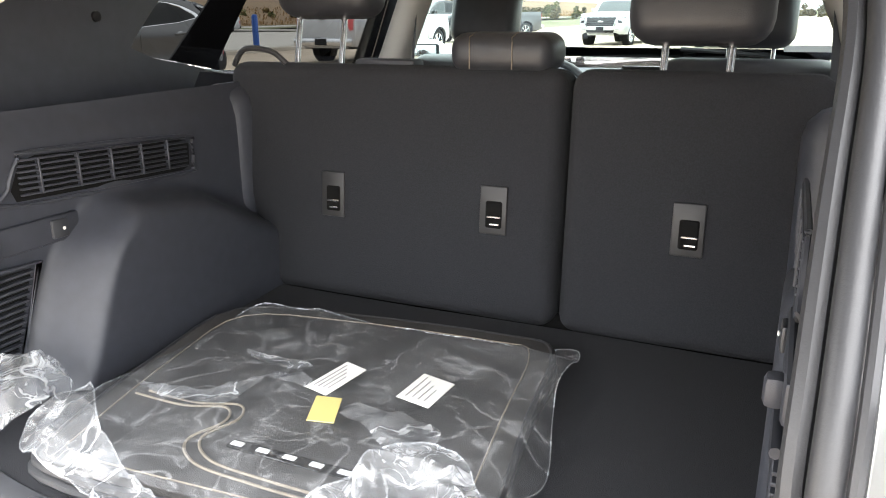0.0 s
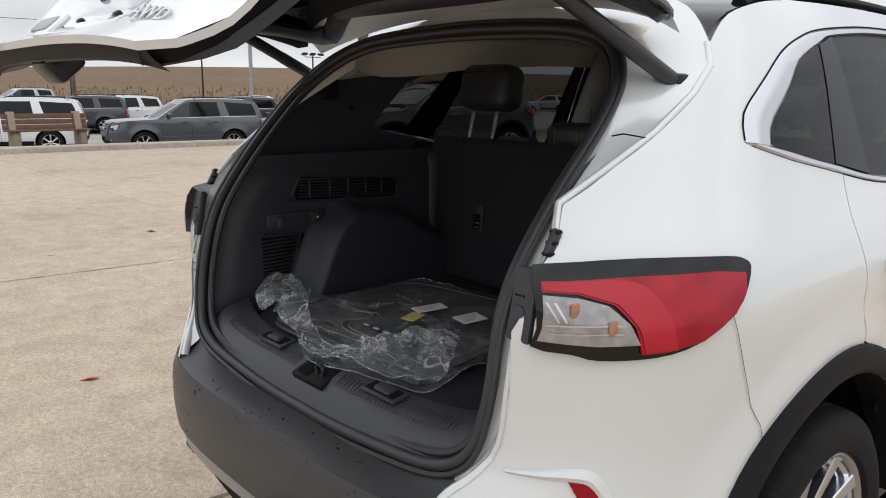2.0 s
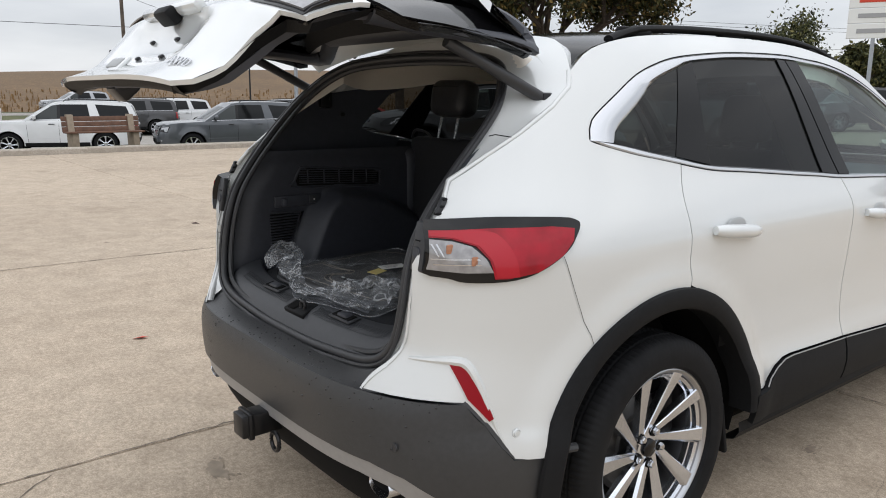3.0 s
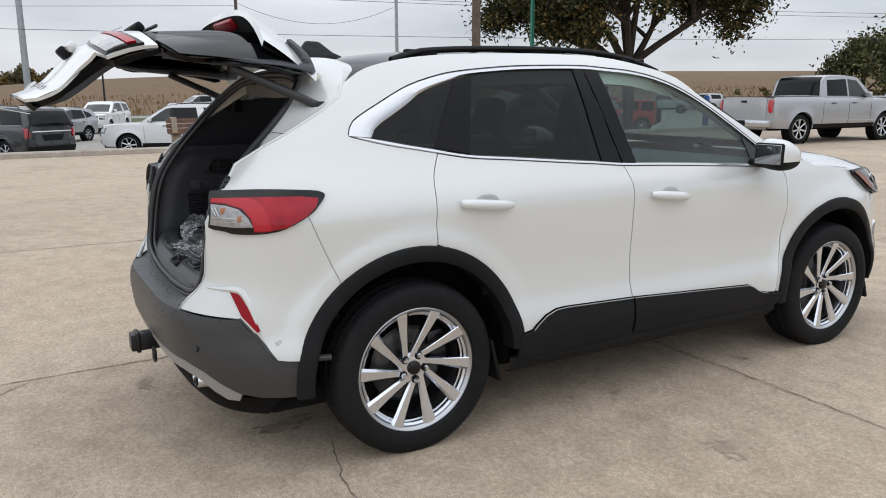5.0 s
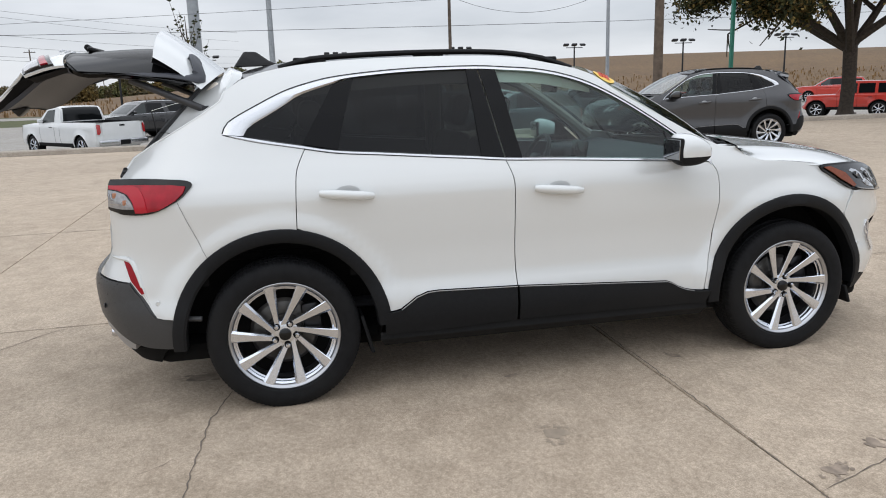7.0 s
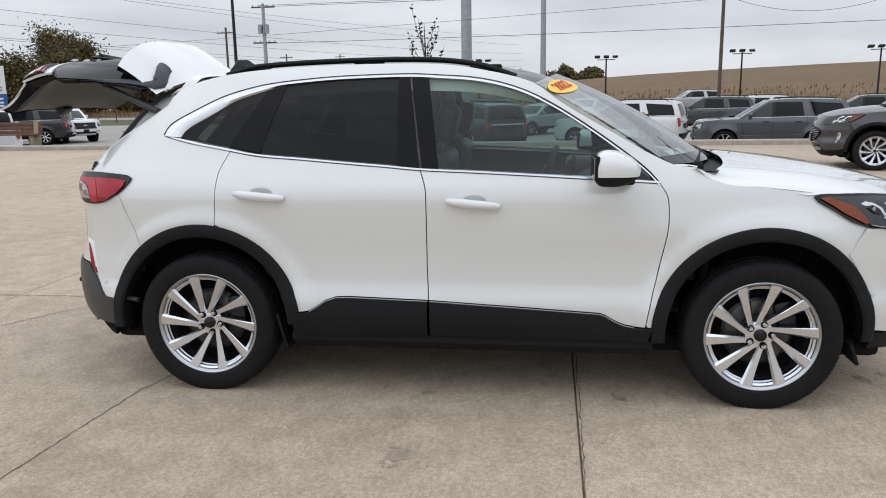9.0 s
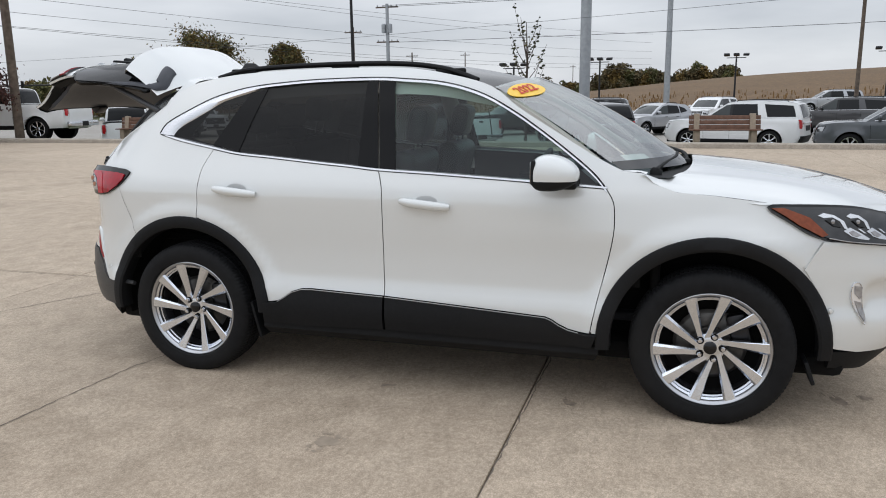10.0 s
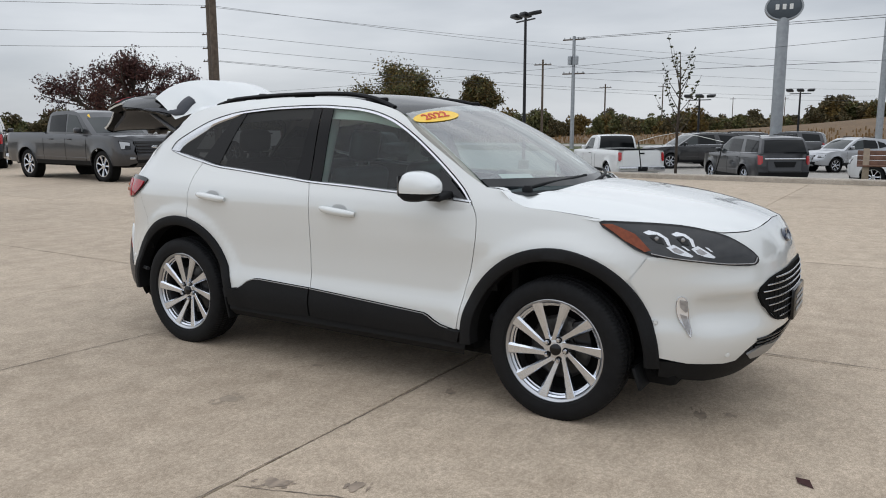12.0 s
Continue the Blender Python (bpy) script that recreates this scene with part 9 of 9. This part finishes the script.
M_LEAFDK = leaf_material("dark_autumn_leaves", (0.030, 0.036, 0.013), (0.085, 0.075, 0.020))
M_LEAFRED = leaf_material("maroon_leaves", (0.060, 0.024, 0.022), (0.12, 0.055, 0.04))
M_LEAFGRN = leaf_material("green_leaves", (0.108, 0.114, 0.044), (0.18, 0.16, 0.06))
M_LEAFOLV = leaf_material("olive_brown_leaves", (0.096, 0.082, 0.040), (0.16, 0.115, 0.055))
M_LEAFOCH = leaf_material("ochre_leaves", (0.14, 0.095, 0.03), (0.24, 0.17, 0.055))


def leaf_mesh(name, centres, sizes, seed, mat, parent):
    """Many small pointed leaves, each a bent diamond of its own."""
    g = np.random.default_rng(seed)
    n = len(centres)
    u = g.normal(size=(n, 3))
    u /= np.linalg.norm(u, axis=1, keepdims=True)
    v = np.cross(u, g.normal(size=(n, 3)))
    v /= np.linalg.norm(v, axis=1, keepdims=True)
    w = np.cross(u, v)
    s = sizes[:, None]
    q = np.stack([centres - v * s, centres + w * s * 0.5 + u * s * 0.15, centres + v * s, centres - w * s * 0.5 + u * s * 0.15], 1).reshape(-1, 3)
    me = bpy.data.meshes.new(name)
    me.from_pydata(q.tolist(), [], np.arange(4 * n).reshape(-1, 4).tolist())
    me.materials.append(mat)
    ob = new(name, me)
    ob.parent = parent
    return ob


def tree(at, h, spread, trunk_h, mats, label, leaves, size, seed, r=0.16, group="trees", limbs=6, depth=3, puff=0.20, droop=0.0, crown_low=0.0):
    """Tapered trunk that forks, limbs that fork again, and leaves in tufts at the twigs, with gaps between."""
    g = random.Random(seed)
    t = thing("tree", label, "tree", pose(*at), group=group)
    paths, tips = [], []

    def grow(p, d, length, rad, level):
        bend = Vector((g.gauss(0, 0.16), g.gauss(0, 0.16), g.gauss(0.05, 0.10)))
        mid = p + (d + bend * 0.5).normalized() * length * 0.5
        end = mid + (d + bend).normalized() * length * 0.5
        paths.append((p, mid, end, rad, rad * 0.62))
        if level >= depth:
            tips.append(end)
            tips.append(mid)
            return
        if level == depth - 1:
            tips.append(end)
        for k in range(4 if level < 2 else 3):
            side = Vector((g.gauss(0, 1), g.gauss(0, 1), g.gauss(0.15 - droop, 0.7))).normalized()
            nd = (d * g.uniform(0.7, 1.2) + side * g.uniform(0.55, 1.0)).normalized()
            grow(mid.lerp(end, g.uniform(0.2, 1.0)) if k else end, nd, length * g.uniform(0.55, 0.80), rad * 0.55, level + 1)

    for k in range(limbs):
        a = 2 * math.pi * k / limbs + g.uniform(-0.35, 0.35)
        tilt = g.uniform(0.35, 1.15) if k else 0.1
        grow(Vector((0, 0, trunk_h * g.uniform(0.92, 1.05))), Vector((math.cos(a) * math.sin(tilt), math.sin(a) * math.sin(tilt), math.cos(tilt))), 1.0, 0.60 * r, 1)
    # fit the crown to its height and spread
    xy = np.percentile([math.hypot(q.x, q.y) for q in tips], 95)
    hi = np.percentile([q.z for q in tips], 97) - trunk_h
    low = min(min(q.z for q in tips) - trunk_h, -0.01)
    fit_z = lambda z: trunk_h + (z - trunk_h) * ((h - trunk_h) / hi if z > trunk_h else min(1.0, 0.35 * trunk_h / -low))
    fit_p = lambda q: Vector((q.x * spread / xy, q.y * spread / xy, fit_z(q.z)))
    bm = bmesh.new()
    tube(smooth_line([(0, 0, -0.05), (0, 0, 0.12), (g.uniform(-0.05, 0.05), g.uniform(-0.05, 0.05), trunk_h * 0.5), (0, 0, trunk_h * 1.02)], 4), [r * (1.35 - 0.5 * min(1, k / 5)) for k in range(13)], 10, bm)
    for p, m, e, ra, rb in paths:
        a, b, c = fit_p(p), fit_p(m), fit_p(e)
        tube(smooth_line([a, b, c], 2), [max(ra + (rb - ra) * i / 4, 0.006) for i in range(5)], 6 if ra > 0.03 else 4, bm, caps=False)
    part("trunk", bm, M_BARK, t)
    gg = np.random.default_rng(seed)
    c = np.array([tuple(fit_p(q)) for q in tips])
    c = c[c[:, 2] > crown_low]
    per = max(1, leaves // (len(c) * len(mats)))
    for k, mat in enumerate(mats):
        keep = c[gg.random(len(c)) < 0.92]
        spot = np.repeat(keep, per, axis=0) + gg.normal(size=(len(keep) * per, 3)) * np.array((1, 1, 0.75)) * spread * puff * gg.random((len(keep) * per, 1)) ** 0.6 * 0.8
        leaf_mesh("crown", spot, size * gg.uniform(0.6, 1.3, len(spot)), seed + k, mat, t)
    return t


p = from_eye(E6, 138.9, 33.5)
tree((p[0], p[1], 0), 8.8, 5.2, 2.4, (M_LEAFDK, M_LEAFDK, M_LEAFDK, M_LEAFOCH), "broad lot tree with dark green and rusty leaves", 170000, 0.10, 11, 0.30, limbs=8, depth=4, puff=0.13, droop=0.10, crown_low=3.5)
p = from_eye(E12, 233.6, 34)
tree((p[0], p[1], 0), 4.0, 3.2, 0.9, (M_LEAFRED, M_LEAFRED), "small spreading tree with thin maroon leaves", 24000, 0.058, 4, 0.17, limbs=9, depth=4, puff=0.095)
# sapling with guy lines
g = random.Random(3)
sap = thing("sapling", "thin staked sapling with few leaves on the verge", "tree", pose(-19.15, -2.05, 0.01), group="trees")
bm = bmesh.new()
tube([(0, 0, 0), (0.03, 0, 1.2), (0, 0.03, 2.4), (0.04, 0, 3.6)], [0.045, 0.04, 0.03, 0.008], 8, bm)
lf = bmesh.new()
for k in range(16):
    z0 = 1.1 + 0.12 * k
    a = k * 2.4
    e = Vector((math.cos(a) * 0.75 * (1 - 0.03 * k), math.sin(a) * 0.75 * (1 - 0.03 * k), z0 + 1.0 + 0.3 * g.random()))
    m = Vector((e.x * 0.5, e.y * 0.5, z0 + 0.4))
    part("branch", tube([(0, 0, z0), m, e], [0.016, 0.010, 0.004], 5), M_BARK, sap)
    for j in range(9):
        q = m.lerp(e, g.random()) + Vector((g.gauss(0, 0.04), g.gauss(0, 0.04), g.gauss(0, 0.04)))
        s = g.uniform(0.03, 0.06)
        lf.faces.new([lf.verts.new(q + d) for d in (Vector((0, -s, 0)), Vector((0, 0, -s * 0.6)), Vector((0.02, s, 0)), Vector((0, 0.01, s * 0.7)))])
part("trunk", bm, M_BARK, sap)
part("crown", lf, M_LEAFDK, sap)
for top, foot in (((0.1, -1.15, 1.02), (0.1, -1.03, 0.15)), ((0.1, 1.38, 1.02), (0.1, 1.18, 0.05))):
    part("tree_stake", tube([foot, top], 0.018, 6), M_CONDARK, sap)
    part("guy_strap", tube([(0, 0, 1.27), (0.05, top[1] * 0.5, 1.16), (top[0], top[1], 1.0)], 0.018, 6, flat=0.5), M_PAPER, sap)
for az_, d, h, sp, seed in ((214.45, 105, 9.0, 5.4, 21), (208.67, 110, 8.0, 2.7, 23)):
    p = from_eye(E10, az_, d)
    tree((p[0], p[1], -0.3), h, sp, 1.6, (M_LEAFGRN, M_LEAFOLV, M_LEAFOCH), "large roadside tree turning from green to ochre", 26000, 0.20, seed, 0.3, group="roadside trees", limbs=6, depth=3, puff=0.26)
for az_, d, h, sp, seed in ((100.6, 105, 10.5, 6.5, 31), (99.0, 125, 7.0, 4.0, 32), (103.6, 120, 8.0, 4.5, 33), (94.0, 100, 8.0, 4.5, 34), (96.5, 80, 6.0, 2.2, 35)):
    p = from_eye((2.52, -1.81), az_ + 17.7, d)
    tree((p[0], p[1], -0.3), h, sp, 1.6, (M_LEAFGRN, M_LEAFDK), "large green tree beyond the car rows", 9000, 0.26, seed, 0.3, group="roadside trees", limbs=6, depth=3, puff=0.26)

# hedgerows and far woods, as one mass each
def woods(name, a0, a1, d0, d1, h0, h1, n, seed, label, eye=E9, base=-0.3, size=0.30):
    """A belt of trees: each of several rounded clumps, with leaves on the clumps."""
    g = random.Random(seed)
    gg = np.random.default_rng(seed)
    spots = [[], [], []]
    for k in range(n):
        az_, d = g.uniform(a0, a1), g.uniform(d0, d1)
        h = g.uniform(h0, h1) * (0.78 + 0.24 * math.sin(az_ * 1.7 + seed) * math.sin(az_ * 0.7 + 1))
        x, y, _ = from_eye(eye, az_, d)
        wood = g.choice((0, 0, 1, 1, 1, 2))
        for j in range(7):
            zc = h * g.uniform(0.18, 0.80)
            rad = h * g.uniform(0.13, 0.24) * (1.15 - 0.5 * zc / h)
            a, off = g.uniform(0, 2 * math.pi), h * g.uniform(0.0, 0.30) * (1.1 - 0.6 * zc / h)
            m = int(max(30, 1.3 * (rad / size) ** 2 * 6))
            v = gg.normal(size=(m, 3))
            v /= np.linalg.norm(v, axis=1, keepdims=True)
            spots[wood].append(np.array((x + off * math.cos(a), y + off * math.sin(a), base + zc)) + v * rad * gg.uniform(0.75, 1.08, (m, 1)))
    t = thing(name, label, "woods", kind="stuff")
    for k, (s, mat) in enumerate(zip(spots, (M_LEAFGRN, M_LEAFOLV, M_LEAFOCH))):
        c = np.concatenate(s)
        leaf_mesh("foliage", c, size * gg.uniform(0.6, 1.4, len(c)), seed + k, mat, t)


woods("far_woods", 192.5, 244, 118, 150, 3.6, 6.0, 420, 41, "far belt of green and rust woods along the road", size=0.26)
woods("far_woods", 186, 197, 190, 230, 3.6, 6.2, 170, 42, "far belt of low trees below the field", size=0.40)
woods("far_woods", 176.5, 186, 300, 330, 8.5, 12.5, 120, 43, "clump of tall trees on the skyline", size=0.60, base=2.0)
woods("far_woods", 186, 192, 320, 350, 6.0, 10.0, 40, 44, "clump of trees on the skyline", size=0.60)
woods("roadside_shrubs", 218.5, 242, 78, 96, 1.5, 2.9, 150, 47, "yellow-green and rust shrubs along the road", eye=E10, size=0.16)
woods("far_woods", 88, 132, 150, 190, 2.0, 4.6, 170, 45, "far belt of trees beyond the rows", eye=E5, size=0.30)
woods("far_woods", 244, 300, 110, 150, 2.6, 5.0, 200, 46, "far belt of trees behind the lot", size=0.28)

# ---- slabs, joints, cracks and stains, last ----
slab_bm = box(PITCH_X - 0.008, PITCH_Y - 0.008, 0.08, 0.004, 1, (0, 0, -0.04))
finish(slab_bm)
slab_me = bpy.data.meshes.new("slab")
slab_bm.to_mesh(slab_me)
slab_bm.free()
slab_me.materials.append(M_CONC)
for i in range(-5, 14):
    for j in range(-12, 15):
        x = JX + PITCH_X * (i + 0.5)
        if x - PITCH_X / 2 < KERB_X - 0.1:
            continue
        o = new("slab", slab_me)
        o.parent, o.location = lot, (x, JY + PITCH_Y * (j + 0.5), 0)
edge_w = JX - 4 * PITCH_X - KERB_X
edge_bm = box(edge_w - 0.01, PITCH_Y - 0.012, 0.08, 0.004, 1, (0, 0, -0.04))
finish(edge_bm)
edge_me = bpy.data.meshes.new("slab")
edge_bm.to_mesh(edge_me)
edge_bm.free()
edge_me.materials.append(M_CONC)
for j in range(-12, 15):
    o = new("slab", edge_me)
    o.parent, o.location = lot, (KERB_X + edge_w / 2, JY + PITCH_Y * (j + 0.5), 0)


def crack(pts, w, seed):
    """A thin wandering crack line, a hair above the slab."""
    g = random.Random(seed)
    q = along(smooth_line(pts, 6), max(8, int(sum(math.dist(a, b) for a, b in zip(pts, pts[1:])) / 0.04)))
    a, b = [], []
    for k, (x, y) in enumerate(q):
        d = q[min(k + 1, len(q) - 1)] - q[max(k - 1, 0)]
        n = np.array((-d[1], d[0])) / (np.linalg.norm(d) + 1e-9)
        c = np.array((x, y)) + n * g.gauss(0, 0.0035)
        ww = w * g.uniform(0.3, 1.2) * min(1, 0.3 + k / 5, 0.3 + (len(q) - k) / 5)
        a.append((*(c + n * ww), 0.0025))
        b.append((*(c - n * ww), 0.0025))
    part("crack", strip(a, b), M_JOINT, lot)


for k, (pts, w) in enumerate((
    ([(0.60, -0.27), (0.80, -0.33), (1.0, -0.38), (1.25, -0.40), (1.6, -0.43), (2.2, -0.46), (3.2, -0.50)], 0.0035),
    ([(1.40, -0.30), (1.54, -0.17), (1.75, 0.5)], 0.0005),
    ([(-0.82, -1.35), (-0.74, -1.46), (-0.55, -1.62), (-0.2, -1.85), (0.3, -2.1)], 0.004),
    ([(0.95, 0.2), (1.20, 0.76), (1.12, 1.3), (1.09, 1.86)], 0.0007),
    ([(2.28, 1.87), (2.20, 2.1), (2.10, 2.4), (2.0, 2.9), (2.05, 3.5)], 0.003),
    ([(1.25, -0.40), (1.36, -0.52), (1.46, -0.66)], 0.0016),
    ([(-0.83, -5.4), (-0.79, -3.0), (-0.84, -1.0), (-0.85, 1.0), (-0.86, 3.0), (-0.87, 5.5)], 0.004),
    ([(-0.85, 1.88), (0.1, 1.89), (1.5, 1.88), (2.4, 1.86), (4.0, 1.86)], 0.0034),
    ([(-4.72, -3.0), (-4.74, -0.8), (-4.66, 0.9), (-4.7, 4.0)], 0.006),
)):
    crack(pts, w, k)


def stain(x, y, rx, ry, turn, seed, mat=None):
    """An old oil spot: a ragged core with small spatter round it."""
    g = random.Random(seed)
    c, s = math.cos(turn), math.sin(turn)
    bm = bmesh.new()
    level = 0.0016 + 0.0002 * (seed % 5)
    for k in range(20):
        d = 0.0 if k == 0 else g.uniform(0.3, 1.25)
        a = g.uniform(0, 2 * math.pi)
        u0, v0, q = d * rx * math.cos(a), d * ry * math.sin(a), (0.62 if k == 0 else g.uniform(0.05, 0.26) * (1.3 - d * 0.6))
        ph = [g.uniform(0, 6.28) for _ in range(3)]
        ring = []
        for t in np.linspace(0, 2 * math.pi, 22 if k == 0 else 9, endpoint=False):
            w = q * (1 + 0.25 * math.sin(2 * t + ph[0]) + 0.18 * math.sin(3 * t + ph[1]) + 0.12 * math.sin(5 * t + ph[2]))
            u, v = u0 + rx * w * math.cos(t), v0 + ry * w * math.sin(t)
            ring.append(bm.verts.new((x + c * u - s * v, y + s * u + c * v, level + 0.00002 * k)))
        bm.faces.new(ring)
    part("oil_spot", bm, mat or M_STAIN, lot)


M_STAIN2 = material("faint_oil_stain", (0.30, 0.245, 0.185), 0.85, var=0.25, scale=14)
for k, (x, y, rx, ry) in enumerate(((1.56, 1.11, 0.085, 0.075), (0.84, 2.08, 0.06, 0.035), (0.86, 1.13, 0.065, 0.03), (2.16, 2.03, 0.075, 0.06), (2.01, 2.34, 0.06, 0.05), (0.47, 3.35, 0.12, 0.04), (0.39, 3.48, 0.05, 0.03), (0.39, -0.43, 0.16, 0.09), (0.95, 3.87, 0.03, 0.02), (-0.46, -0.88, 0.10, 0.06), (-8.16, 1.09, 0.05, 0.04), (-9.5, 0.93, 0.06, 0.05), (-5.5, 0.06, 0.04, 0.03), (0.80, 0.9, 0.04, 0.02), (2.5, 0.3, 0.03, 0.03), (1.9, -0.9, 0.04, 0.03))):
    stain(x, y, rx, ry, k * 0.7, k, M_STAIN2 if k in (0, 9, 8, 14, 15) else None)
for x, y, mat in ((-2.28, -0.61, M_REDINK), (-6.08, 1.15, M_LEAFRED), (-9.1, -1.6, M_LEAFRED), (-11.0, 5.3, M_LEAFOCH), (1.02, 3.9, M_LEAFRED)):
    lf = thing("fallen_leaf", "small fallen red-brown leaf on the concrete", "leaf", pose(x, y, 0.004, 8, 5, x * 50), group="fallen leaves")
    bm = bmesh.new()
    bm.faces.new([bm.verts.new(q) for q in ((-0.05, 0, 0), (-0.01, -0.025, 0.006), (0.05, 0, 0.002), (0.0, 0.025, 0.008))])
    part("blade", bm, mat, lf)
